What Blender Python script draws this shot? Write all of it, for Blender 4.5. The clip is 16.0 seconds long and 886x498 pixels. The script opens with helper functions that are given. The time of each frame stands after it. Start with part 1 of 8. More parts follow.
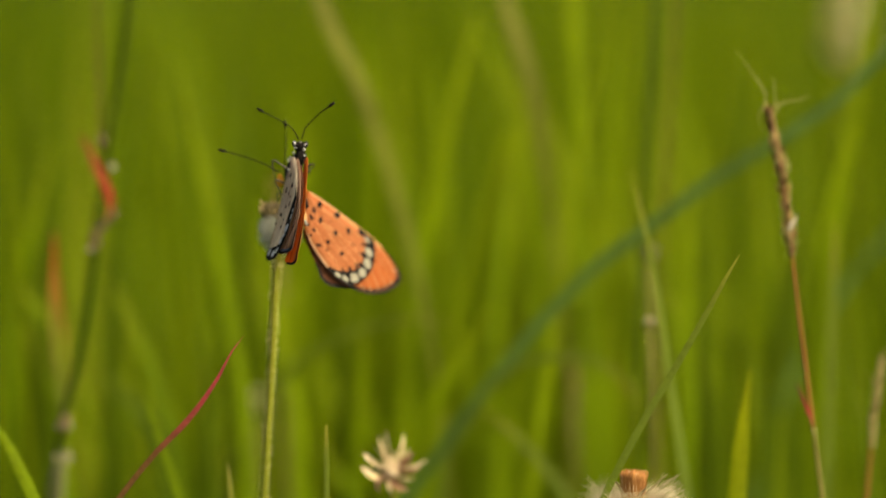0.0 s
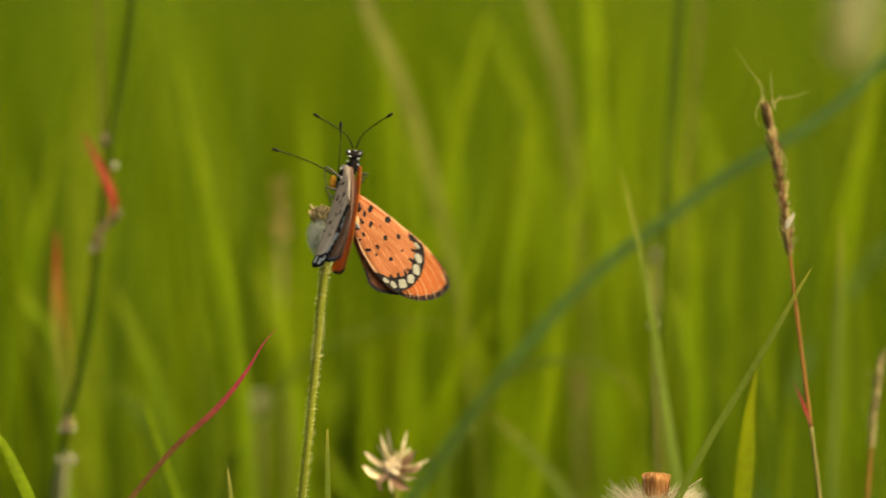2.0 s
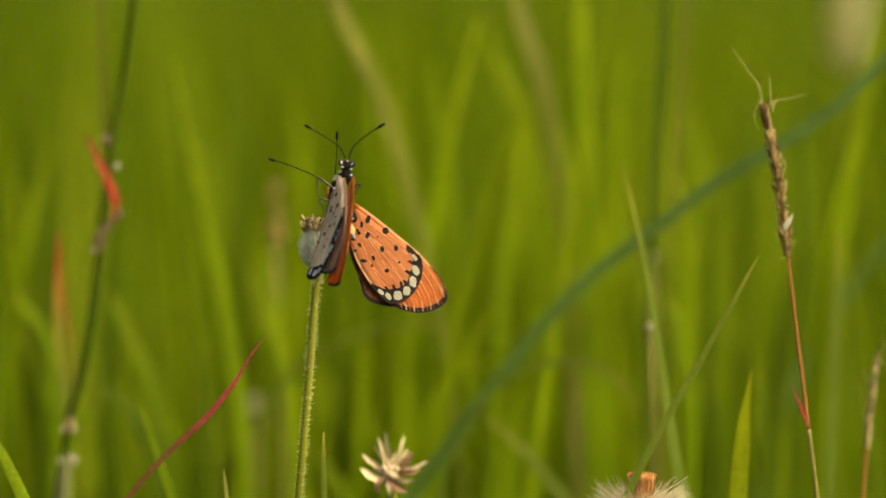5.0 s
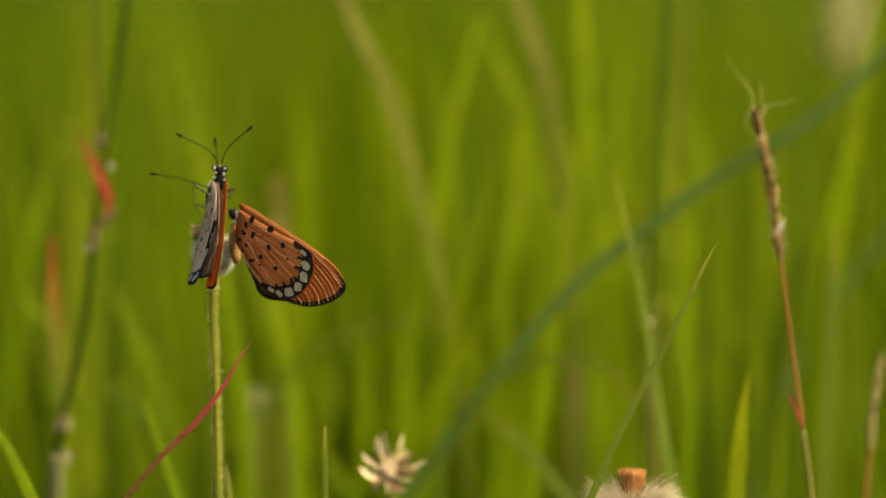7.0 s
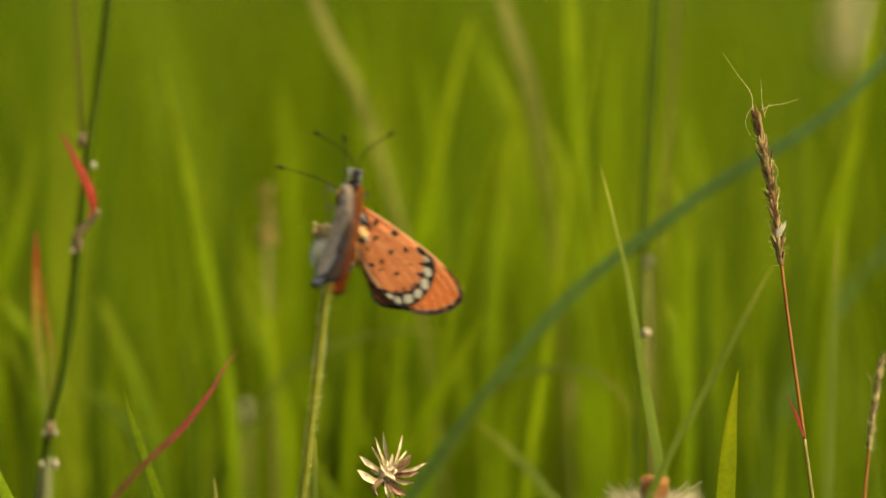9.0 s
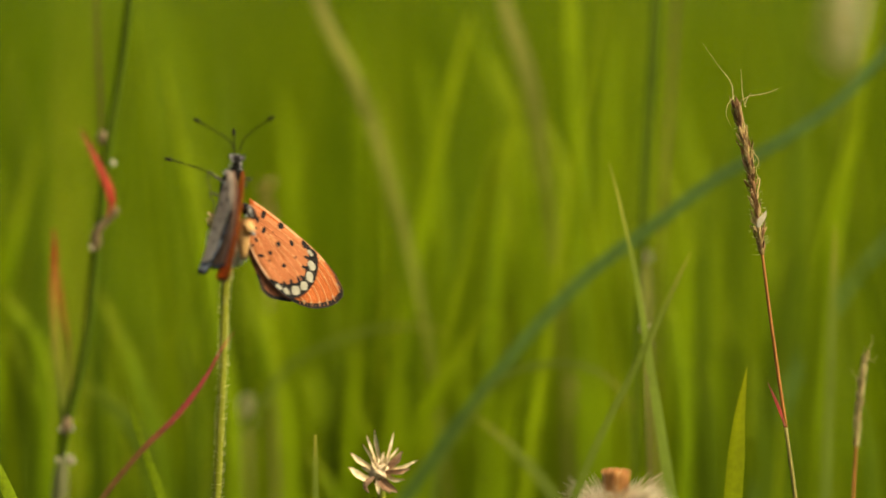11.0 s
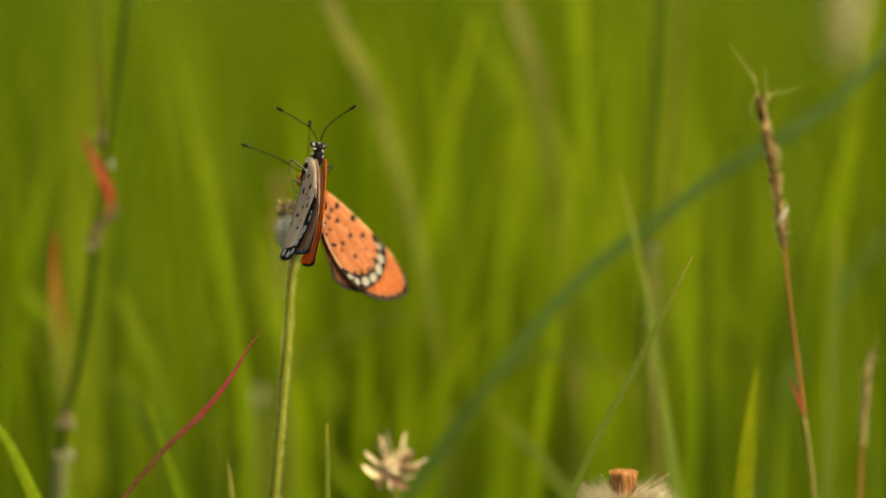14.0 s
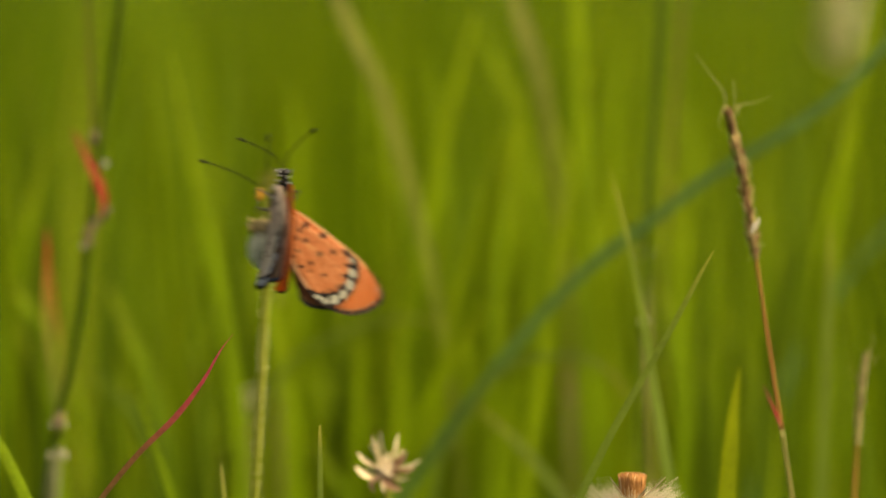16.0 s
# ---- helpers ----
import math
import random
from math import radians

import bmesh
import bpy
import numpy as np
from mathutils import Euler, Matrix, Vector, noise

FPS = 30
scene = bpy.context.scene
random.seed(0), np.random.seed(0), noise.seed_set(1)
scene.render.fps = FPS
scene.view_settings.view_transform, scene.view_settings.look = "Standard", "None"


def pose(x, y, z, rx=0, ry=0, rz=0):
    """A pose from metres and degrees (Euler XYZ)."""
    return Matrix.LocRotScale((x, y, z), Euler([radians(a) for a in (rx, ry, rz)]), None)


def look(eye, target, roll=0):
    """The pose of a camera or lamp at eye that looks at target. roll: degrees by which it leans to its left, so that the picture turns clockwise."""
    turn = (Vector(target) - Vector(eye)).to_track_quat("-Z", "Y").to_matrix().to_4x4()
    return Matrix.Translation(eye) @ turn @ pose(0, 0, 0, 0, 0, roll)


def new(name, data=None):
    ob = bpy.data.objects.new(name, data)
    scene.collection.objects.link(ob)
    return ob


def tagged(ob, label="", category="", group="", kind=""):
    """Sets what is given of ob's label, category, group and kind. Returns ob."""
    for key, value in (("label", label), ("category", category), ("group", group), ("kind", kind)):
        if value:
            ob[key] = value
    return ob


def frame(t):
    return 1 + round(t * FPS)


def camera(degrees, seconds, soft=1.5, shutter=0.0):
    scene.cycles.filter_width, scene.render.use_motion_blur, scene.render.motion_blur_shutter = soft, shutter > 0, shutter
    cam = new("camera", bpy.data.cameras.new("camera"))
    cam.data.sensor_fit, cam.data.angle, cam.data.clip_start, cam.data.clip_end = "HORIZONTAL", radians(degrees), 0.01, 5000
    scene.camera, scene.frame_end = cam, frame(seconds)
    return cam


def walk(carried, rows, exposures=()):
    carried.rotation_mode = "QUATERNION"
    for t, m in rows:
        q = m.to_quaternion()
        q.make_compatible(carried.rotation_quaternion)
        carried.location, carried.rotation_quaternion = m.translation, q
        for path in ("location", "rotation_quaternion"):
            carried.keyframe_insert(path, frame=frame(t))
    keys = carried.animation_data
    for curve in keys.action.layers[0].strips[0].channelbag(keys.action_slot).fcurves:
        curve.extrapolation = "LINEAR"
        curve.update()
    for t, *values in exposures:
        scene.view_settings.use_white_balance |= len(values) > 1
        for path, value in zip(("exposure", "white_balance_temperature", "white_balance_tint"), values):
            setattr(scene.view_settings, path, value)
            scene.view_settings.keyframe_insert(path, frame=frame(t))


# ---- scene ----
# ---- the camera: held low in a meadow with its focus set, swaying a little to and fro ----
cam = camera(12.0, 16.0, 1.5, 0.2)
cam.data.dof.use_dof = True
cam.data.dof.focus_distance = 0.8316
cam.data.dof.aperture_fstop = 3.1
EYE = (0.0, 0.0, 0.36)
SWING = [  # seconds, forward, tilt, turn
    (0.0, -0.0125, -2.982, -0.018),
    (0.5, -0.013, -2.988, -0.012),
    (1.0, -0.0088, -2.970, -0.012),
    (1.5, -0.0065, -2.977, 0.041),
    (2.0, -0.0039, -2.982, 0.012),
    (2.5, 0.0026, -2.953, 0.023),
    (3.0, -0.0052, -2.959, 0.065),
    (3.5, -0.0013, -2.977, 0.018),
    (4.0, 0.0062, -2.959, 0.000),
    (5.2, -0.0026, -2.955, -0.045),
    (6.5, -0.0022, -2.953, -0.082),
    (7.0, -0.0122, -2.970, -0.035),
    (7.5, 0.0026, -2.970, -0.023),
    (8.0, -0.0052, -2.959, -0.099),
    (8.5, -0.0022, -2.941, -0.053),
    (9.0, 0.0091, -2.929, -0.129),
    (10.2, 0.0052, -2.955, -0.130),
    (11.5, 0.0065, -2.988, -0.135),
    (12.0, 0.0065, -2.994, -0.047),
    (12.5, 0.0078, -2.977, -0.058),
    (13.0, -0.0022, -2.988, -0.082),
    (13.5, -0.0022, -2.994, -0.059),
    (14.0, -0.0114, -3.012, -0.005),
    (14.5, 0.0002, -3.000, 0.000),
    (15.0, -0.0104, -2.982, -0.053),
    (15.5, -0.0022, -2.947, -0.106),
    (16.0, -0.0091, -3.005, -0.100),
]
walk(cam, [(t, pose(EYE[0], EYE[1] + ahead, EYE[2], 90 + tilt, 0, turn)) for t, ahead, tilt, turn in SWING], [(0.0, 1.44, 6900, 6), (1.0, 1.44, 6900, 6), (1.5, 1.5, 6900, 6), (2.0, 1.55, 6900, 6), (3.5, 1.55, 6900, 6), (4.2, 1.49, 6900, 6), (6.5, 1.48, 6900, 6), (16.0, 1.48, 6900, 6)])

# ---- daylight: a hazy low sun and the sky ----
SUN_ELEVATION, SUN_TURN = 47.0, 116.0   # turn: degrees clockwise from the camera's way, seen from above
world = bpy.data.worlds.new("sky")
scene.world = world
world.use_nodes = True
wn = world.node_tree.nodes
sky = wn.new("ShaderNodeTexSky")
sky.sky_type, sky.sun_disc = "NISHITA", False
sky.sun_elevation, sky.sun_rotation = radians(SUN_ELEVATION), radians(SUN_TURN)
sky.air_density, sky.dust_density, sky.ozone_density = 0.5, 8.0, 0.0
wn["Background"].inputs["Strength"].default_value = 0.16
world.node_tree.links.new(sky.outputs["Color"], wn["Background"].inputs["Color"])
lamp = bpy.data.lights.new("sun", "SUN")
lamp.energy, lamp.angle, lamp.color = 1.6, radians(20), (1.0, 0.9, 0.72)
sun = new("sun", lamp)
e, a = radians(SUN_ELEVATION), radians(SUN_TURN)
sun.matrix_world = look((3 * math.sin(a) * math.cos(e), 3 * math.cos(a) * math.cos(e), 3 * math.sin(e)), (0, 0, 0))

MM = 0.001
rnd = random.Random(7)


# ---- materials ----
def nodes_of(name):
    m = bpy.data.materials.new(name)
    m.use_nodes = True
    return m, m.node_tree.nodes, m.node_tree.links


def ramp(n, stops):
    r = n.new("ShaderNodeValToRGB")
    el = r.color_ramp.elements
    while len(el) < len(stops):
        el.new(0.5)
    for e_, (p, c) in zip(el, stops):
        e_.position, e_.color = p, (*c, 1)
    return r


def leaf_material(name, stops, translucent=0.45, rough=0.6, by="v", veins=9.0, mottle=0.35):
    """A leaf whose colour runs along its length (by='v') or from leaf to leaf (by='island'), with veins and two scales of mottling."""
    m, n, l = nodes_of(name)
    bsdf, out = n["Principled BSDF"], n["Material Output"]
    uv = n.new("ShaderNodeUVMap")
    sep = n.new("ShaderNodeSeparateXYZ")
    l.new(uv.outputs["UV"], sep.inputs["Vector"])
    geo = n.new("ShaderNodeNewGeometry")
    tex = n.new("ShaderNodeTexCoord")
    r = ramp(n, stops)
    l.new(sep.outputs["Y"] if by == "v" else geo.outputs["Random Per Island"], r.inputs["Fac"])
    small, large = n.new("ShaderNodeTexNoise"), n.new("ShaderNodeTexNoise")
    small.inputs["Scale"].default_value, large.inputs["Scale"].default_value = 900.0, 60.0
    for tx in (small, large):
        tx.inputs["Detail"].default_value = 3.0
        l.new(tex.outputs["Object"], tx.inputs["Vector"])
    mixn = n.new("ShaderNodeMath")
    mixn.operation = "ADD"
    l.new(small.outputs["Fac"], mixn.inputs[0])
    l.new(large.outputs["Fac"], mixn.inputs[1])
    wave = n.new("ShaderNodeMath")
    wave.operation = "SINE"
    mul = n.new("ShaderNodeMath")
    mul.operation, mul.inputs[1].default_value = "MULTIPLY", veins * 6.283
    l.new(sep.outputs["X"], mul.inputs[0])
    l.new(mul.outputs[0], wave.inputs[0])
    val = n.new("ShaderNodeMapRange")
    val.inputs["From Min"].default_value, val.inputs["From Max"].default_value = 0.6, 1.4
    val.inputs["To Min"].default_value, val.inputs["To Max"].default_value = 1 - mottle, 1 + mottle
    l.new(mixn.outputs[0], val.inputs["Value"])
    vein = n.new("ShaderNodeMath")
    vein.operation, vein.inputs[1].default_value = "MULTIPLY_ADD", 0.06
    l.new(wave.outputs[0], vein.inputs[0])
    l.new(val.outputs["Result"], vein.inputs[2])
    hsv = n.new("ShaderNodeHueSaturation")
    l.new(r.outputs["Color"], hsv.inputs["Color"])
    l.new(vein.outputs[0], hsv.inputs["Value"])
    l.new(hsv.outputs["Color"], bsdf.inputs["Base Color"])
    bsdf.inputs["Roughness"].default_value = rough
    bsdf.inputs["Specular IOR Level"].default_value = 0.07
    bump = n.new("ShaderNodeBump")
    bump.inputs["Strength"].default_value, bump.inputs["Distance"].default_value = 0.3, 0.0002
    l.new(wave.outputs[0], bump.inputs["Height"])
    l.new(bump.outputs["Normal"], bsdf.inputs["Normal"])
    tr = n.new("ShaderNodeBsdfTranslucent")
    l.new(hsv.outputs["Color"], tr.inputs["Color"])
    mx = n.new("ShaderNodeMixShader")
    mx.inputs["Fac"].default_value = translucent
    l.new(bsdf.outputs["BSDF"], mx.inputs[1])
    l.new(tr.outputs["BSDF"], mx.inputs[2])
    l.new(mx.outputs["Shader"], out.inputs["Surface"])
    return m


def plain(name, dark, light, rough=0.6, scale=1500.0, translucent=0.0, bump_mm=0.05, stretch=(1, 1, 1), specular=0.3, grain=None):
    """A matter that wanders between two colours at two scales, with fine relief."""
    m, n, l = nodes_of(name)
    bsdf, out = n["Principled BSDF"], n["Material Output"]
    tex, mp = n.new("ShaderNodeTexCoord"), n.new("ShaderNodeMapping")
    mp.inputs["Scale"].default_value = stretch
    if grain is not None:   # streaks that run at an angle from upright
        mp.vector_type = "TEXTURE"
        mp.inputs["Rotation"].default_value = (0, radians(grain), 0)
        mp.inputs["Scale"].default_value = (1, 1, 9)
    l.new(tex.outputs["Object"], mp.inputs["Vector"])
    fine, broad = n.new("ShaderNodeTexNoise"), n.new("ShaderNodeTexNoise")
    fine.inputs["Scale"].default_value, broad.inputs["Scale"].default_value = scale, scale * 0.13
    for tx in (fine, broad):
        tx.inputs["Detail"].default_value = 4.0
        l.new(mp.outputs["Vector"], tx.inputs["Vector"])
    av = n.new("ShaderNodeMath")
    av.operation = "ADD"
    l.new(fine.outputs["Fac"], av.inputs[0])
    l.new(broad.outputs["Fac"], av.inputs[1])
    rg = n.new("ShaderNodeMapRange")
    rg.inputs["From Min"].default_value, rg.inputs["From Max"].default_value = 0.7, 1.3
    l.new(av.outputs[0], rg.inputs["Value"])
    r = ramp(n, [(0.0, dark), (1.0, light)])
    l.new(rg.outputs["Result"], r.inputs["Fac"])
    l.new(r.outputs["Color"], bsdf.inputs["Base Color"])
    bsdf.inputs["Roughness"].default_value = rough
    bsdf.inputs["Specular IOR Level"].default_value = specular * 0.6
    bp = n.new("ShaderNodeBump")
    bp.inputs["Strength"].default_value, bp.inputs["Distance"].default_value = 0.6, bump_mm * MM
    l.new(fine.outputs["Fac"], bp.inputs["Height"])
    l.new(bp.outputs["Normal"], bsdf.inputs["Normal"])
    if translucent:
        tr, mx = n.new("ShaderNodeBsdfTranslucent"), n.new("ShaderNodeMixShader")
        l.new(r.outputs["Color"], tr.inputs["Color"])
        mx.inputs["Fac"].default_value = translucent
        l.new(bsdf.outputs["BSDF"], mx.inputs[1])
        l.new(tr.outputs["BSDF"], mx.inputs[2])
        l.new(mx.outputs["Shader"], out.inputs["Surface"])
    return m


GREEN = [(0.0, (0.058, 0.096, 0.001)), (0.35, (0.085, 0.132, 0.001)), (0.7, (0.115, 0.162, 0.001)), (0.96, (0.155, 0.194, 0.001)), (1.0, (0.19, 0.195, 0.01))]
m_meadow = leaf_material("meadow_blades", GREEN, by="island")
m_blade = leaf_material("fresh_blade", [(0.0, (0.08, 0.135, 0.001)), (0.7, (0.12, 0.18, 0.001)), (1.0, (0.18, 0.21, 0.005))])
m_bright = leaf_material("bright_blade", [(0.0, (0.118, 0.18, 0.001)), (1.0, (0.15, 0.208, 0.001))])
m_pale = leaf_material("faded_blade", [(0.0, (0.12, 0.15, 0.01)), (0.5, (0.15, 0.165, 0.015)), (1.0, (0.2, 0.19, 0.035))])
m_yellow = leaf_material("yellow_green_blade", [(0.0, (0.155, 0.215, 0.001)), (1.0, (0.24, 0.255, 0.004))], 0.6, veins=1.0, mottle=0.2)
m_lime = leaf_material("lime_blade", [(0.0, (0.105, 0.163, 0.001)), (0.6, (0.15, 0.215, 0.001)), (1.0, (0.18, 0.225, 0.003))], 0.5)
m_brownstalk = plain("brown_stalk", (0.05, 0.032, 0.008), (0.085, 0.058, 0.015), 0.8, 800.0, stretch=(1, 1, 0.1), specular=0.08)
m_blue = leaf_material("bluish_blade", [(0.0, (0.075, 0.135, 0.015)), (1.0, (0.092, 0.158, 0.034))])
# darker copy of the blade green: shade among the grass, put into the colour
m_deepshade = leaf_material("deep_shaded_blade", [(0.0, (0.045, 0.078, 0.001)), (0.7, (0.068, 0.105, 0.001)), (1.0, (0.09, 0.12, 0.002))])
m_grey = leaf_material("grey_green_blade", [(0.0, (0.11, 0.165, 0.015)), (0.75, (0.14, 0.18, 0.016)), (1.0, (0.28, 0.25, 0.03))], 0.55, veins=5.0, mottle=0.2)
m_crimson = leaf_material("crimson_blade", [(0.0, (0.1, 0.12, 0.02)), (0.55, (0.2, 0.09, 0.03)), (0.72, (0.4, 0.06, 0.06)), (0.9, (0.46, 0.04, 0.08)), (1.0, (0.2, 0.06, 0.04))], 0.6)
m_redleaf = leaf_material("red_leaf", [(0.0, (0.25, 0.12, 0.03)), (0.25, (0.27, 0.03, 0.013)), (1.0, (0.23, 0.045, 0.02))])
m_smallred = leaf_material("dull_red_leaf", [(0.0, (0.16, 0.06, 0.03)), (0.4, (0.3, 0.035, 0.025)), (1.0, (0.16, 0.06, 0.03))])
m_redtip = leaf_material("red_tipped_leaf", [(0.0, (0.12, 0.17, 0.02)), (0.45, (0.22, 0.2, 0.02)), (0.68, (0.3, 0.13, 0.02)), (0.85, (0.33, 0.04, 0.015)), (1.0, (0.3, 0.05, 0.03))])
m_soil = plain("meadow_soil", (0.02, 0.028, 0.004), (0.05, 0.065, 0.008), 0.95, 40.0, bump_mm=4)
m_culm = plain("culm_green", (0.016, 0.027, 0.001), (0.034, 0.052, 0.002), 0.75, 800.0, stretch=(1, 1, 0.1), specular=0.05)
m_node = plain("culm_node", (0.05, 0.035, 0.012), (0.12, 0.08, 0.03), 0.7, 1200.0)
m_husk = plain("pale_husk", (0.2, 0.17, 0.09), (0.34, 0.3, 0.19), 0.6, 1200.0, 0.2)
m_sheath = plain("culm_sheath", (0.045, 0.05, 0.01), (0.11, 0.11, 0.035), 0.6, 900.0, stretch=(1, 1, 0.1))
m_stem = plain("flower_stem", (0.13, 0.15, 0.01), (0.2, 0.205, 0.02), 0.6, 1500.0, 0.3, stretch=(1, 1, 0.15), specular=0.1)
m_hair = plain("plant_hair", (0.6, 0.55, 0.24), (0.75, 0.7, 0.38), 0.6, 3000.0, 0.6, specular=0.1)
m_bud = plain("bud_bracts", (0.2, 0.22, 0.11), (0.34, 0.37, 0.22), 0.7, 900.0, 0.3, stretch=(1, 1, 0.4), specular=0.1)
m_down = plain("white_down", (0.68, 0.67, 0.52), (0.84, 0.83, 0.68), 0.5, 3000.0, 0.6)
m_floret = plain("withered_floret", (0.16, 0.11, 0.035), (0.52, 0.4, 0.17), 0.85, 2000.0, 0.3, 0.15, specular=0.1)
m_bract = plain("dry_bract", (0.28, 0.19, 0.09), (0.6, 0.48, 0.28), 0.65, 700.0, 0.2, stretch=(1, 1, 0.3))
m_papery = leaf_material("papery_bract", [(0.0, (0.34, 0.22, 0.09)), (0.3, (0.54, 0.42, 0.2)), (0.7, (0.66, 0.54, 0.3)), (0.9, (0.42, 0.28, 0.12)), (1.0, (0.24, 0.13, 0.045))], 0.3, veins=4.0, mottle=0.55)
m_rustbract = leaf_material("rusty_bract", [(0.0, (0.14, 0.075, 0.035)), (0.4, (0.27, 0.145, 0.07)), (0.8, (0.42, 0.26, 0.13)), (1.0, (0.18, 0.08, 0.035))], 0.2, veins=4.0, mottle=0.6)
m_bractdark = plain("dark_bract", (0.07, 0.035, 0.018), (0.3, 0.18, 0.09), 0.6, 900.0, 0.15)
m_disc = plain("seed_disc", (0.13, 0.05, 0.012), (0.36, 0.175, 0.05), 0.85, 1600.0, 0.15, 0.2, stretch=(1, 1, 0.25), specular=0.08)
m_pappus = plain("seed_hair", (0.44, 0.36, 0.2), (0.64, 0.56, 0.36), 0.5, 3000.0, 0.5)
m_spike = plain("spikelet_brown", (0.06, 0.026, 0.008), (0.19, 0.1, 0.03), 0.7, 2200.0, 0.15)
m_spikepale = plain("spikelet_pale", (0.17, 0.105, 0.03), (0.38, 0.27, 0.095), 0.65, 2200.0, 0.25)
m_spikegreen = plain("spikelet_greenish", (0.19, 0.15, 0.045), (0.4, 0.32, 0.12), 0.65, 1600.0, 0.3)
m_plume = plain("plume_straw", (0.5, 0.47, 0.24), (0.72, 0.68, 0.42), 0.6, 1300.0, 0.55)
m_awn = plain("awn_straw", (0.4, 0.32, 0.1), (0.6, 0.5, 0.2), 0.45, 1500.0, 0.4)
m_rust = plain("rusty_husk", (0.36, 0.26, 0.07), (0.5, 0.37, 0.12), 0.7, 900.0, 0.5)
m_redstem = plain("reddish_stalk", (0.14, 0.055, 0.012), (0.22, 0.09, 0.018), 0.7, 900.0, stretch=(1, 1, 0.1), specular=0.1)
m_olivestem = plain("olive_stalk", (0.09, 0.075, 0.012), (0.15, 0.12, 0.022), 0.6, 900.0, stretch=(1, 1, 0.1))
# butterflies
m_orange = plain("orange_scales", (0.2, 0.043, 0.006), (0.36, 0.095, 0.016), 0.6, 2200.0, 0.35, 0.02, specular=0.12, grain=-40)
m_hindorange = plain("pale_orange_scales", (0.21, 0.062, 0.014), (0.37, 0.138, 0.046), 0.6, 2000.0, 0.35, 0.02, specular=0.12, grain=-36)
m_streak = plain("light_orange_streak", (0.42, 0.19, 0.06), (0.55, 0.29, 0.11), 0.6, 2500.0, 0.35, grain=-38)
m_rib = plain("orange_vein", (0.4, 0.12, 0.025), (0.58, 0.21, 0.06), 0.5, 1500.0, 0.2)
m_cream = plain("cream_scales", (0.17, 0.158, 0.098), (0.29, 0.27, 0.185), 0.6, 2200.0, 0.25, specular=0.15, grain=-38)
m_buff = plain("buff_scales", (0.36, 0.19, 0.09), (0.5, 0.3, 0.16), 0.6, 2200.0, 0.3, specular=0.12, grain=-38)
m_slate = plain("slate_scales", (0.012, 0.014, 0.018), (0.09, 0.1, 0.12), 0.75, 1500.0, specular=0.08, grain=17)
m_dot = plain("white_dot_scales", (0.17, 0.165, 0.135), (0.36, 0.345, 0.285), 0.8, 2500.0, specular=0.05)
m_black = plain("black_scales", (0.005, 0.004, 0.003), (0.016, 0.013, 0.01), 0.85, 2500.0, specular=0.05)
# brown with the far wings' shade put into its colour; dark veins use it too
m_shadebrown = plain("shaded_brown_scales", (0.045, 0.018, 0.008), (0.15, 0.055, 0.02), 0.7, 1200.0, 0.12, specular=0.1)
m_beige = plain("beige_scales", (0.26, 0.195, 0.115), (0.58, 0.47, 0.31), 0.7, 1300.0, 0.3, 0.02, specular=0.1, grain=17)
# brighter copy of the orange scales: sunlight through the wing, put into the colour
m_backlitorange = plain("backlit_orange_scales", (0.34, 0.085, 0.012), (0.58, 0.175, 0.028), 0.7, 1200.0, 0.5, 0.02, specular=0.1, grain=8)
m_rose = plain("rose_brown_scales", (0.12, 0.062, 0.032), (0.47, 0.28, 0.165), 0.7, 1200.0, 0.4, 0.02, specular=0.1, grain=8)
m_bluegrey = plain("blue_grey_scales", (0.26, 0.26, 0.24), (0.42, 0.41, 0.38), 0.6, 1500.0, 0.1, specular=0.12)
m_belly = plain("ochre_body", (0.2, 0.105, 0.026), (0.36, 0.22, 0.075), 0.7, 1800.0)
m_leg = plain("leg_horn", (0.015, 0.012, 0.008), (0.11, 0.09, 0.06), 0.5, 1500.0, specular=0.2)
m_palp = plain("orange_palp", (0.36, 0.15, 0.012), (0.56, 0.28, 0.03), 0.8, 2500.0, bump_mm=0.2, specular=0.05)
m_eye = plain("dark_eye", (0.008, 0.006, 0.005), (0.02, 0.014, 0.012), 0.6, 2500.0, specular=0.15)


# ---- mesh tools ----
def spline(pts, n):
    """n + 1 points of a smooth curve through pts, which may lie close or far apart."""
    p = [Vector(q) for q in pts]
    gap = [max((b_ - a_).length, 1e-9) for a_, b_ in zip(p, p[1:])]
    way = [(b_ - a_) / g for a_, b_, g in zip(p, p[1:], gap)]
    slope = [way[0]] + [(way[i] * gap[i + 1] + way[i + 1] * gap[i]) / (gap[i] + gap[i + 1]) for i in range(len(gap) - 1)] + [way[-1]]
    out = []
    for i in range(n + 1):
        s = i / n * len(gap)
        k = min(int(s), len(gap) - 1)
        u = s - k
        h = gap[k]
        out.append(p[k] * (1 - 3 * u * u + 2 * u ** 3) + p[k + 1] * (3 * u * u - 2 * u ** 3) + slope[k] * (h * (u - 2 * u * u + u ** 3)) + slope[k + 1] * (h * (u ** 3 - u * u)))
    return out


def along(values, s):
    k = s * (len(values) - 1)
    i = min(int(k), len(values) - 2)
    return values[i] + (values[i + 1] - values[i]) * (k - i)


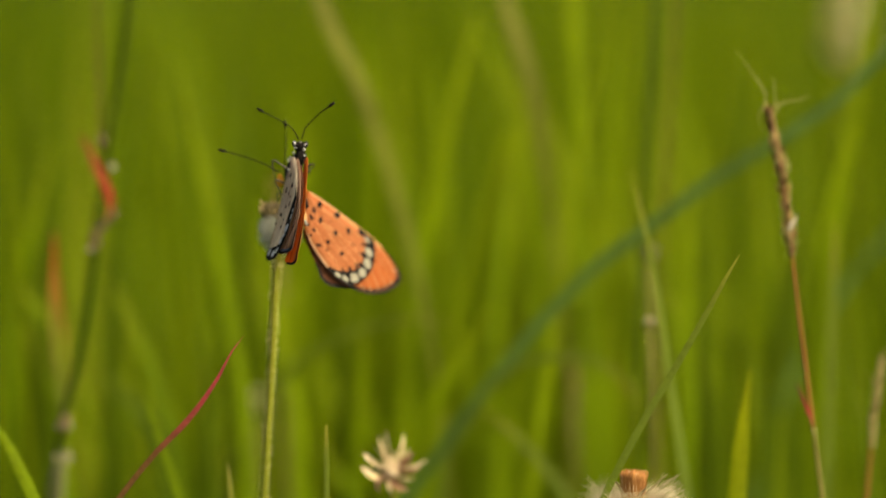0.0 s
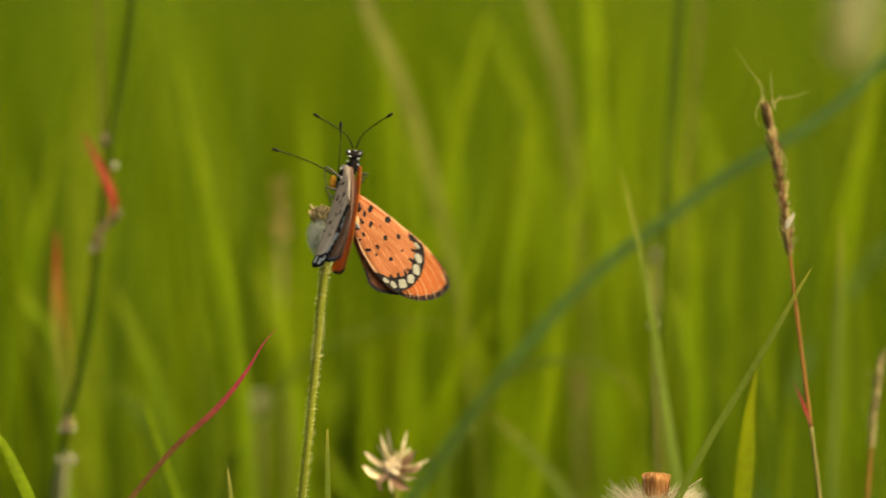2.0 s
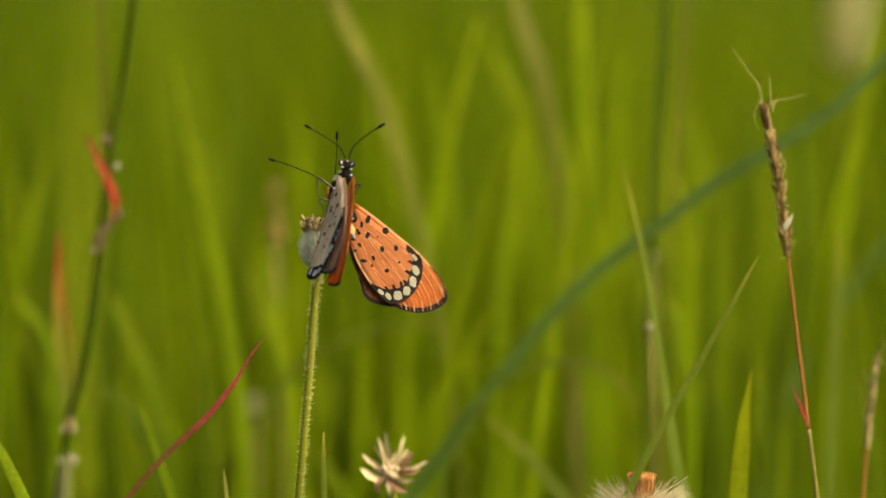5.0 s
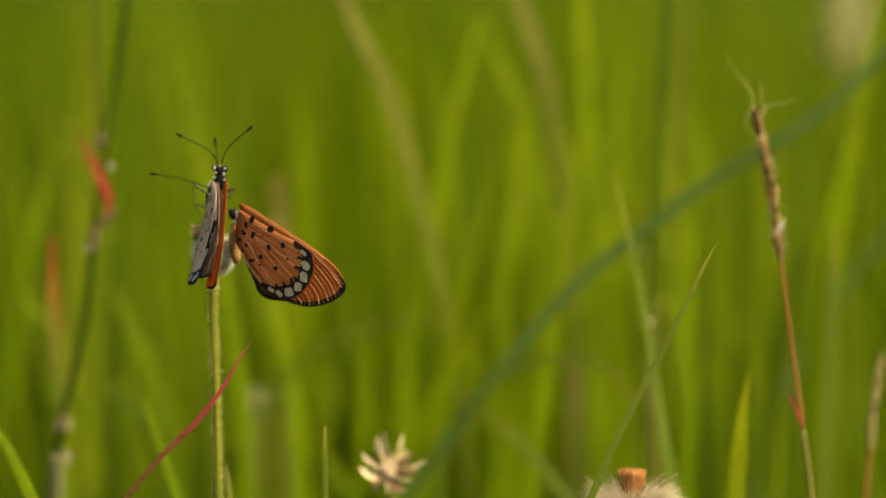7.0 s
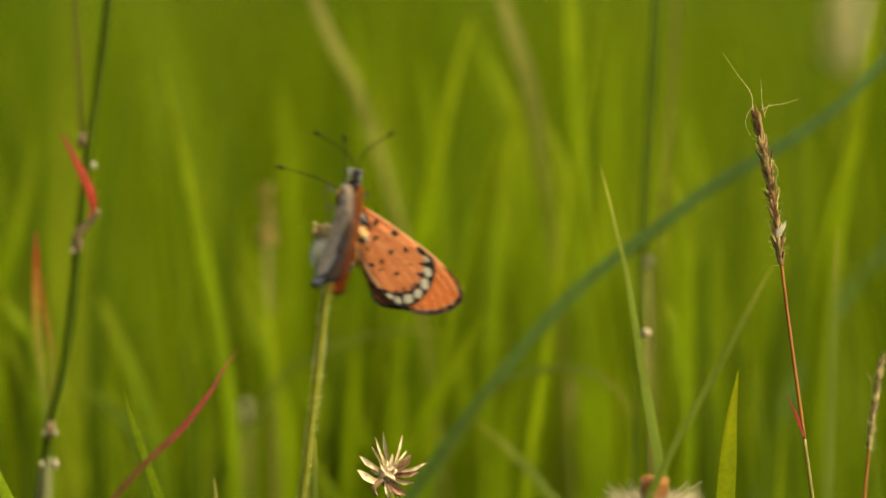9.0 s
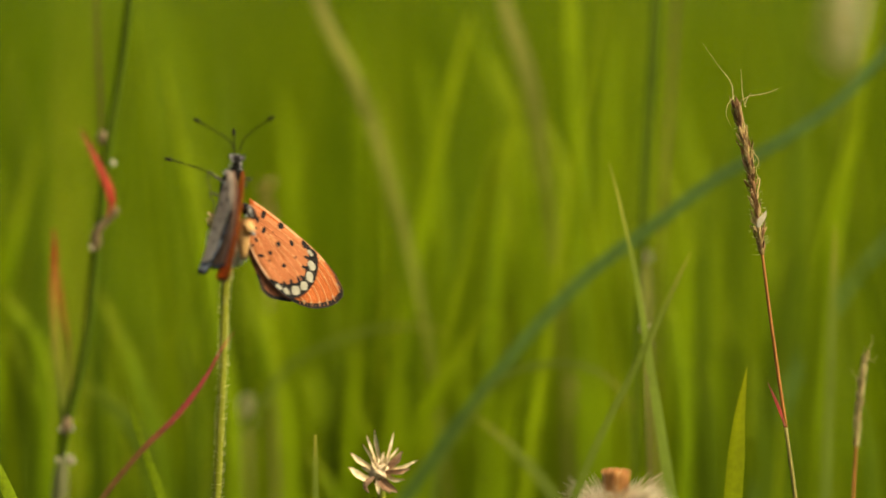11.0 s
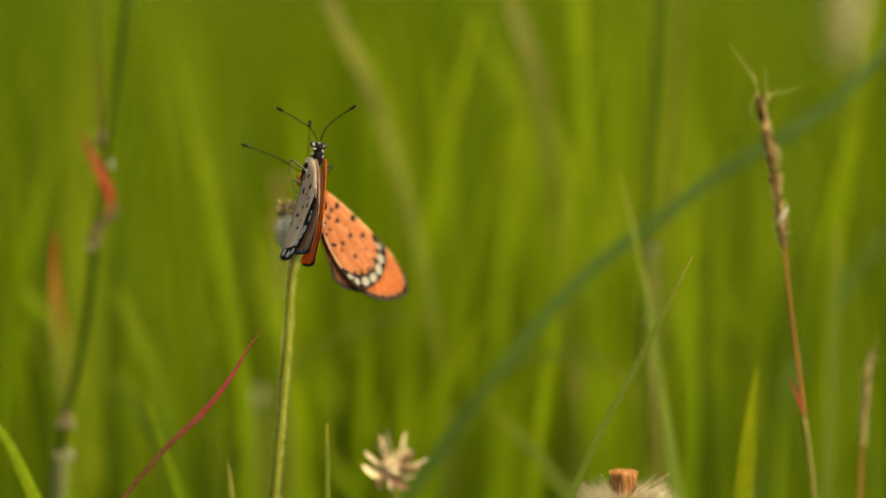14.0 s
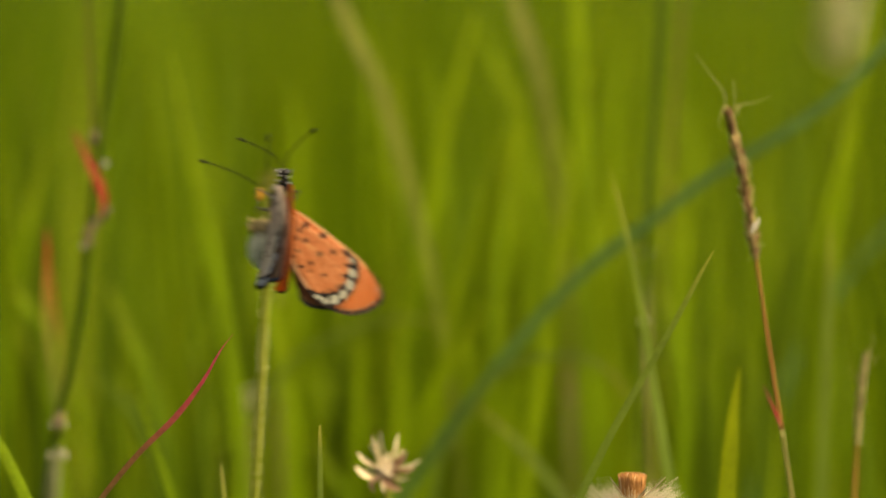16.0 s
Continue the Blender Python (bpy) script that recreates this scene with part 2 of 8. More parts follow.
def ribbon(bm, pts, widths, face=(0, -1, 0), fold=0.18, n=18, twist=0.0, mi=0):
    """A grass blade: a thin keeled lens in section, from the root (first point) to the tip."""
    uv = bm.loops.layers.uv.verify()
    c = spline(pts, n)
    rows = []
    for i, q in enumerate(c):
        s = i / n
        t = (c[min(i + 1, n)] - c[max(i - 1, 0)]).normalized()
        f = Vector(face)
        f = (f - t * f.dot(t)).normalized()
        f = Matrix.Rotation(radians(twist) * s, 3, t) @ f
        side = t.cross(f)
        w = along(widths, s)
        rows.append([bm.verts.new(v) for v in (q - side * w / 2, q + f * (fold * w), q + side * w / 2, q + f * (fold * w - max(0.05 * w, 0.00012)))])
    us = (0.0, 0.5, 1.0, 0.5, 0.0)
    for i in range(n):
        for j in range(4):
            k = (j + 1) % 4
            fc = bm.faces.new((rows[i][j], rows[i][k], rows[i + 1][k], rows[i + 1][j]))
            fc.smooth, fc.material_index = True, mi
            for lp, (a_, b_) in zip(fc.loops, ((us[j], i), (us[j + 1], i), (us[j + 1], i + 1), (us[j], i + 1))):
                lp[uv].uv = (a_, b_ / n)
    for r in (rows[0], rows[-1]):
        bm.faces.new(r)
    for i in range(n):
        for j in (0, 2):
            bm.edges.get((rows[i][j], rows[i + 1][j])).smooth = False


def tube(bm, pts, radii, n=16, sides=8, mi=0):
    c = spline(pts, n)
    rings = []
    for i, q in enumerate(c):
        t = (c[min(i + 1, n)] - c[max(i - 1, 0)]).normalized()
        a_ = t.cross(Vector((0.31, 0.9, 0.17))).normalized()
        b_ = t.cross(a_)
        r = along(radii, i / n)
        rings.append([bm.verts.new(q + (a_ * math.cos(6.2832 * k / sides) + b_ * math.sin(6.2832 * k / sides)) * r) for k in range(sides)])
    for i in range(n):
        for k in range(sides):
            f = bm.faces.new((rings[i][k], rings[i][(k + 1) % sides], rings[i + 1][(k + 1) % sides], rings[i + 1][k]))
            f.smooth, f.material_index = True, mi
    bm.faces.new(rings[0][::-1]).material_index = mi
    bm.faces.new(rings[-1]).material_index = mi


def egg(bm, at, radii, turn=(0, 0, 0), u=14, v=9, mi=0, pinch=0.0, rough=0.0):
    """A rounded body: an ellipsoid, narrower upward by pinch, with an uneven skin."""
    m = pose(*at, *turn)
    rings = []
    for j in range(v + 1):
        th = math.pi * j / v
        ring = []
        for i in range(u):
            ph = 6.2832 * i / u
            k = 1 - pinch * math.cos(th)
            p = Vector((radii[0] * math.sin(th) * math.cos(ph) * k, radii[1] * math.sin(th) * math.sin(ph) * k, radii[2] * math.cos(th)))
            p *= 1 + rough * rnd.uniform(-1, 1)
            ring.append(bm.verts.new(m @ p))
        rings.append(ring)
    for j in range(v):
        for i in range(u):
            f = bm.faces.new((rings[j][i], rings[j + 1][i], rings[j + 1][(i + 1) % u], rings[j][(i + 1) % u]))
            f.smooth, f.material_index = True, mi
    bmesh.ops.remove_doubles(bm, verts=[w for r in (rings[0], rings[-1]) for w in r], dist=1e-7)


def here(pts, origin):
    return [tuple(Vector(p) - Vector(origin)) for p in pts]


def thing(name, label, category, group="", at=(0, 0, 0)):
    ob = new(name)
    ob.empty_display_size = 0.01
    ob.location = at
    return tagged(ob, label, category, group)


def part(name, bm, material, parent=None, label=""):
    """Links a bmesh as one mesh under a thing or a part."""
    me = bpy.data.meshes.new(name)
    bm.normal_update()
    bm.to_mesh(me)
    bm.free()
    for m in (material if isinstance(material, (list, tuple)) else [material]):
        me.materials.append(m)
    ob = new(name, me)
    ob.parent = parent
    if label:
        ob["label"] = label
    return ob


def single(name, bm, material, label, category, group=""):
    return tagged(part(name, bm, material), label, category, group)


# ---- ground: one sheet to the horizon ----
bm = bmesh.new()
STEPS = [-400, -60, -12, -4, -2, -1, 0, 0.5, 1, 1.5, 2, 3, 4, 6, 9, 14, 25, 60, 150, 400, 2500]
ACROSS = [-2500, -300, -40, -10, -4, -2, -1, -0.5, 0, 0.5, 1, 2, 4, 10, 40, 300, 2500]
grid = [[bm.verts.new((x, y, (0.012 * noise.noise((x * 2, y * 2, 0)) - 0.012) if abs(x) < 12 and abs(y) < 15 else -0.01)) for x in ACROSS] for y in STEPS]
for j in range(len(STEPS) - 1):
    for i in range(len(ACROSS) - 1):
        bm.faces.new((grid[j][i], grid[j][i + 1], grid[j + 1][i + 1], grid[j + 1][i])).smooth = True
tagged(part("ground", bm, m_soil), "dark soil under dense meadow grass", "ground", kind="structure")


# ---- the meadow behind: blades past counting ----
def meadow(name, count, near, far, tall, wide, seed, label, spread=0.13, mat=None, lean=0.35, reach=0.08):
    r = random.Random(seed)
    verts, faces, uvs = [], [], []
    n = 7
    made = 0
    while made < count:
        y = math.sqrt(r.uniform(near ** 2, far ** 2))
        x = r.uniform(-1, 1) * (spread * y + 0.12)
        h = r.uniform(*tall)
        w = r.uniform(*wide)
        az, bend = r.uniform(0, 6.2832), r.uniform(0.02, lean) * h
        if r.random() < 0.12:
            bend *= 2.2
        if y - bend < near - reach:
            az = r.uniform(0.2, 2.9)
        face = r.uniform(0, 6.2832) if r.random() < 0.5 else r.uniform(-0.7, 0.7)
        dx, dy = math.cos(az) * bend, math.sin(az) * bend
        sx, sy = math.cos(face) * w / 2, math.sin(face) * w / 2
        kx, ky = -math.sin(face) * w * 0.2, math.cos(face) * w * 0.2
        b0 = len(verts)
        for i in range(n + 1):
            s = i / n
            k = s ** 1.8
            cx, cy, cz = x + dx * k, y + dy * k, h * (s - 0.25 * (bend / h) * k)
            t = (0.75 + 0.5 * s) if s < 0.5 else max(0.03, 1 - (s - 0.5) * 1.95)
            verts += [(cx - sx * t, cy - sy * t, cz), (cx + kx * t, cy + ky * t, cz), (cx + sx * t, cy + sy * t, cz)]
        for i in range(n):
            for j in range(2):
                p = b0 + i * 3 + j
                faces.append((p, p + 1, p + 4, p + 3))
                uvs += [(j / 2, i / n), (j / 2 + 0.5, i / n), (j / 2 + 0.5, (i + 1) / n), (j / 2, (i + 1) / n)]
        made += 1
    me = bpy.data.meshes.new(name)
    me.from_pydata(verts, [], faces)
    layer = me.uv_layers.new(name="UVMap")
    layer.data.foreach_set("uv", [c for q in uvs for c in q])
    me.polygons.foreach_set("use_smooth", [True] * len(faces))
    me.materials.append(mat or m_meadow)
    return tagged(new(name, me), label, "grass", kind="stuff")


meadow("meadow_grass", 110, 0.91, 0.98, (0.24, 0.4), (0.0018, 0.0036), 2, "slender green meadow grass blades close behind the flowers", 0.1, None, 0.3)
meadow("meadow_grass", 60, 0.872, 0.915, (0.29, 0.4), (0.0028, 0.0055), 21, "bright green grass blades leaning across behind the flowers", 0.0, m_lime, 0.5, 0.0)
meadow("meadow_grass", 34, 0.872, 0.915, (0.28, 0.38), (0.0024, 0.005), 22, "deep green grass blades leaning across behind the flowers", 0.0, m_deepshade, 0.5, 0.0)
meadow("meadow_grass", 26, 0.885, 0.92, (0.29, 0.37), (0.002, 0.004), 23, "yellowish grass blades leaning across behind the flowers", 0.0, m_yellow, 0.6, 0.0)
meadow("meadow_grass", 520, 0.96, 1.3, (0.26, 0.5), (0.0024, 0.005), 3, "dense fresh green meadow grass blades growing from soil")
meadow("meadow_grass", 3000, 1.3, 3.0, (0.3, 0.54), (0.003, 0.0065), 4, "dense yellow-green meadow grass growing from soil")
meadow("meadow_grass", 6000, 3.0, 12.0, (0.36, 0.62), (0.006, 0.013), 5, "tall olive-green meadow grass farther off")


def field(name, count, seed, label, box, hole=None, wide=(0.004, 0.009), n=4):
    """The same meadow all round, thinner, with a trodden gap in which the camera stands."""
    r = random.Random(seed)
    verts, faces, uvs = [], [], []
    while len(faces) < count * n * 2:
        x, y = r.uniform(box[0], box[1]) + r.gauss(0, 0.4), r.uniform(box[2], box[3]) + r.gauss(0, 0.4)
        u, v = x + r.gauss(0, 0.4), y + r.gauss(0, 0.4)
        if hole and hole[0] < u < hole[1] and hole[2] < v < hole[3]:
            continue
        if (0 < y < 0.99 and abs(x) < 0.2 + 0.16 * y) or (abs(x) < 0.3 and -0.5 < y <= 0.1):
            continue
        if y >= 0.99 and abs(x) < 0.13 * y + 0.1:
            continue
        h, w, az, face = r.uniform(0.25, 0.5), r.uniform(*wide), r.uniform(0, 6.2832), r.uniform(0, 6.2832)
        bend = r.uniform(0.05, 0.4) * h
        b0 = len(verts)
        for i in range(n + 1):
            s = i / n
            k = s ** 1.8
            cx, cy, cz = x + math.cos(az) * bend * k, y + math.sin(az) * bend * k, h * (s - 0.25 * (bend / h) * k) - 0.012
            t = w / 2 * (1 if s < 0.6 else max(0.04, (1 - s) / 0.4))
            sx, sy = math.cos(face) * t, math.sin(face) * t
            verts += [(cx - sx, cy - sy, cz), (cx - sy * 0.4, cy + sx * 0.4, cz), (cx + sx, cy + sy, cz)]
        for i in range(n):
            for j in range(2):
                p = b0 + i * 3 + j
                faces.append((p, p + 1, p + 4, p + 3))
                uvs += [j / 2, i / n, j / 2 + 0.5, i / n, j / 2 + 0.5, (i + 1) / n, j / 2, (i + 1) / n]
    me = bpy.data.meshes.new(name)
    me.from_pydata(verts, [], faces)
    me.uv_layers.new(name="UVMap").data.foreach_set("uv", uvs)
    me.polygons.foreach_set("use_smooth", [True] * len(faces))
    me.materials.append(m_meadow)
    return tagged(new(name, me), label, "grass", kind="stuff")


field("meadow_grass", 36000, 8, "green meadow grass spreading all round from soil", (-2.2, 2.2, -1.5, 7.0))
field("meadow_grass", 64000, 9, "green meadow grass farther off, growing from soil", (-5.5, 5.5, -4.0, 13.0), (-2.2, 2.2, -1.5, 7.0), (0.012, 0.026), 3)
meadow("low_grass", 500, 0.9, 1.5, (0.08, 0.2), (0.002, 0.005), 6, "short green grass between the taller stalks")


meadow("low_grass", 2600, 0.12, 1.4, (0.05, 0.16), (0.002, 0.005), 16, "short green undergrowth grass below the stalks", 0.3)


# ---- single blades that stand out of the meadow ----
SWAYING = []


def grass_blade(pts, widths, material, label, n=18, twist=0.0, sway=0.0, fold=0.08, face=(0.25, -1, 0)):
    """From the root on the ground to the tip, in metres."""
    ob = thing("grass_shoot", label, "grass", "single grass shoots", pts[0])
    bm = bmesh.new()
    ribbon(bm, here(pts, pts[0]), widths, face, fold, n, twist)
    part("blade", bm, material, ob)
    low = [Vector(p) - Vector(pts[0]) for p in pts[:2]]
    bm = bmesh.new()
    tube(bm, [low[0], low[0].lerp(low[1], 0.3), low[0].lerp(low[1], 0.6)], [widths[0] * 0.45, widths[0] * 0.4, widths[0] * 0.2], 6, 6)
    part("sheath", bm, m_sheath, ob)
    if sway:
        SWAYING.append((ob, sway, pts[0]))
    return ob


grass_blade([(-0.0374, 0.8727, -0.003), (-0.0391, 0.8796, 0.1878), (-0.0409, 0.8833, 0.259), (-0.0427, 0.8847, 0.2852), (-0.0455, 0.8855, 0.3018), (-0.0483, 0.8863, 0.3161), (-0.0514, 0.887, 0.3303), (-0.054, 0.8877, 0.3433), (-0.0567, 0.8883, 0.3553)], [0.00291, 0.00305, 0.0032, 0.00305, 0.00276, 0.00204, 0.00022], m_lime, "broad yellow-green grass blade", 24, -7)
grass_blade([(0.0115, 0.8782, -0.003), (0.0079, 0.8863, 0.2226), (0.0025, 0.8894, 0.2823), (-0.0023, 0.8909, 0.3098), (-0.0055, 0.8915, 0.3224), (-0.0098, 0.8923, 0.3373), (-0.0146, 0.893, 0.3504), (-0.0194, 0.8935, 0.36), (-0.0236, 0.8941, 0.3707), (-0.0266, 0.8946, 0.3803)], [0.0007, 0.00084, 0.00112, 0.00209, 0.00279, 0.00307, 0.00307, 0.00293, 0.00237, 0.00028], m_pale, "faded straw-green grass blade", 24, -8, 1.1)
grass_blade([(0.0333, 0.8863, -0.003), (0.0309, 0.8958, 0.2576), (0.0267, 0.8988, 0.3154), (0.0242, 0.8999, 0.3347), (0.0212, 0.9007, 0.3516), (0.0176, 0.9013, 0.3624), (0.014, 0.9019, 0.3745)], [0.00066, 0.00099, 0.00199, 0.00357, 0.00357, 0.00033], m_pale, "faded straw-green grass blade", 24, 2, 0.7)
grass_blade([(0.0367, 0.8805, -0.003), (0.0342, 0.8892, 0.2463), (0.0319, 0.8924, 0.3062), (0.0312, 0.8939, 0.3349), (0.0302, 0.8949, 0.354), (0.0292, 0.8959, 0.3732), (0.0283, 0.8965, 0.3852)], [0.00344, 0.00371, 0.00371, 0.00344, 0.00034], m_lime, "upright yellow-green grass blade", 24, 3, 0.4)
grass_blade([(0.0401, 0.8603, -0.003), (0.0413, 0.8702, 0.2251), (0.043, 0.8739, 0.2955), (0.0447, 0.8758, 0.3307), (0.0463, 0.877, 0.3541), (0.0477, 0.8783, 0.3799)], [0.00062, 0.00078, 0.00124, 0.00202, 0.00186], m_culm, "dark upright grass stalk", 24, 3, 0.5)
grass_blade([(0.047, 0.8741, -0.003), (0.0475, 0.8835, 0.2231), (0.0484, 0.8879, 0.3064), (0.0496, 0.8891, 0.3303), (0.0515, 0.8905, 0.3564), (0.0527, 0.8916, 0.3779)], [0.00021, 0.00021, 0.00028, 0.00057, 0.00064, 0.00057], m_brownstalk, "brownish upright grass stalk", 24, 1, 0.5)
grass_blade([(-0.0462, 0.8358, -0.003), (-0.0478, 0.8448, 0.2061), (-0.0518, 0.8474, 0.2562), (-0.0541, 0.8478, 0.2651), (-0.0566, 0.8483, 0.2722), (-0.0589, 0.8486, 0.279), (-0.0607, 0.8488, 0.2842), (-0.0621, 0.8491, 0.2891)], [0.00183, 0.00183, 0.00174, 0.00137, 0.00018], m_bright, "slender yellow-green grass blade", 44, -5)
grass_blade([(-0.0678, 0.8214, -0.003), (-0.0711, 0.8301, 0.1974), (-0.0779, 0.8331, 0.2535), (-0.0827, 0.8338, 0.2664), (-0.0853, 0.8341, 0.272), (-0.0878, 0.8344, 0.277), (-0.0914, 0.8347, 0.2827)], [0.00296, 0.00296, 0.00256, 0.00217, 0.0003], m_bright, "slender yellow-green grass blade", 44, 2)
grass_blade([(-0.0221, 0.8128, 0.0019), (-0.0223, 0.8215, 0.1986), (-0.0227, 0.8244, 0.2541), (-0.0229, 0.8251, 0.2674), (-0.023, 0.8255, 0.2764), (-0.023, 0.8258, 0.2811)], [0.0013, 0.0013, 0.0012, 0.001, 0.0004], m_grey, "thin pale grass stalk", 44, -4)
grass_blade([(-0.0385, 0.8179, -0.003), (-0.0401, 0.8267, 0.1981), (-0.0416, 0.8298, 0.2584), (-0.0423, 0.8303, 0.2672), (-0.0427, 0.8305, 0.2707), (-0.043, 0.8306, 0.2732)], [0.00131, 0.00131, 0.00111, 0.0008, 0.00015], m_pale, "thin grass blade with dry tip", 44, 8)
grass_blade([(-0.0462, 0.8828, -0.003), (-0.0486, 0.8904, 0.1978), (-0.0541, 0.8935, 0.2579), (-0.0577, 0.8942, 0.2723), (-0.0628, 0.895, 0.2867), (-0.0673, 0.8955, 0.2975), (-0.0709, 0.896, 0.3053)], [0.00345, 0.00387, 0.00387, 0.00311, 0.00035], m_blade, "broad yellow-green grass blade", 24, 3)
grass_blade([(-0.0272, 0.8914, -0.003), (-0.0282, 0.8997, 0.2083), (-0.0302, 0.9025, 0.2617), (-0.0327, 0.9033, 0.2787), (-0.0355, 0.904, 0.2909), (-0.0388, 0.9045, 0.3006), (-0.0418, 0.9049, 0.3085)], [0.00259, 0.00291, 0.00291, 0.00227, 0.00032], m_blade, "broad yellow-green grass blade in meadow", 24, 5, 0.2)
grass_blade([(0.0278, 0.9021, -0.003), (0.0265, 0.9104, 0.2436), (0.0234, 0.9138, 0.3073), (0.021, 0.9147, 0.3257), (0.0173, 0.9154, 0.3392), (0.013, 0.9161, 0.3514), (0.0081, 0.9167, 0.3637)], [0.00295, 0.00325, 0.00325, 0.00295, 0.00059], m_bright, "broad yellow-green grass blade in meadow", 24, -6, 0.35)
grass_blade([(-0.0149, 0.8826, -0.003), (-0.0137, 0.8908, 0.2219), (-0.0101, 0.8936, 0.2747), (-0.0075, 0.8943, 0.2891), (-0.0041, 0.8952, 0.306), (-0.0014, 0.896, 0.3204), (0.0019, 0.8969, 0.3372), (0.0058, 0.8977, 0.354), (0.0086, 0.8983, 0.3636)], [0.00272, 0.00313, 0.00326, 0.00313, 0.00068], m_lime, "broad yellow-green grass blade in meadow", 24, -3, 0.2)
grass_blade([(-0.0919, 0.8948, -0.003), (-0.0913, 0.9031, 0.2201), (-0.0925, 0.9063, 0.2809), (-0.0919, 0.9074, 0.3028), (-0.0882, 0.9083, 0.3199), (-0.0846, 0.9091, 0.3357)], [0.00313, 0.00345, 0.00345, 0.00251, 0.00031], m_blade, "fresh green grass blade leaning in meadow", 24, 7, 0.2)
grass_blade([(-0.0199, 0.887, -0.003), (-0.0196, 0.8958, 0.209), (-0.0189, 0.8985, 0.2597), (-0.0174, 0.8994, 0.2766), (-0.0168, 0.9, 0.2875), (-0.0156, 0.9005, 0.2984)], [0.00267, 0.00301, 0.00301, 0.00234, 0.00027], m_blade, "fresh green grass blade leaning in meadow", 24, 5)
grass_blade([(0.0673, 0.9055, -0.003), (0.0661, 0.9133, 0.2185), (0.0623, 0.9165, 0.28), (0.0605, 0.9176, 0.3021), (0.0596, 0.9185, 0.3194), (0.0562, 0.9195, 0.3366), (0.0513, 0.92, 0.3477)], [0.00287, 0.00345, 0.00345, 0.00259, 0.00029], m_bright, "broad yellow-green grass blade in meadow", 24, -4, 0.35)
grass_blade([(0.0821, 0.8785, -0.003), (0.0824, 0.8866, 0.2225), (0.0828, 0.8898, 0.2823), (0.084, 0.8912, 0.3086), (0.0864, 0.892, 0.3242), (0.0895, 0.8929, 0.3421), (0.0924, 0.8938, 0.3588), (0.0946, 0.8945, 0.3732)], [0.00251, 0.00279, 0.00293, 0.00279, 0.0007], m_lime, "broad yellow-green grass blade in meadow", 24, -8, 0.25)
grass_blade([(-0.0172, 0.8788, -0.003), (-0.0161, 0.8863, 0.1865), (-0.0149, 0.8895, 0.2463), (-0.019, 0.8901, 0.2583), (-0.0232, 0.8906, 0.2666), (-0.0268, 0.8908, 0.2714)], [0.00215, 0.00243, 0.00229, 0.00186, 0.00029], m_blade, "fresh green grass blade leaning in meadow", 24, 1)
grass_blade([(0.0275, 0.8922, -0.003), (0.0277, 0.9004, 0.2082), (0.0287, 0.903, 0.2568), (0.0284, 0.9039, 0.2738), (0.029, 0.9044, 0.2835), (0.0284, 0.9048, 0.2908)], [0.00156, 0.00156, 0.00143, 0.00117, 0.00039], m_pale, "dry straw-coloured grass stalk", 24, 5, 0.2)
grass_blade([(-0.0787, 0.8824, -0.003), (-0.0781, 0.8912, 0.2098), (-0.0802, 0.8937, 0.2579), (-0.0829, 0.8946, 0.2746), (-0.0872, 0.8954, 0.2891), (-0.0919, 0.8959, 0.2999)], [0.00345, 0.00387, 0.00359, 0.00276, 0.00035], m_blade, "fresh green grass blade leaning in meadow", 24, 3)
grass_blade([(0.0061, 0.8874, -0.003), (0.0055, 0.8956, 0.209), (0.008, 0.8981, 0.2573), (0.0116, 0.8989, 0.2718), (0.0146, 0.8998, 0.2888), (0.0158, 0.9005, 0.3033)], [0.00301, 0.00334, 0.00334, 0.00254, 0.00033], m_blade, "fresh green grass blade leaning in meadow", 24, 5)
grass_blade([(0.0754, 0.8989, -0.003), (0.0748, 0.9072, 0.2194), (0.073, 0.9098, 0.2683), (0.0725, 0.911, 0.2928), (0.0717, 0.9122, 0.3148), (0.0693, 0.9129, 0.3294)], [0.00274, 0.00304, 0.00304, 0.00231, 0.0003], m_blade, "fresh green grass blade leaning in meadow", 24, -8, 0.2)
grass_blade([(0.0408, 0.8912, -0.003), (0.0396, 0.8988, 0.2207), (0.0365, 0.902, 0.2813), (0.0347, 0.903, 0.3007), (0.0323, 0.9039, 0.3176), (0.0286, 0.9046, 0.3309), (0.0244, 0.9051, 0.3418)], [0.00388, 0.00452, 0.00452, 0.00355, 0.00039], m_lime, "broad yellow-green grass blade in meadow", 24, 5, 0.35)
grass_blade([(0.0177, 0.8915, -0.003), (0.0183, 0.8991, 0.2207), (0.0202, 0.9019, 0.2739), (0.0231, 0.9029, 0.2933), (0.0274, 0.9038, 0.3091), (0.031, 0.9045, 0.3224), (0.0335, 0.9051, 0.3334)], [0.00323, 0.00388, 0.00388, 0.00291, 0.00032], m_lime, "broad yellow-green grass blade in meadow", 24, 5, 0.35)
grass_blade([(0.0577, 0.9096, -0.003), (0.0564, 0.9168, 0.2179), (0.0545, 0.92, 0.2797), (0.0542, 0.9213, 0.3044), (0.0552, 0.9224, 0.3254), (0.0571, 0.9232, 0.3415)], [0.0028, 0.00336, 0.00336, 0.00252, 0.00028], m_bright, "broad yellow-green grass blade in meadow", 24, -4, 0.35)
grass_blade([(0.0306, 0.9161, -0.003), (0.0304, 0.9233, 0.2294), (0.0294, 0.9263, 0.2866), (0.0284, 0.9273, 0.3066), (0.0269, 0.9283, 0.3252), (0.0244, 0.9292, 0.3414)], [0.00318, 0.00372, 0.00372, 0.00265, 0.00032], m_bright, "broad yellow-green grass blade in meadow", 24, 0, 0.35)
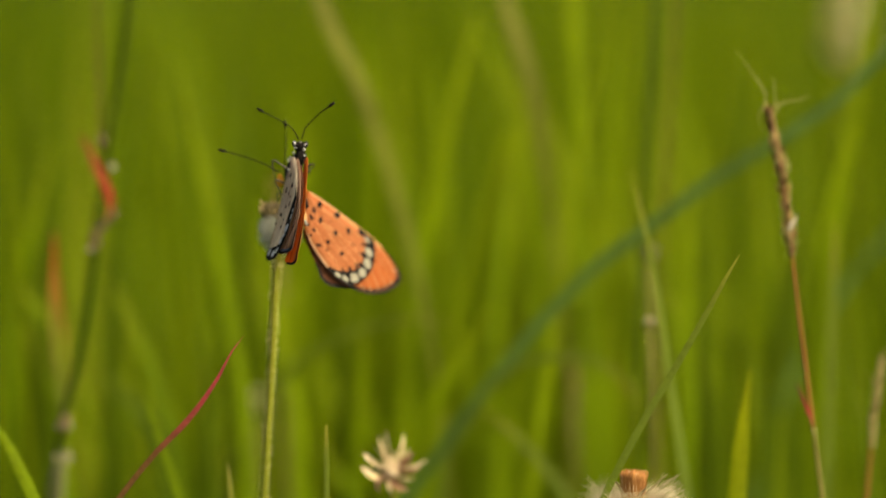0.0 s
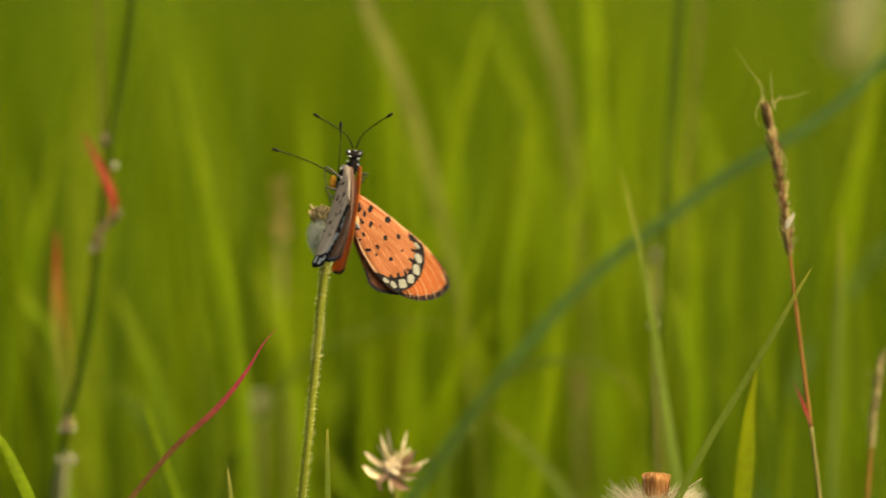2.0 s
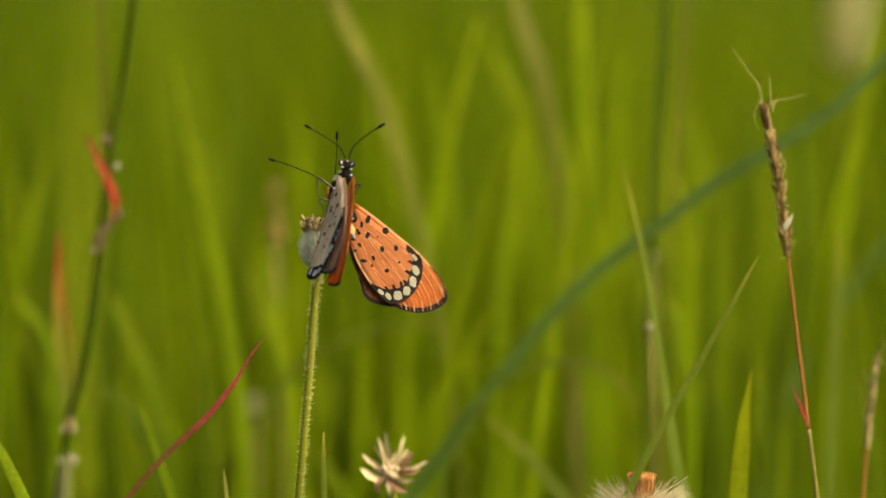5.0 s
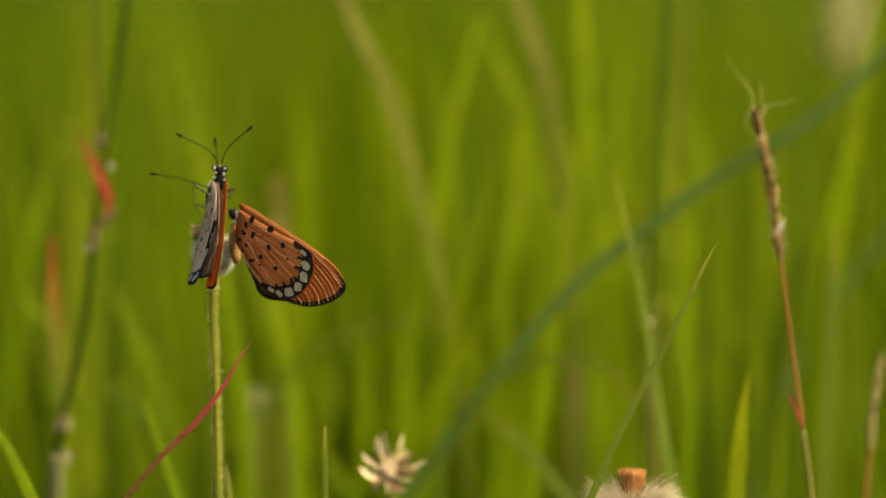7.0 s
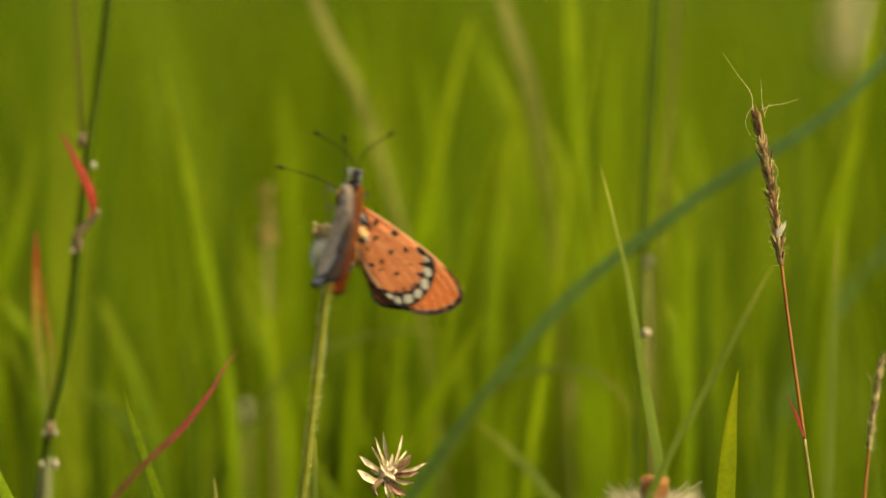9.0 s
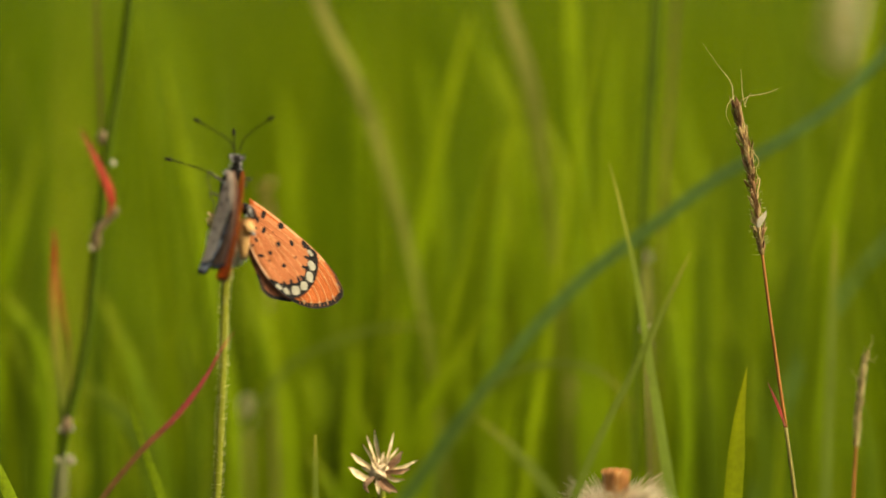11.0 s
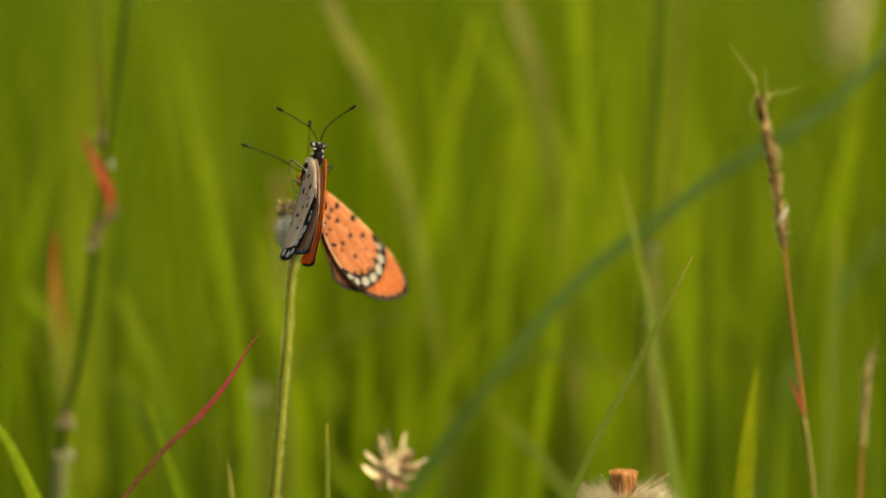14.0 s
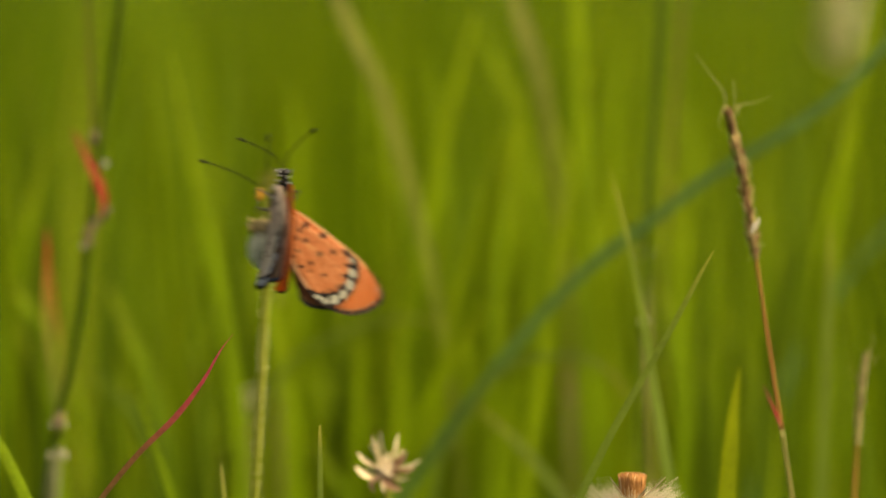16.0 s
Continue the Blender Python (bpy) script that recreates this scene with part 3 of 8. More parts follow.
grass_blade([(0.012, 0.9187, -0.003), (0.0126, 0.9259, 0.2291), (0.0139, 0.9289, 0.2864), (0.0151, 0.9299, 0.3064), (0.0176, 0.9309, 0.3251), (0.0208, 0.9319, 0.3438)], [0.0031, 0.00362, 0.00362, 0.00259, 0.00031], m_bright, "broad yellow-green grass blade in meadow", 24, 2, 0.35)
grass_blade([(0.0454, 0.9134, -0.003), (0.0448, 0.9206, 0.2298), (0.043, 0.9236, 0.2868), (0.0405, 0.9246, 0.3067), (0.0374, 0.9255, 0.3228), (0.0349, 0.9262, 0.3377)], [0.00327, 0.00381, 0.00381, 0.00272, 0.00033], m_lime, "broad yellow-green grass blade in meadow", 24, -2)
grass_blade([(0.0221, 0.9226, -0.003), (0.0227, 0.9299, 0.2411), (0.0252, 0.9322, 0.2862), (0.0264, 0.933, 0.3012), (0.029, 0.9338, 0.3162), (0.0306, 0.9344, 0.3287)], [0.00303, 0.00354, 0.00354, 0.00253, 0.0003], m_bright, "broad yellow-green grass blade in meadow", 24, 4, 0.35)
grass_blade([(0.0569, 0.8962, -0.003), (0.0617, 0.9026, 0.1955), (0.069, 0.9057, 0.2565), (0.0757, 0.9071, 0.2821), (0.0837, 0.9078, 0.2967), (0.0922, 0.9085, 0.3089), (0.102, 0.909, 0.3198)], [0.00213, 0.00238, 0.00238, 0.00213, 0.00163], m_blue, "bluish-green grass blade leaning in meadow", 24, 7)
grass_blade([(0.0103, 0.8815, -0.003), (0.0105, 0.8897, 0.2221), (0.0115, 0.8921, 0.2701), (0.0127, 0.8934, 0.2941), (0.0145, 0.8945, 0.3156), (0.0169, 0.8956, 0.3349), (0.0194, 0.8963, 0.348)], [0.00276, 0.00303, 0.00303, 0.00234, 0.00028], m_lime, "broad yellow-green grass blade in meadow", 24, 3, 0.3)
grass_blade([(0.002, 0.9133, -0.003), (0.0026, 0.9204, 0.2298), (0.0045, 0.923, 0.2794), (0.0063, 0.924, 0.2968), (0.0094, 0.9248, 0.3141), (0.0138, 0.9257, 0.329), (0.0187, 0.9263, 0.3414)], [0.00327, 0.00381, 0.00381, 0.00272, 0.00033], m_lime, "broad yellow-green grass blade in meadow", 24, -2, 0.3)
grass_blade([(0.0367, 0.9111, -0.003), (0.0361, 0.9182, 0.2302), (0.0342, 0.9204, 0.2722), (0.0323, 0.9212, 0.2871), (0.0286, 0.9219, 0.3019), (0.0236, 0.9226, 0.3143), (0.0181, 0.9231, 0.3242)], [0.00336, 0.00392, 0.00392, 0.0028, 0.00034], m_lime, "broad yellow-green grass blade in meadow", 24, -4, 0.3)
grass_blade([(0.0599, 0.9071, -0.003), (0.0589, 0.9142, 0.2307), (0.0562, 0.9164, 0.2726), (0.054, 0.9173, 0.2898), (0.0519, 0.9182, 0.3071), (0.0507, 0.9191, 0.3243), (0.0501, 0.92, 0.3415)], [0.00287, 0.00345, 0.00345, 0.00287, 0.00034], m_lime, "broad yellow-green grass blade in meadow", 24, -4, 0.3)
grass_blade([(0.0062, 0.8929, -0.003), (0.0063, 0.9005, 0.2204), (0.0074, 0.9031, 0.269), (0.0082, 0.9042, 0.2909), (0.01, 0.9053, 0.3115), (0.0126, 0.9061, 0.3272), (0.0159, 0.9068, 0.3394)], [0.00319, 0.00383, 0.00409, 0.00319, 0.00038], m_lime, "broad yellow-green grass blade in meadow", 24, -1, 0.3)
grass_blade([(0.0245, 0.8963, -0.003), (0.0242, 0.9039, 0.2199), (0.0229, 0.9065, 0.2686), (0.0217, 0.9077, 0.2906), (0.0196, 0.9086, 0.3088), (0.0172, 0.9093, 0.3222), (0.0135, 0.9099, 0.3332)], [0.00312, 0.00374, 0.00399, 0.00312, 0.00037], m_lime, "broad yellow-green grass blade in meadow", 24, 4, 0.3)
grass_blade([(0.0399, 0.8995, -0.003), (0.0397, 0.9072, 0.2194), (0.0387, 0.9096, 0.2659), (0.0377, 0.9105, 0.283), (0.0365, 0.9114, 0.3001), (0.036, 0.9122, 0.3148), (0.0362, 0.9129, 0.3294)], [0.00304, 0.00365, 0.00365, 0.00304, 0.00037], m_lime, "broad yellow-green grass blade in meadow", 24, -8, 0.3)
grass_blade([(-0.045, 0.873, -0.003), (-0.028, 0.873, 0.16), (-0.01, 0.873, 0.2577), (-0.0042, 0.873, 0.2655), (0.0027, 0.873, 0.2755), (0.0108, 0.873, 0.286), (0.0201, 0.873, 0.2976), (0.0328, 0.873, 0.3104), (0.0456, 0.873, 0.3199), (0.0571, 0.873, 0.3286), (0.0721, 0.873, 0.3375), (0.0836, 0.873, 0.3456), (0.0915, 0.873, 0.3537), (0.102, 0.873, 0.3638)], [0.002, 0.0026, 0.0027, 0.0027, 0.0027, 0.0026, 0.0025, 0.0022], m_blue, "long arching bluish-green grass blade", 30, 8)
grass_blade([(-0.0221, 0.872, -0.003), (-0.0061, 0.872, 0.17), (0.0079, 0.872, 0.2811), (0.012, 0.872, 0.2861), (0.0157, 0.872, 0.2893), (0.0213, 0.872, 0.2909), (0.0294, 0.872, 0.2912), (0.0346, 0.872, 0.2893), (0.0381, 0.872, 0.2863), (0.041, 0.872, 0.2816)], [0.001, 0.0011, 0.0012, 0.0013, 0.0013, 0.0012, 0.0007, 0.00019], m_grey, "thin drooping pale grass blade", 24, 4)
grass_blade([(0.052, 0.876, -0.003), (0.0385, 0.876, 0.1405), (0.0296, 0.876, 0.2555), (0.0249, 0.876, 0.2635), (0.0202, 0.876, 0.2694), (0.0144, 0.876, 0.2754), (0.0081, 0.876, 0.2804)], [0.00169, 0.00201, 0.00211, 0.0019, 0.00127, 0.00013], m_grey, "pale slanting narrow grass blade", 24, 4)
grass_blade([(-0.0602, 0.886, -0.003), (-0.0442, 0.886, 0.17), (-0.0302, 0.886, 0.2898), (-0.0219, 0.886, 0.2943), (-0.0149, 0.886, 0.2967), (-0.0043, 0.886, 0.2981), (0.0028, 0.886, 0.2969)], [0.001, 0.00114, 0.00128, 0.00143, 0.00143, 0.00128, 0.00071, 0.00014], m_grey, "thin arching pale green grass blade", 24, 4)
grass_blade([(-0.017, 0.882, -0.003), (-0.0098, 0.882, 0.1447), (-0.0049, 0.882, 0.2631), (-0.0023, 0.882, 0.2772), (0.0016, 0.882, 0.2864), (0.0065, 0.882, 0.2946), (0.0117, 0.882, 0.3025)], [0.00322, 0.00382, 0.00402, 0.00362, 0.00241, 0.00024], m_lime, "short yellow-green grass blade", 24, 4)
grass_blade([(0.0784, 0.864, -0.003), (0.0795, 0.864, 0.1456), (0.0803, 0.864, 0.2648), (0.0807, 0.864, 0.2789), (0.0814, 0.864, 0.3019), (0.0817, 0.864, 0.3111), (0.082, 0.864, 0.3209)], [0.00185, 0.0022, 0.00232, 0.00208, 0.00139, 0.00014], m_grey, "narrow upright pale green grass blade", 24, 0)
grass_blade([(0.0195, 0.897, -0.003), (0.0202, 0.897, 0.1437), (0.0207, 0.897, 0.2612), (0.0213, 0.897, 0.2949), (0.0209, 0.897, 0.3104), (0.02, 0.897, 0.3259), (0.0185, 0.897, 0.3366), (0.0161, 0.897, 0.3467), (0.0132, 0.897, 0.3538)], [0.00346, 0.00411, 0.00433, 0.0039, 0.0026, 0.00026], m_lime, "broad yellow-green grass blade in meadow", 24, 4, 0.2)
grass_blade([(-0.0446, 0.89, -0.003), (-0.0531, 0.89, 0.1441), (-0.0588, 0.89, 0.262), (-0.0609, 0.89, 0.2717), (-0.0641, 0.89, 0.2776), (-0.0694, 0.89, 0.283), (-0.0741, 0.89, 0.2862)], [0.00305, 0.00363, 0.00382, 0.00344, 0.00229, 0.00023], m_deepshade, "fresh green grass blade leaning in meadow", 24, 4)
grass_blade([(-0.0465, 0.886, -0.003), (-0.044, 0.886, 0.1443), (-0.0424, 0.886, 0.2624), (-0.0418, 0.886, 0.2721), (-0.0406, 0.886, 0.2786)], [0.00247, 0.00293, 0.00309, 0.00278, 0.00185, 0.00019], m_lime, "broad yellow-green grass blade in meadow", 24, 4)
grass_blade([(-0.0245, 0.888, -0.003), (-0.0274, 0.888, 0.1442), (-0.0294, 0.888, 0.2622), (-0.0303, 0.888, 0.2743), (-0.0317, 0.888, 0.2849), (-0.0338, 0.888, 0.2932), (-0.0364, 0.888, 0.3009)], [0.00229, 0.00271, 0.00286, 0.00257, 0.00171, 0.00017], m_lime, "broad yellow-green grass blade in meadow", 24, 4)
grass_blade([(-0.0265, 0.897, -0.003), (-0.0311, 0.897, 0.1596), (-0.0341, 0.897, 0.2901), (-0.0351, 0.897, 0.2997), (-0.0365, 0.897, 0.3069), (-0.0383, 0.897, 0.3128)], [0.00192, 0.00228, 0.0024, 0.00216, 0.00144, 0.00014], m_bright, "fresh green grass blade leaning in meadow", 24, 4)
grass_blade([(-0.0916, 0.897, -0.003), (-0.0908, 0.897, 0.1437), (-0.0903, 0.897, 0.2612), (-0.09, 0.897, 0.2758), (-0.089, 0.897, 0.2901), (-0.0871, 0.897, 0.3045), (-0.0853, 0.897, 0.314)], [0.00289, 0.00343, 0.00361, 0.00325, 0.00216, 0.00022], m_deepshade, "fresh green grass blade leaning in meadow", 24, 4)
grass_blade([(-0.0802, 0.893, -0.003), (-0.0811, 0.893, 0.1439), (-0.0816, 0.893, 0.2616), (-0.0821, 0.893, 0.2857), (-0.0838, 0.893, 0.2952), (-0.0885, 0.893, 0.3018), (-0.092, 0.893, 0.3071)], [0.00249, 0.00296, 0.00311, 0.0028, 0.00187, 0.00019], m_blade, "broad yellow-green grass blade in meadow", 24, 4)
grass_blade([(-0.0725, 0.905, -0.003), (-0.0721, 0.905, 0.1432), (-0.0718, 0.905, 0.2603), (-0.0715, 0.905, 0.2895), (-0.0704, 0.905, 0.31), (-0.0686, 0.905, 0.3268), (-0.0665, 0.905, 0.3376), (-0.0637, 0.905, 0.3496), (-0.0609, 0.905, 0.3574)], [0.0033, 0.00392, 0.00412, 0.00371, 0.00247, 0.00025], m_deepshade, "fresh green grass blade leaning in meadow", 24, 4, 0.2)
grass_blade([(-0.0219, 0.9, -0.003), (-0.0214, 0.9, 0.1434), (-0.0211, 0.9, 0.2608), (-0.0209, 0.9, 0.2779), (-0.0211, 0.9, 0.2947), (-0.0223, 0.9, 0.3091)], [0.0029, 0.00344, 0.00362, 0.00326, 0.00217, 0.00022], m_deepshade, "fresh green grass blade leaning in meadow", 24, 4)
grass_blade([(-0.0096, 0.893, -0.003), (-0.0091, 0.893, 0.1439), (-0.0087, 0.893, 0.2616), (-0.0085, 0.893, 0.2762), (-0.0076, 0.893, 0.2905), (-0.0067, 0.893, 0.3)], [0.00383, 0.00455, 0.00479, 0.00431, 0.00287, 0.00029], m_bright, "broad yellow-green grass blade in meadow", 24, 4)
grass_blade([(0.0519, 0.885, -0.003), (0.0524, 0.885, 0.1444), (0.0528, 0.885, 0.2625), (0.0531, 0.885, 0.284), (0.0528, 0.885, 0.3052), (0.0523, 0.885, 0.3193), (0.0511, 0.885, 0.3258), (0.0491, 0.885, 0.3311)], [0.00228, 0.0027, 0.00285, 0.00256, 0.00171, 0.00017], m_lime, "broad yellow-green grass blade in meadow", 24, 4)
grass_blade([(0.0336, 0.9, -0.003), (0.0342, 0.9, 0.1434), (0.0346, 0.9, 0.2608), (0.0349, 0.9, 0.2803), (0.0357, 0.9, 0.2995), (0.037, 0.9, 0.315), (0.0374, 0.9, 0.327)], [0.00251, 0.00298, 0.00314, 0.00282, 0.00188, 0.00019], m_bright, "fresh green grass blade leaning in meadow", 24, 4, 0.2)
grass_blade([(0.0553, 0.88, -0.003), (0.0536, 0.88, 0.1447), (0.0525, 0.88, 0.2631), (0.0513, 0.88, 0.2915), (0.0495, 0.88, 0.3009), (0.0471, 0.88, 0.3055)], [0.00189, 0.00224, 0.00236, 0.00212, 0.00142, 0.00014], m_blade, "fresh green grass blade leaning in meadow", 24, 4)
grass_blade([(0.0566, 0.905, -0.003), (0.057, 0.905, 0.1432), (0.0573, 0.905, 0.2603), (0.0576, 0.905, 0.2895), (0.0583, 0.905, 0.3088), (0.0602, 0.905, 0.3256), (0.0616, 0.905, 0.3364)], [0.00272, 0.00323, 0.0034, 0.00306, 0.00204, 0.0002], m_deepshade, "fresh green grass blade leaning in meadow", 24, 4, 0.2)
grass_blade([(0.0702, 0.897, -0.003), (0.0712, 0.897, 0.1437), (0.0718, 0.897, 0.2612), (0.0725, 0.897, 0.2901), (0.0743, 0.897, 0.3045), (0.0766, 0.897, 0.3164)], [0.00327, 0.00388, 0.00409, 0.00368, 0.00245, 0.00025], m_deepshade, "fresh green grass blade leaning in meadow", 24, 4, 0.2)
grass_blade([(0.0785, 0.892, -0.003), (0.079, 0.892, 0.1439), (0.0794, 0.892, 0.2617), (0.0798, 0.892, 0.2905), (0.0819, 0.892, 0.3095), (0.0846, 0.892, 0.3226), (0.0879, 0.892, 0.3356), (0.0908, 0.892, 0.3462)], [0.00287, 0.00341, 0.00359, 0.00323, 0.00215, 0.00022], m_lime, "broad yellow-green grass blade in meadow", 24, 4, 0.2)
grass_blade([(0.0622, 0.89, -0.003), (0.0603, 0.89, 0.144), (0.0591, 0.89, 0.2619), (0.0582, 0.89, 0.2812), (0.0572, 0.89, 0.2907)], [0.00286, 0.0034, 0.00358, 0.00322, 0.00215, 0.00021], m_deepshade, "fresh green grass blade leaning in meadow", 24, 4)
grass_blade([(0.0751, 0.885, -0.003), (0.0719, 0.885, 0.1444), (0.0697, 0.885, 0.2625), (0.0689, 0.885, 0.2722), (0.0675, 0.885, 0.284), (0.0663, 0.885, 0.2934)], [0.00266, 0.00316, 0.00332, 0.00299, 0.00199, 0.0002], m_deepshade, "fresh green grass blade leaning in meadow", 24, 4)
grass_blade([(0.0997, 0.885, -0.003), (0.0953, 0.885, 0.1444), (0.0923, 0.885, 0.2625), (0.0904, 0.885, 0.2793), (0.0886, 0.885, 0.2887)], [0.00285, 0.00338, 0.00356, 0.0032, 0.00214, 0.00021], m_deepshade, "fresh green grass blade leaning in meadow", 24, 4)
grass_blade([(-0.0493, 0.893, -0.003), (-0.05, 0.893, 0.1439), (-0.0504, 0.893, 0.2616), (-0.0506, 0.893, 0.2738), (-0.0512, 0.893, 0.2857), (-0.053, 0.893, 0.2952)], [0.00287, 0.00341, 0.00359, 0.00323, 0.00215, 0.00022], m_deepshade, "fresh green grass blade leaning in meadow", 24, 4)
grass_blade([(-0.0054, 0.915, -0.003), (-0.0056, 0.915, 0.1426), (-0.0057, 0.915, 0.2592), (-0.0059, 0.915, 0.3033), (-0.0066, 0.915, 0.3228), (-0.0078, 0.915, 0.3362), (-0.0093, 0.915, 0.3483)], [0.00294, 0.0035, 0.00368, 0.00331, 0.00221, 0.00022], m_blade, "fresh green grass blade leaning in meadow", 24, 4, 0.3)
grass_blade([(0.0028, 0.92, -0.003), (0.0026, 0.92, 0.1422), (0.0025, 0.92, 0.2586), (0.0023, 0.92, 0.303), (0.0014, 0.92, 0.3263), (-0.0002, 0.92, 0.3433), (-0.002, 0.92, 0.3555)], [0.00335, 0.00398, 0.00419, 0.00377, 0.00252, 0.00025], m_bright, "fresh green grass blade leaning in meadow", 24, 4, 0.3)
grass_blade([(-0.0295, 0.92, -0.003), (-0.0296, 0.92, 0.1422), (-0.0296, 0.92, 0.2586), (-0.0297, 0.92, 0.3153), (-0.0307, 0.92, 0.3348), (-0.0325, 0.92, 0.3494)], [0.00355, 0.00422, 0.00444, 0.004, 0.00266, 0.00027], m_bright, "fresh green grass blade leaning in meadow", 24, 4, 0.3)
grass_blade([(-0.0865, 0.92, -0.003), (-0.0861, 0.92, 0.1422), (-0.0858, 0.92, 0.2586), (-0.0854, 0.92, 0.2932), (-0.0843, 0.92, 0.3202), (-0.0825, 0.92, 0.3397), (-0.08, 0.92, 0.3555)], [0.00395, 0.00469, 0.00493, 0.00444, 0.00296, 0.0003], m_deepshade, "fresh green grass blade leaning in meadow", 24, 4, 0.3)
grass_blade([(-0.0898, 0.925, -0.003), (-0.0897, 0.925, 0.142), (-0.0897, 0.925, 0.2581), (-0.0896, 0.925, 0.3175), (-0.0903, 0.925, 0.342), (-0.0914, 0.925, 0.3592)], [0.00397, 0.00471, 0.00496, 0.00446, 0.00298, 0.0003], m_deepshade, "fresh green grass blade leaning in meadow", 24, 4, 0.3)
grass_blade([(0.0377, 0.925, -0.003), (0.0379, 0.925, 0.1419), (0.0381, 0.925, 0.258), (0.0385, 0.925, 0.3261), (0.0394, 0.925, 0.3445), (0.0408, 0.925, 0.3616)], [0.00357, 0.00424, 0.00446, 0.00402, 0.00268, 0.00027], m_bright, "fresh green grass blade leaning in meadow", 24, 4, 0.3)
grass_blade([(0.0791, 0.92, -0.003), (0.0791, 0.92, 0.1422), (0.0791, 0.92, 0.2586), (0.0791, 0.92, 0.3263), (0.0797, 0.92, 0.347), (0.0808, 0.92, 0.364)], [0.00355, 0.00422, 0.00444, 0.004, 0.00266, 0.00027], m_deepshade, "fresh green grass blade leaning in meadow", 24, 4, 0.3)
grass_blade([(0.0665, 0.925, -0.003), (0.0665, 0.925, 0.1419), (0.0665, 0.925, 0.258), (0.0665, 0.925, 0.3175), (0.0669, 0.925, 0.342), (0.0678, 0.925, 0.3592)], [0.00298, 0.00353, 0.00372, 0.00335, 0.00223, 0.00022], m_deepshade, "fresh green grass blade leaning in meadow", 24, 4, 0.3)
grass_blade([(-0.0438, 0.925, -0.003), (-0.0439, 0.925, 0.142), (-0.0439, 0.925, 0.2581), (-0.044, 0.925, 0.3261), (-0.0443, 0.925, 0.3469), (-0.0449, 0.925, 0.3628)], [0.00357, 0.00424, 0.00446, 0.00402, 0.00268, 0.00027], m_deepshade, "fresh green grass blade leaning in meadow", 24, 4, 0.3)
grass_blade([(-0.0135, 0.925, -0.003), (-0.0138, 0.925, 0.142), (-0.0139, 0.925, 0.2581), (-0.0143, 0.925, 0.3298), (-0.0152, 0.925, 0.3494), (-0.0167, 0.925, 0.364)], [0.00298, 0.00353, 0.00372, 0.00335, 0.00223, 0.00022], m_bright, "fresh green grass blade leaning in meadow", 24, 4, 0.3)

grass_blade([(-0.0173, 0.894, -0.003), (-0.0173, 0.894, 0.2606), (-0.0168, 0.894, 0.2769), (-0.0158, 0.894, 0.2896), (-0.0151, 0.894, 0.2932)], [0.0042, 0.0042, 0.00336, 0.0021, 0.0003], m_lime, "fresh green grass blade leaning in meadow", 24, 4, 0.3)
grass_blade([(-0.0059, 0.894, -0.003), (-0.0059, 0.894, 0.2606), (-0.0067, 0.894, 0.2781), (-0.0084, 0.894, 0.292), (-0.0096, 0.894, 0.2956)], [0.0046, 0.0046, 0.00368, 0.0023, 0.0003], m_bright, "fresh green grass blade leaning in meadow", 24, 4, 0.3)
grass_blade([(-0.0011, 0.894, -0.003), (-0.0011, 0.894, 0.2606), (-0.0001, 0.894, 0.2745), (0.0018, 0.894, 0.2849), (0.0031, 0.894, 0.2885)], [0.0036, 0.0036, 0.00288, 0.0018, 0.0003], m_lime, "fresh green grass blade leaning in meadow", 24, 4, 0.3)
grass_blade([(0.0079, 0.894, -0.003), (0.0079, 0.894, 0.2606), (0.0073, 0.894, 0.2775), (0.0061, 0.894, 0.2908), (0.0053, 0.894, 0.2944)], [0.0044, 0.0044, 0.00352, 0.0022, 0.0003], m_lime, "fresh green grass blade leaning in meadow", 24, 4, 0.3)
grass_blade([(0.0145, 0.894, -0.003), (0.0145, 0.894, 0.2606), (0.0157, 0.894, 0.2751), (0.0181, 0.894, 0.2861), (0.0198, 0.894, 0.2896)], [0.004, 0.004, 0.0032, 0.002, 0.0003], m_bright, "fresh green grass blade leaning in meadow", 24, 4, 0.3)
grass_blade([(-0.0113, 0.894, -0.003), (-0.0113, 0.894, 0.2606), (-0.0126, 0.894, 0.2716), (-0.0152, 0.894, 0.2789), (-0.0171, 0.894, 0.2825)], [0.0034, 0.0034, 0.00272, 0.0017, 0.0003], m_lime, "fresh green grass blade leaning in meadow", 24, 4, 0.3)

pointed = grass_blade([(0.0574, 0.8271, 0), (0.0581, 0.836, 0.1963), (0.0594, 0.839, 0.2528), (0.0604, 0.8395, 0.264), (0.0613, 0.8401, 0.2754), (0.062, 0.8405, 0.2832), (0.0627, 0.8408, 0.2878), (0.0634, 0.841, 0.2925)], [0.00407, 0.00436, 0.00446, 0.00417, 0.00359, 0.00223, 0.00126, 0.0001], m_yellow, "pointed bright yellow-green grass blade", 44, 4)
POINTED_AT = pointed.location.copy()

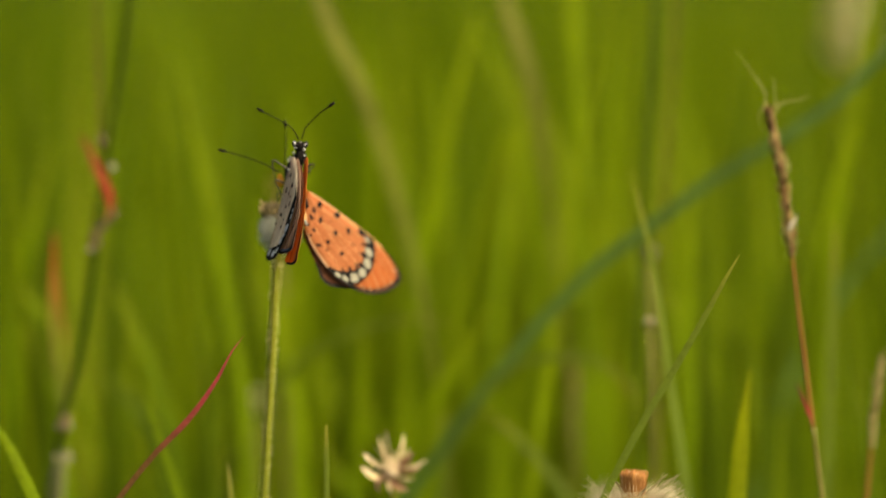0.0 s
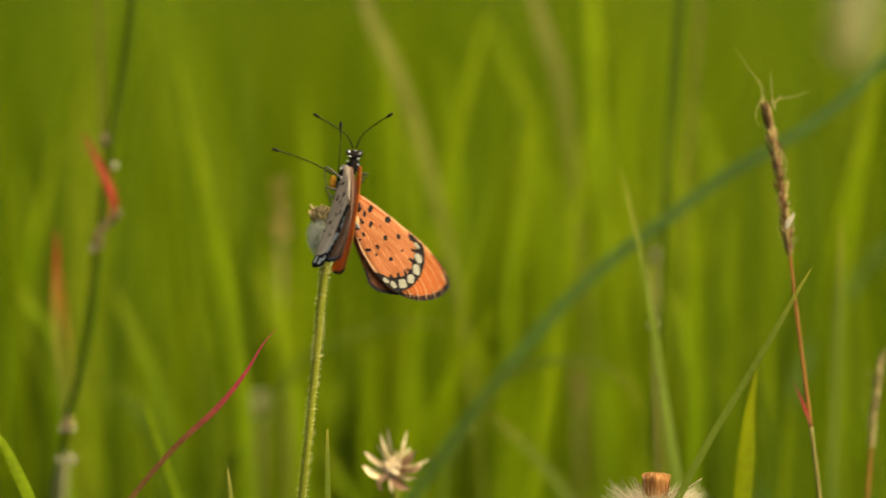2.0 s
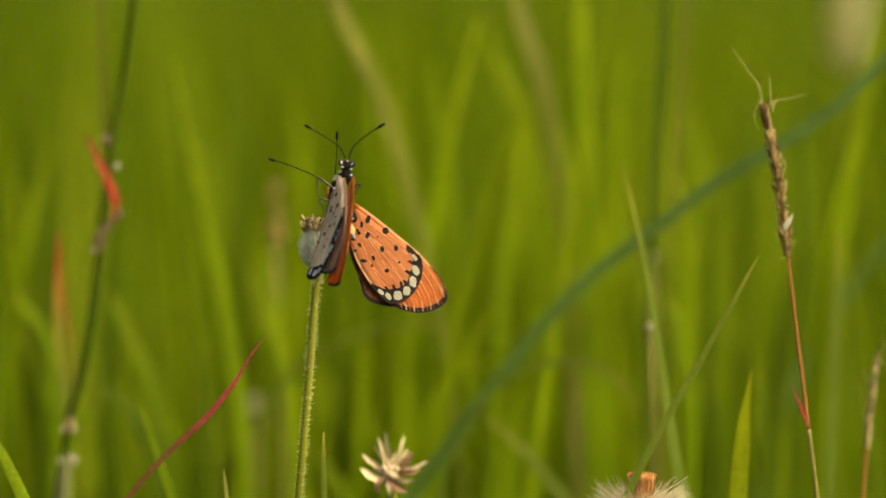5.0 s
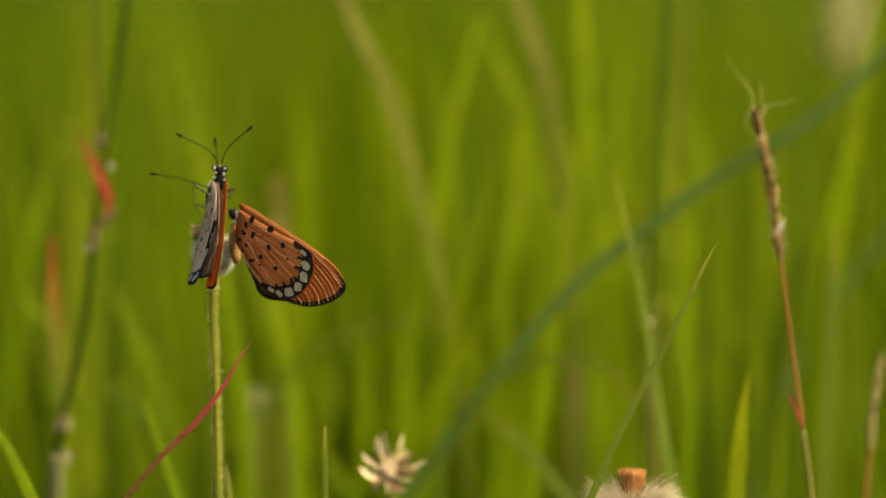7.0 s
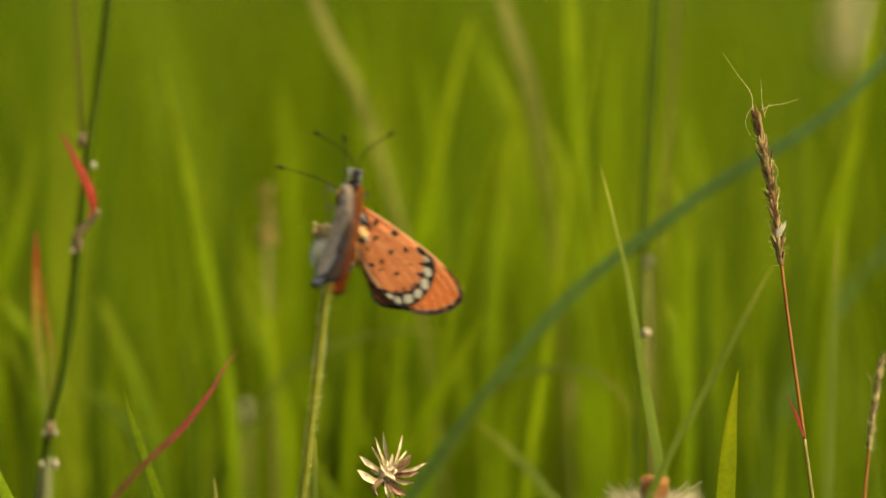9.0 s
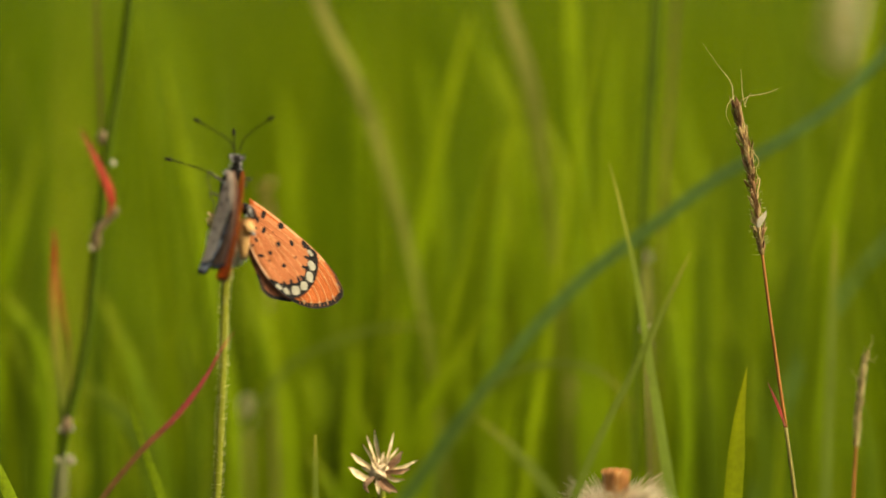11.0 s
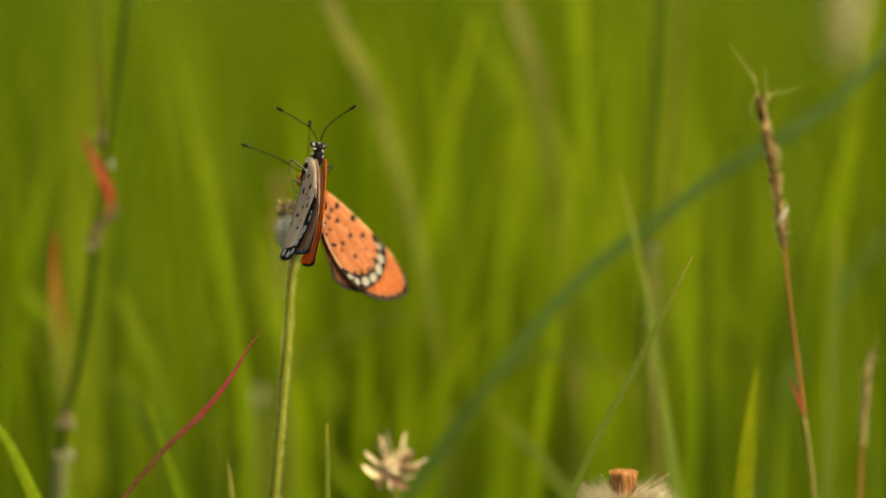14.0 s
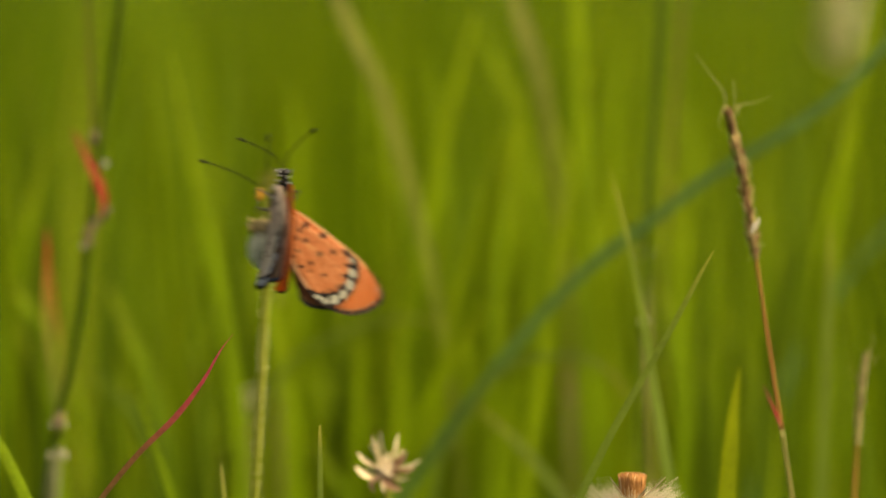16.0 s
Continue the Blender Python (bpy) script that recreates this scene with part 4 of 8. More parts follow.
# ---- pale grass plume, far behind ----
PLUME_AT = (0.0961, 0.985, 0.3429)
plume = thing("grass_plume", "pale straw-coloured feathery grass plume on a thin stalk", "grass plume", at=PLUME_AT)
bm = bmesh.new()
tube(bm, here([(0.0932, 0.9717, 0.0898), (0.0942, 0.9779, 0.2084), (0.0956, 0.9828, 0.3007), (0.0961, 0.985, 0.3429), (0.0956, 0.9862, 0.3666), (0.0945, 0.9876, 0.393)], PLUME_AT), [0.00045, 0.00035, 0.0003, 0.00022], 30, 6)
part("stalk", bm, m_stem, plume)
c = spline(here([(0.0958, 0.9854, 0.3508), (0.0956, 0.986, 0.3627), (0.0953, 0.9868, 0.3771), (0.0945, 0.9879, 0.3982)], PLUME_AT), 60)
for i in range(120):
    q = c[rnd.randrange(0, 58)]
    ang = rnd.uniform(0, 6.283)
    o = Vector((math.cos(ang), math.sin(ang), rnd.uniform(0.2, 1.2))).normalized()
    ln = rnd.uniform(0.0034, 0.01)
    bm = bmesh.new()
    ribbon(bm, [q, q + o * ln * 0.5, q + o * ln + Vector((0, 0, 0.001))], [0.0005, 0.00135, 0.0002], (math.cos(ang), -0.5, 0), 0.3, 4)
    part("spikelet", bm, m_plume, plume)

# ---- small dry heads deep in the grass ----
def dry_head(at, foot, size, material, label, seed, thick=0.0005):
    r = random.Random(seed)
    ob = thing("dry_grass_head", label, "grass head", "dry grass heads", foot)
    top = Vector(at) - Vector(foot)
    bm = bmesh.new()
    tube(bm, [(0, 0, 0), top * 0.5 + Vector((0.004, 0, 0)), top], [thick * 1.2, thick, thick * 0.8], 12, 6)
    part("stalk", bm, m_olivestem, ob)
    for i in range(26):
        ang = r.uniform(0, 6.283)
        b = top + Vector((0, 0, r.uniform(-0.5, 0.5) * size[1]))
        o = Vector((math.cos(ang), math.sin(ang), r.uniform(0.4, 1.6))).normalized()
        bm = bmesh.new()
        ribbon(bm, [b, b + o * size[0] * 0.6, b + o * size[0]], [0.0006, 0.0015, 0.0002], (math.cos(ang), -0.6, 0), 0.3, 4)
        part("spikelet", bm, material, ob)


dry_head((-0.04, 0.9047, 0.278), (-0.0394, 0.8998, 0), (0.0022, 0.00454), m_plume, "small tan dry seed head among green blades", 31)
dry_head((-0.0354, 0.8979, 0.3209), (-0.0342, 0.8909, 0), (0.00272, 0.01226), m_rust, "rusty withered grass head among green blades", 32)
dry_head((0.0286, 0.9004, 0.2826), (0.028, 0.8953, 0), (0.00201, 0.00937), m_spikepale, "straw-coloured slim grass head among green blades", 33)
dry_head((0.043, 0.8602, 0.299), (0.0437, 0.8546, 0), (0.00121, 0.00069), m_pappus, "tiny round pale seed head on a thin stalk", 35, 0.0002)
dry_head((0.0445, 0.8858, 0.3119), (0.0453, 0.8793, 0), (0.00163, 0.00148), m_husk, "tiny pale seed head among green blades", 34)

# ---- the dark culm with red leaves ----
culm = thing("grass_culm", "dark green jointed grass culm with red withered leaves", "grass stalk", at=(-0.0796, 0.8602, 0.0476))
CULM_AT = culm.location.copy()


bm = bmesh.new()
tube(bm, here([(-0.081, 0.8456, -0.0873), (-0.0807, 0.8572, 0.1334), (-0.0799, 0.8627, 0.238), (-0.0792, 0.8642, 0.2682), (-0.0781, 0.8647, 0.2776), (-0.0749, 0.8654, 0.2914), (-0.072, 0.8666, 0.3136), (-0.0705, 0.8673, 0.3275), (-0.0691, 0.8679, 0.338), (-0.0673, 0.8685, 0.3484), (-0.0653, 0.8692, 0.3635), (-0.0639, 0.8703, 0.3833), (-0.0633, 0.8713, 0.403)], CULM_AT), [0.0012, 0.00103, 0.00094, 0.00077], 40, 8)
part("culm", bm, m_culm, culm)
for q, w in (((-0.0706, 0.8661, 0.3374), 0.0011), ((-0.0718, 0.865, 0.3159), 0.0013), ((-0.0778, 0.8631, 0.2786), 0.0014)):
    bm = bmesh.new()
    egg(bm, here([q], CULM_AT)[0], (w * 0.86, w * 0.86, w * 1.37), (0, 12, 0), 10, 6, rough=0.08)
    part("node", bm, m_node, culm)
for q, w in (((-0.068, 0.8633, 0.3322), 0.0012), ((-0.0726, 0.8623, 0.315), 0.001), ((-0.0788, 0.8604, 0.2782), 0.0009), ((-0.0764, 0.8604, 0.2782), 0.0009), ((-0.0794, 0.86, 0.2719), 0.0011), ((-0.0766, 0.86, 0.2719), 0.0017)):
    bm = bmesh.new()
    egg(bm, here([q], CULM_AT)[0], (w * 0.45, w * 0.45, w * 0.62), (0, -20, 0), 10, 6, rough=0.12)
    part("bud", bm, m_husk, culm)
bm = bmesh.new()
tube(bm, here([(-0.0814, 0.8608, 0.2032), (-0.0802, 0.863, 0.2438), (-0.0792, 0.8642, 0.2671), (-0.0785, 0.8645, 0.2729)], CULM_AT), [0.0018, 0.0018, 0.0017, 0.001], 14, 10)
part("leaf_sheath", bm, m_sheath, culm, "pale papery sheath round the culm")
bm = bmesh.new()
ribbon(bm, here([(-0.0694, 0.8627, 0.3214), (-0.0683, 0.8628, 0.3235), (-0.0686, 0.8629, 0.3262), (-0.0705, 0.8632, 0.3308), (-0.0725, 0.8634, 0.3349), (-0.0745, 0.8636, 0.339)], CULM_AT), [0.0005, 0.00145, 0.00197, 0.0018, 0.0012, 0.00025], (0.3, -1, 0.1), 0.15, 18)
part("leaf", bm, m_redleaf, culm, "scarlet withered leaf")
bm = bmesh.new()
tube(bm, here([(-0.0721, 0.8633, 0.3166), (-0.0709, 0.8634, 0.319), (-0.0694, 0.8635, 0.3204), (-0.0674, 0.8636, 0.3232)], CULM_AT), [0.00085, 0.00094, 0.0007, 0.001], 10, 7)
part("leaf_base", bm, m_node, culm, "crumpled brown leaf base")
bm = bmesh.new()
tube(bm, here([(-0.0709, 0.8695, 0.3354), (-0.0711, 0.87, 0.3449), (-0.0716, 0.8706, 0.3553), (-0.072, 0.8711, 0.3658), (-0.0727, 0.8721, 0.3845)], CULM_AT), [0.00043, 0.00034, 0.00026], 16, 6)
part("side_stalk", bm, m_brownstalk, culm, "thin brown side stalk")
bm = bmesh.new()
ribbon(bm, here([(-0.0785, 0.8647, 0.2776), (-0.0791, 0.8652, 0.2856), (-0.0802, 0.8657, 0.2961), (-0.0805, 0.8662, 0.3054), (-0.0803, 0.8666, 0.3124), (-0.0804, 0.8669, 0.3188)], CULM_AT), [0.0006, 0.0011, 0.0017, 0.0017, 0.0013, 0.00025], (0.2, -1, 0), 0.1, 18)
part("leaf", bm, m_redtip, culm, "green leaf with a red tip")
bm = bmesh.new()
ribbon(bm, here([(-0.0783, 0.8673, 0.277), (-0.0778, 0.8678, 0.2855), (-0.0778, 0.8682, 0.2947), (-0.0791, 0.8686, 0.3029), (-0.0797, 0.8691, 0.3099)], CULM_AT), [0.00085, 0.0012, 0.0012, 0.00085, 0.00025], (0.5, -1, 0), 0.15, 14)
part("leaf", bm, m_redtip, culm, "narrow reddish-green leaf")

# ---- narrow blade with a dry tip, swaying ----
NARROW_AT = (0.0485, 0.8475, 0.2652)
narrow = thing("narrow_grass_shoot", "narrow grey-green grass shoot with a dry tip", "grass", at=NARROW_AT)
bm = bmesh.new()
ribbon(bm, here([(0.052, 0.8354, 0.0352), (0.0516, 0.8443, 0.2062), (0.05, 0.847, 0.2563), (0.0485, 0.8475, 0.2652), (0.0463, 0.8482, 0.2791), (0.0445, 0.8488, 0.2905), (0.0429, 0.8494, 0.3019), (0.0414, 0.8499, 0.311), (0.0399, 0.8502, 0.3179), (0.0381, 0.8507, 0.3259), (0.0364, 0.851, 0.3324)], NARROW_AT), [0.003, 0.003, 0.0028, 0.0024, 0.0018, 0.0012, 0.0008, 0.0001], (0.5, -1, 0.1), 0.08, 44, 15)
part("blade", bm, m_grey, narrow)

# ---- blade of crimson grass, swaying ----
RED_AT = (-0.0587, 0.8215, 0.2681)
red = thing("crimson_grass_blade", "slender crimson grass blade with a drying tip", "grass blade", at=RED_AT)
bm = bmesh.new()
ribbon(bm, here([(-0.0911, 0.8077, 0.0066), (-0.0889, 0.8133, 0.1114), (-0.0823, 0.8179, 0.1998), (-0.0713, 0.8204, 0.2484), (-0.0587, 0.8215, 0.2681), (-0.0502, 0.8219, 0.2775), (-0.043, 0.8223, 0.284), (-0.037, 0.8227, 0.2913), (-0.0334, 0.823, 0.297), (-0.031, 0.8231, 0.2998)], RED_AT), [0.001, 0.0012, 0.0013, 0.0012, 0.0011, 0.0011, 0.0012, 0.0007, 0.00026, 0.0001], (0.4, -1, 0.4), 0.08, 48, 10)
part("blade", bm, m_crimson, red)

# ---- grey-green blade, swaying ----
GREEN_AT = (0.0313, 0.82, 0.2682)
green = thing("grey_green_grass_blade", "slanting grey-green grass blade with yellow tip", "grass blade", at=GREEN_AT)
bm = bmesh.new()
ribbon(bm, here([(-0.0027, 0.8063, 0.0071), (0.0018, 0.8118, 0.1119), (0.0106, 0.8164, 0.2001), (0.0216, 0.8188, 0.2464), (0.0313, 0.82, 0.2682), (0.0382, 0.8206, 0.2817), (0.0454, 0.8213, 0.2939), (0.0523, 0.8219, 0.306), (0.0558, 0.8222, 0.3124), (0.0579, 0.8225, 0.3159)], GREEN_AT), [0.0018, 0.002, 0.0019, 0.0017, 0.0016, 0.0015, 0.0014, 0.0011, 0.00065, 0.00013], (0.5, -1, 0.3), 0.1, 44, -10)
part("blade", bm, m_grey, green)

# ---- ripe grass spike, swaying ----
def spike_parts(owner, at, head, stalk, awns, girth, seed, brown=0.62, pale=None, step=1):
    """Overlapping spikelets in two ranks up a thin axis, on a stalk from the ground."""
    r = random.Random(seed)
    pale = pale or m_spikepale
    bm = bmesh.new()
    cut = max(3, len(stalk) - 4)
    tube(bm, here(stalk[cut - 1:], at), [0.00038, 0.00034, 0.0003], 20, 7)
    part("stalk", bm, m_redstem, owner, "thin reddish stalk")
    bm = bmesh.new()
    tube(bm, here(stalk[:cut], at), [0.0006, 0.00055, 0.00045, 0.00037], 30, 7)
    part("lower_stalk", bm, m_olivestem, owner, "olive-brown stalk")
    c = spline(here(head, at), 26)
    bm = bmesh.new()
    tube(bm, [c[0], c[8], c[16], c[25]], [girth * 0.3, girth * 0.42, girth * 0.4, girth * 0.2], 12, 7)
    part("axis", bm, m_spike if brown > 0.5 else pale, owner)
    for i in range(0, 25, step):
        q, t = c[i], (c[i + 1] - c[i]).normalized()
        g = girth * (0.7 if i < 3 else 1.0 if i < 20 else 0.8)
        for k in range(5):
            ang = 1.2566 * k + 0.63 * (i % 2) + r.uniform(-0.3, 0.3)
            o = Vector((math.cos(ang), math.sin(ang), 0))
            o = (o - t * o.dot(t)).normalized()
            b = q + o * g * 0.3
            tip = q + o * g * r.uniform(0.7, 1.55) + t * r.uniform(0.0016, 0.0034)
            m = bmesh.new()
            ribbon(m, [b, b.lerp(tip, 0.5) + o * g * 0.12, tip], [0.0003, r.uniform(0.0006, 0.001), 0.0001], o, 0.3, 5, r.uniform(-60, 60))
            part("spikelet", m, m_spike if r.random() < brown else pale, owner)
    bm = bmesh.new()
    for i in range(330):
        q = c[r.randrange(0, 22)]
        ang = r.uniform(0, 6.28)
        o = Vector((math.cos(ang), math.sin(ang), r.uniform(-0.1, 0.7))).normalized()
        a_ = q + o * girth * 0.6
        tube(bm, [a_, a_ + o * girth * r.uniform(0.4, 1.6)], [0.000013, 0.000008], 1, 3)
    tagged(part("hairs", bm, m_hair, owner, "fine pale hairs"), kind="stuff")
    for w in awns:
        bm = bmesh.new()
        tube(bm, here(w, at), [0.00008, 0.00006, 0.000025], 14, 5)
        part("awn", bm, m_awn, owner, "thin straw-coloured awn")


SPIKE_AT = (0.0739, 0.837, 0.2847)
spike = thing("grass_spike", "ripe brown hairy grass spike on a reddish stalk", "grass spike", "ripe grass spikes", at=SPIKE_AT)
spike_parts(spike, SPIKE_AT, [(0.0716, 0.8386, 0.3161), (0.0711, 0.8389, 0.3207), (0.0703, 0.8393, 0.3285), (0.0694, 0.8397, 0.3353), (0.0683, 0.84, 0.3409), (0.0672, 0.8403, 0.3471)],
            [(0.0806, 0.8224, 0.0059), (0.08, 0.8294, 0.1408), (0.0783, 0.8347, 0.2419), (0.0768, 0.836, 0.2664), (0.0752, 0.8368, 0.2819), (0.0739, 0.8374, 0.2937), (0.0727, 0.838, 0.3049), (0.0716, 0.8386, 0.3161), (0.0711, 0.8389, 0.3207)],
            [[(0.0671, 0.8402, 0.3448), (0.0668, 0.8403, 0.3477), (0.0667, 0.8404, 0.3496), (0.0639, 0.8406, 0.354), (0.0612, 0.8409, 0.3582)], [(0.0692, 0.8402, 0.3454), (0.0687, 0.8403, 0.3477), (0.0686, 0.8405, 0.3504), (0.0685, 0.8406, 0.3529)],
             [(0.0685, 0.8403, 0.3468), (0.0699, 0.8403, 0.3475), (0.0727, 0.8403, 0.3479), (0.0759, 0.8404, 0.3488)], [(0.0691, 0.8402, 0.346), (0.0697, 0.8403, 0.3473), (0.0704, 0.8403, 0.3482)],
             [(0.0694, 0.8398, 0.3381), (0.0707, 0.8397, 0.3362), (0.0715, 0.8396, 0.3347), (0.0709, 0.8395, 0.3328), (0.0719, 0.8394, 0.3304)], [(0.067, 0.8403, 0.3477), (0.0657, 0.8402, 0.346), (0.0653, 0.8401, 0.3443), (0.0662, 0.84, 0.3418)]], 0.0011, 11, 0.6)
bm = bmesh.new()
ribbon(bm, here([(0.0749, 0.8348, 0.2823), (0.0741, 0.835, 0.2851), (0.073, 0.8351, 0.288), (0.0717, 0.8353, 0.2911)], SPIKE_AT), [0.0003, 0.0007, 0.0006, 0.0001], (0.2, -1, 0), 0.15, 10)
part("leaf", bm, m_smallred, spike, "small red leaf")
bm = bmesh.new()
ribbon(bm, here([(0.0706, 0.8349, 0.3218), (0.0712, 0.835, 0.3231), (0.0718, 0.8351, 0.3239), (0.0724, 0.8351, 0.3251)], SPIKE_AT), [0.0007, 0.0013, 0.001, 0.0001], (0.2, -1, 0), 0.3, 8)
part("husk", bm, m_husk, spike, "pale open husk")

FAR_AT = (0.0847, 0.8472, 0.2712)
far_spike = thing("grass_spike", "slim straw-coloured grass spike with reddish stalk", "grass spike", "ripe grass spikes", at=FAR_AT)
spike_parts(far_spike, FAR_AT, [(0.085, 0.8475, 0.2757), (0.0852, 0.8477, 0.2803), (0.0858, 0.848, 0.2859), (0.0863, 0.8482, 0.2905), (0.0868, 0.8484, 0.2937)],
            [(0.0817, 0.8349, 0.0354), (0.0822, 0.8432, 0.1949), (0.0837, 0.8462, 0.2518), (0.0844, 0.847, 0.2654), (0.0849, 0.8474, 0.2746), (0.0852, 0.8477, 0.2803)],
            [[(0.0868, 0.8484, 0.2928), (0.0874, 0.8485, 0.2951), (0.0883, 0.8486, 0.2974), (0.088, 0.8487, 0.2987)], [(0.086, 0.848, 0.2859), (0.0851, 0.8482, 0.2894), (0.0837, 0.8483, 0.2917)], [(0.0866, 0.8483, 0.2917), (0.0876, 0.8484, 0.2937), (0.0885, 0.8484, 0.2928), (0.0892, 0.8485, 0.2944)]], 0.00068, 12, 0.14, m_spikegreen, 2)

# ---- withered star-shaped flower head ----
FLOWER_AT = (-0.0098, 0.8412, 0.2717)
flower = thing("withered_flower", "dry straw-coloured flower head with spread bracts", "flower", "withered flower heads", at=FLOWER_AT)
bm = bmesh.new()
tube(bm, here([(-0.0028, 0.8311, 0.0195), (-0.0044, 0.838, 0.15), (-0.0073, 0.8422, 0.2294), (-0.0088, 0.8436, 0.2578), (-0.0096, 0.8442, 0.268)], (-0.0098, 0.8425, 0.2715)), [0.0012, 0.0009, 0.0008, 0.0009], 24, 8)
part("stalk", bm, m_stem, flower, "thin green stalk")
bm = bmesh.new()
egg(bm, (-0.12 * MM, 0.4 * MM, -1.3900000000000001 * MM), (1.2 * MM, 1.2 * MM, 1.5 * MM), (0, 0, 0), 18, 12, rough=0.22)
part("receptacle", bm, m_bractdark, flower)
BRACTS = [  # root right and up, tip right and up, width in mm; rusty or not; tip away, sag
    (-1.98, 0.87, -5.92, 3.77, 1.15, 0, -0.6, 0.3), (-1.98, -1.44, -6.33, 0.99, 1.55, 0, -1.0, 0.5), (-0.95, 2.32, -2.69, 7.29, 0.55, 0, 0.4, 0), (-1.03, 1.28, -3.43, 5.43, 0.65, 0, -0.3, 0.2),
    (-0.12, 2.11, -1.15, 8.33, 0.9, 0, 0.2, 0.1), (1.21, 2.11, 2.82, 7.71, 0.6, 0, 0.9, -0.2), (1.25, 1.99, 3.74, 4.72, 0.5, 0, 0.3, 0.1), (1.62, 0.87, 4.52, 3.98, 1.8, 1, -0.5, 0.2),
    (1.95, 0.33, 7.76, 2.24, 0.75, 0, -0.4, 0.3), (1.75, -0.17, 6.22, 0.58, 1.2, 1, -0.8, 0.2), (1.13, -1.01, 5.02, -1.66, 0.95, 0, -1.0, 0.3), (0.5, -1.44, 3.53, -4.12, 1.62, 1, -1.3, 0.3),
    (-0.12, -1.44, 2.16, -4.45, 1.32, 1, -0.9, -0.2), (-0.53, -1.76, -0.12, -4.77, 0.8, 0, -0.8, 0), (0.71, -0.58, 3.82, -2.24, 0.96, 1, 0.9, 0), (-0.53, 0.66, -1.36, 3.77, 0.8, 0, 1.2, 0),
    (0.3, 0.66, 0.79, 3.98, 0.8, 0, 1.0, 0), (-0.12, 0.46, -0.12, 3.15, 0.7, 0, -0.9, 0.1), (0.71, 0.46, 1.95, 2.73, 0.7, 0, -0.8, 0), (-1.15, -0.17, -3.85, 0.66, 0.8, 0, 0.9, 0.1),
    (-0.12, -0.17, -1.77, 2.32, 0.7, 0, -1.0, 0), (0.5, 0.04, 1.33, 1.91, 0.8, 0, -1.2, 0.1)]
for i, (x0, z0, x1, z1, wd, rusty, away, sag) in enumerate(BRACTS):
    root, tip = Vector((x0, -0.5 + 0.3 * away, z0)), Vector((x1, away * 1.5, z1))
    heart = Vector((-0.12, 0, -0.79)).lerp(root, 0.35)
    side = Vector((tip.z - root.z, 0, root.x - tip.x)).normalized()
    mid = root.lerp(tip, 0.55) + side * sag * rnd.choice((-0.5, 1)) + Vector((0, -0.4, 0))
    blunt = 0.95 if wd > 1.9 else 0.42
    bm = bmesh.new()
    ribbon(bm, [heart * MM, root * MM, mid * MM, root.lerp(tip, 0.85) * MM, tip * MM], [0.35 * wd * MM, 0.75 * wd * MM, wd * MM, blunt * wd * MM, 0.12 * wd * MM], (side.x * rnd.uniform(-0.6, 0.6), -1, rnd.uniform(-0.3, 0.5)), -0.4, 12, rnd.uniform(-40, 40))
    part("bract", bm, m_rustbract if rusty else m_papery, flower)
for i in range(34):
    ang, up = rnd.uniform(0, 6.283), rnd.uniform(0.4, 2.6)
    root = Vector((-0.12 + 0.9 * math.cos(ang), 0.9 * math.sin(ang), -0.79))
    tip = root + Vector((rnd.uniform(-1.0, 1.0), rnd.uniform(-0.8, 0.4), up))
    bm = bmesh.new()
    ribbon(bm, [root * MM, root.lerp(tip, 0.5) * MM + Vector((rnd.uniform(-0.3, 0.3), 0, 0)) * MM, tip * MM], [0.0003, 0.0004, 0.0001], (math.cos(ang), -1, 0), 0.3, 5, rnd.uniform(-90, 90))
    part("floret", bm, m_papery, flower)
bm = bmesh.new()
egg(bm, (-0.12 * MM, -0.2 * MM, -0.09000000000000008 * MM), (1.7 * MM, 1.2 * MM, 1.5 * MM), (0, 0, 0), 20, 14, rough=0.4)
part("disc", bm, m_bract, flower, "crumpled straw-coloured heart")
bm = bmesh.new()
ribbon(bm, [Vector(q) * MM for q in ((-1.03, -1.2, -1.01), (-2.19, -1.2, -1.76), (-2.93, -1.2, -2.73), (-2.6, -1.2, -3.7), (-2.11, -1.2, -4.25))], [0.0007, 0.0012, 0.001, 0.0006, 0.0002], (-0.3, -1, 0.2), 0.5, 16)
part("bract", bm, m_bractdark, flower, "curled dark bract")

# ---- seed head with a ring of white hair, swaying ----
SEED_AT = (0.0378, 0.824, 0.2713)
seed_head = thing("seed_head", "open brown seed head with whitish bristly hairs", "seed head", "withered flower heads", at=SEED_AT)
bm = bmesh.new()
tube(bm, [(0.006, 0, -0.27), (0.004, 0, -0.16), (0.001, 0, -0.06), (0, 0, -0.0095)], [0.0013, 0.0011, 0.001, 0.0014], 24, 8)
part("stalk", bm, m_stem, seed_head, "thin hairy green stalk")
bm = bmesh.new()
egg(bm, (0, 0, -0.0075), (0.0042, 0.0042, 0.0038), pinch=-0.15, rough=0.04)
part("receptacle", bm, m_bud, seed_head)
bm = bmesh.new()
egg(bm, (0, 0, -0.002), (0.0018, 0.0018, 0.0036), (0, -3, 0), 14, 8, pinch=-0.1, rough=0.05)
part("disc", bm, m_disc, seed_head, "rusty brown disc")
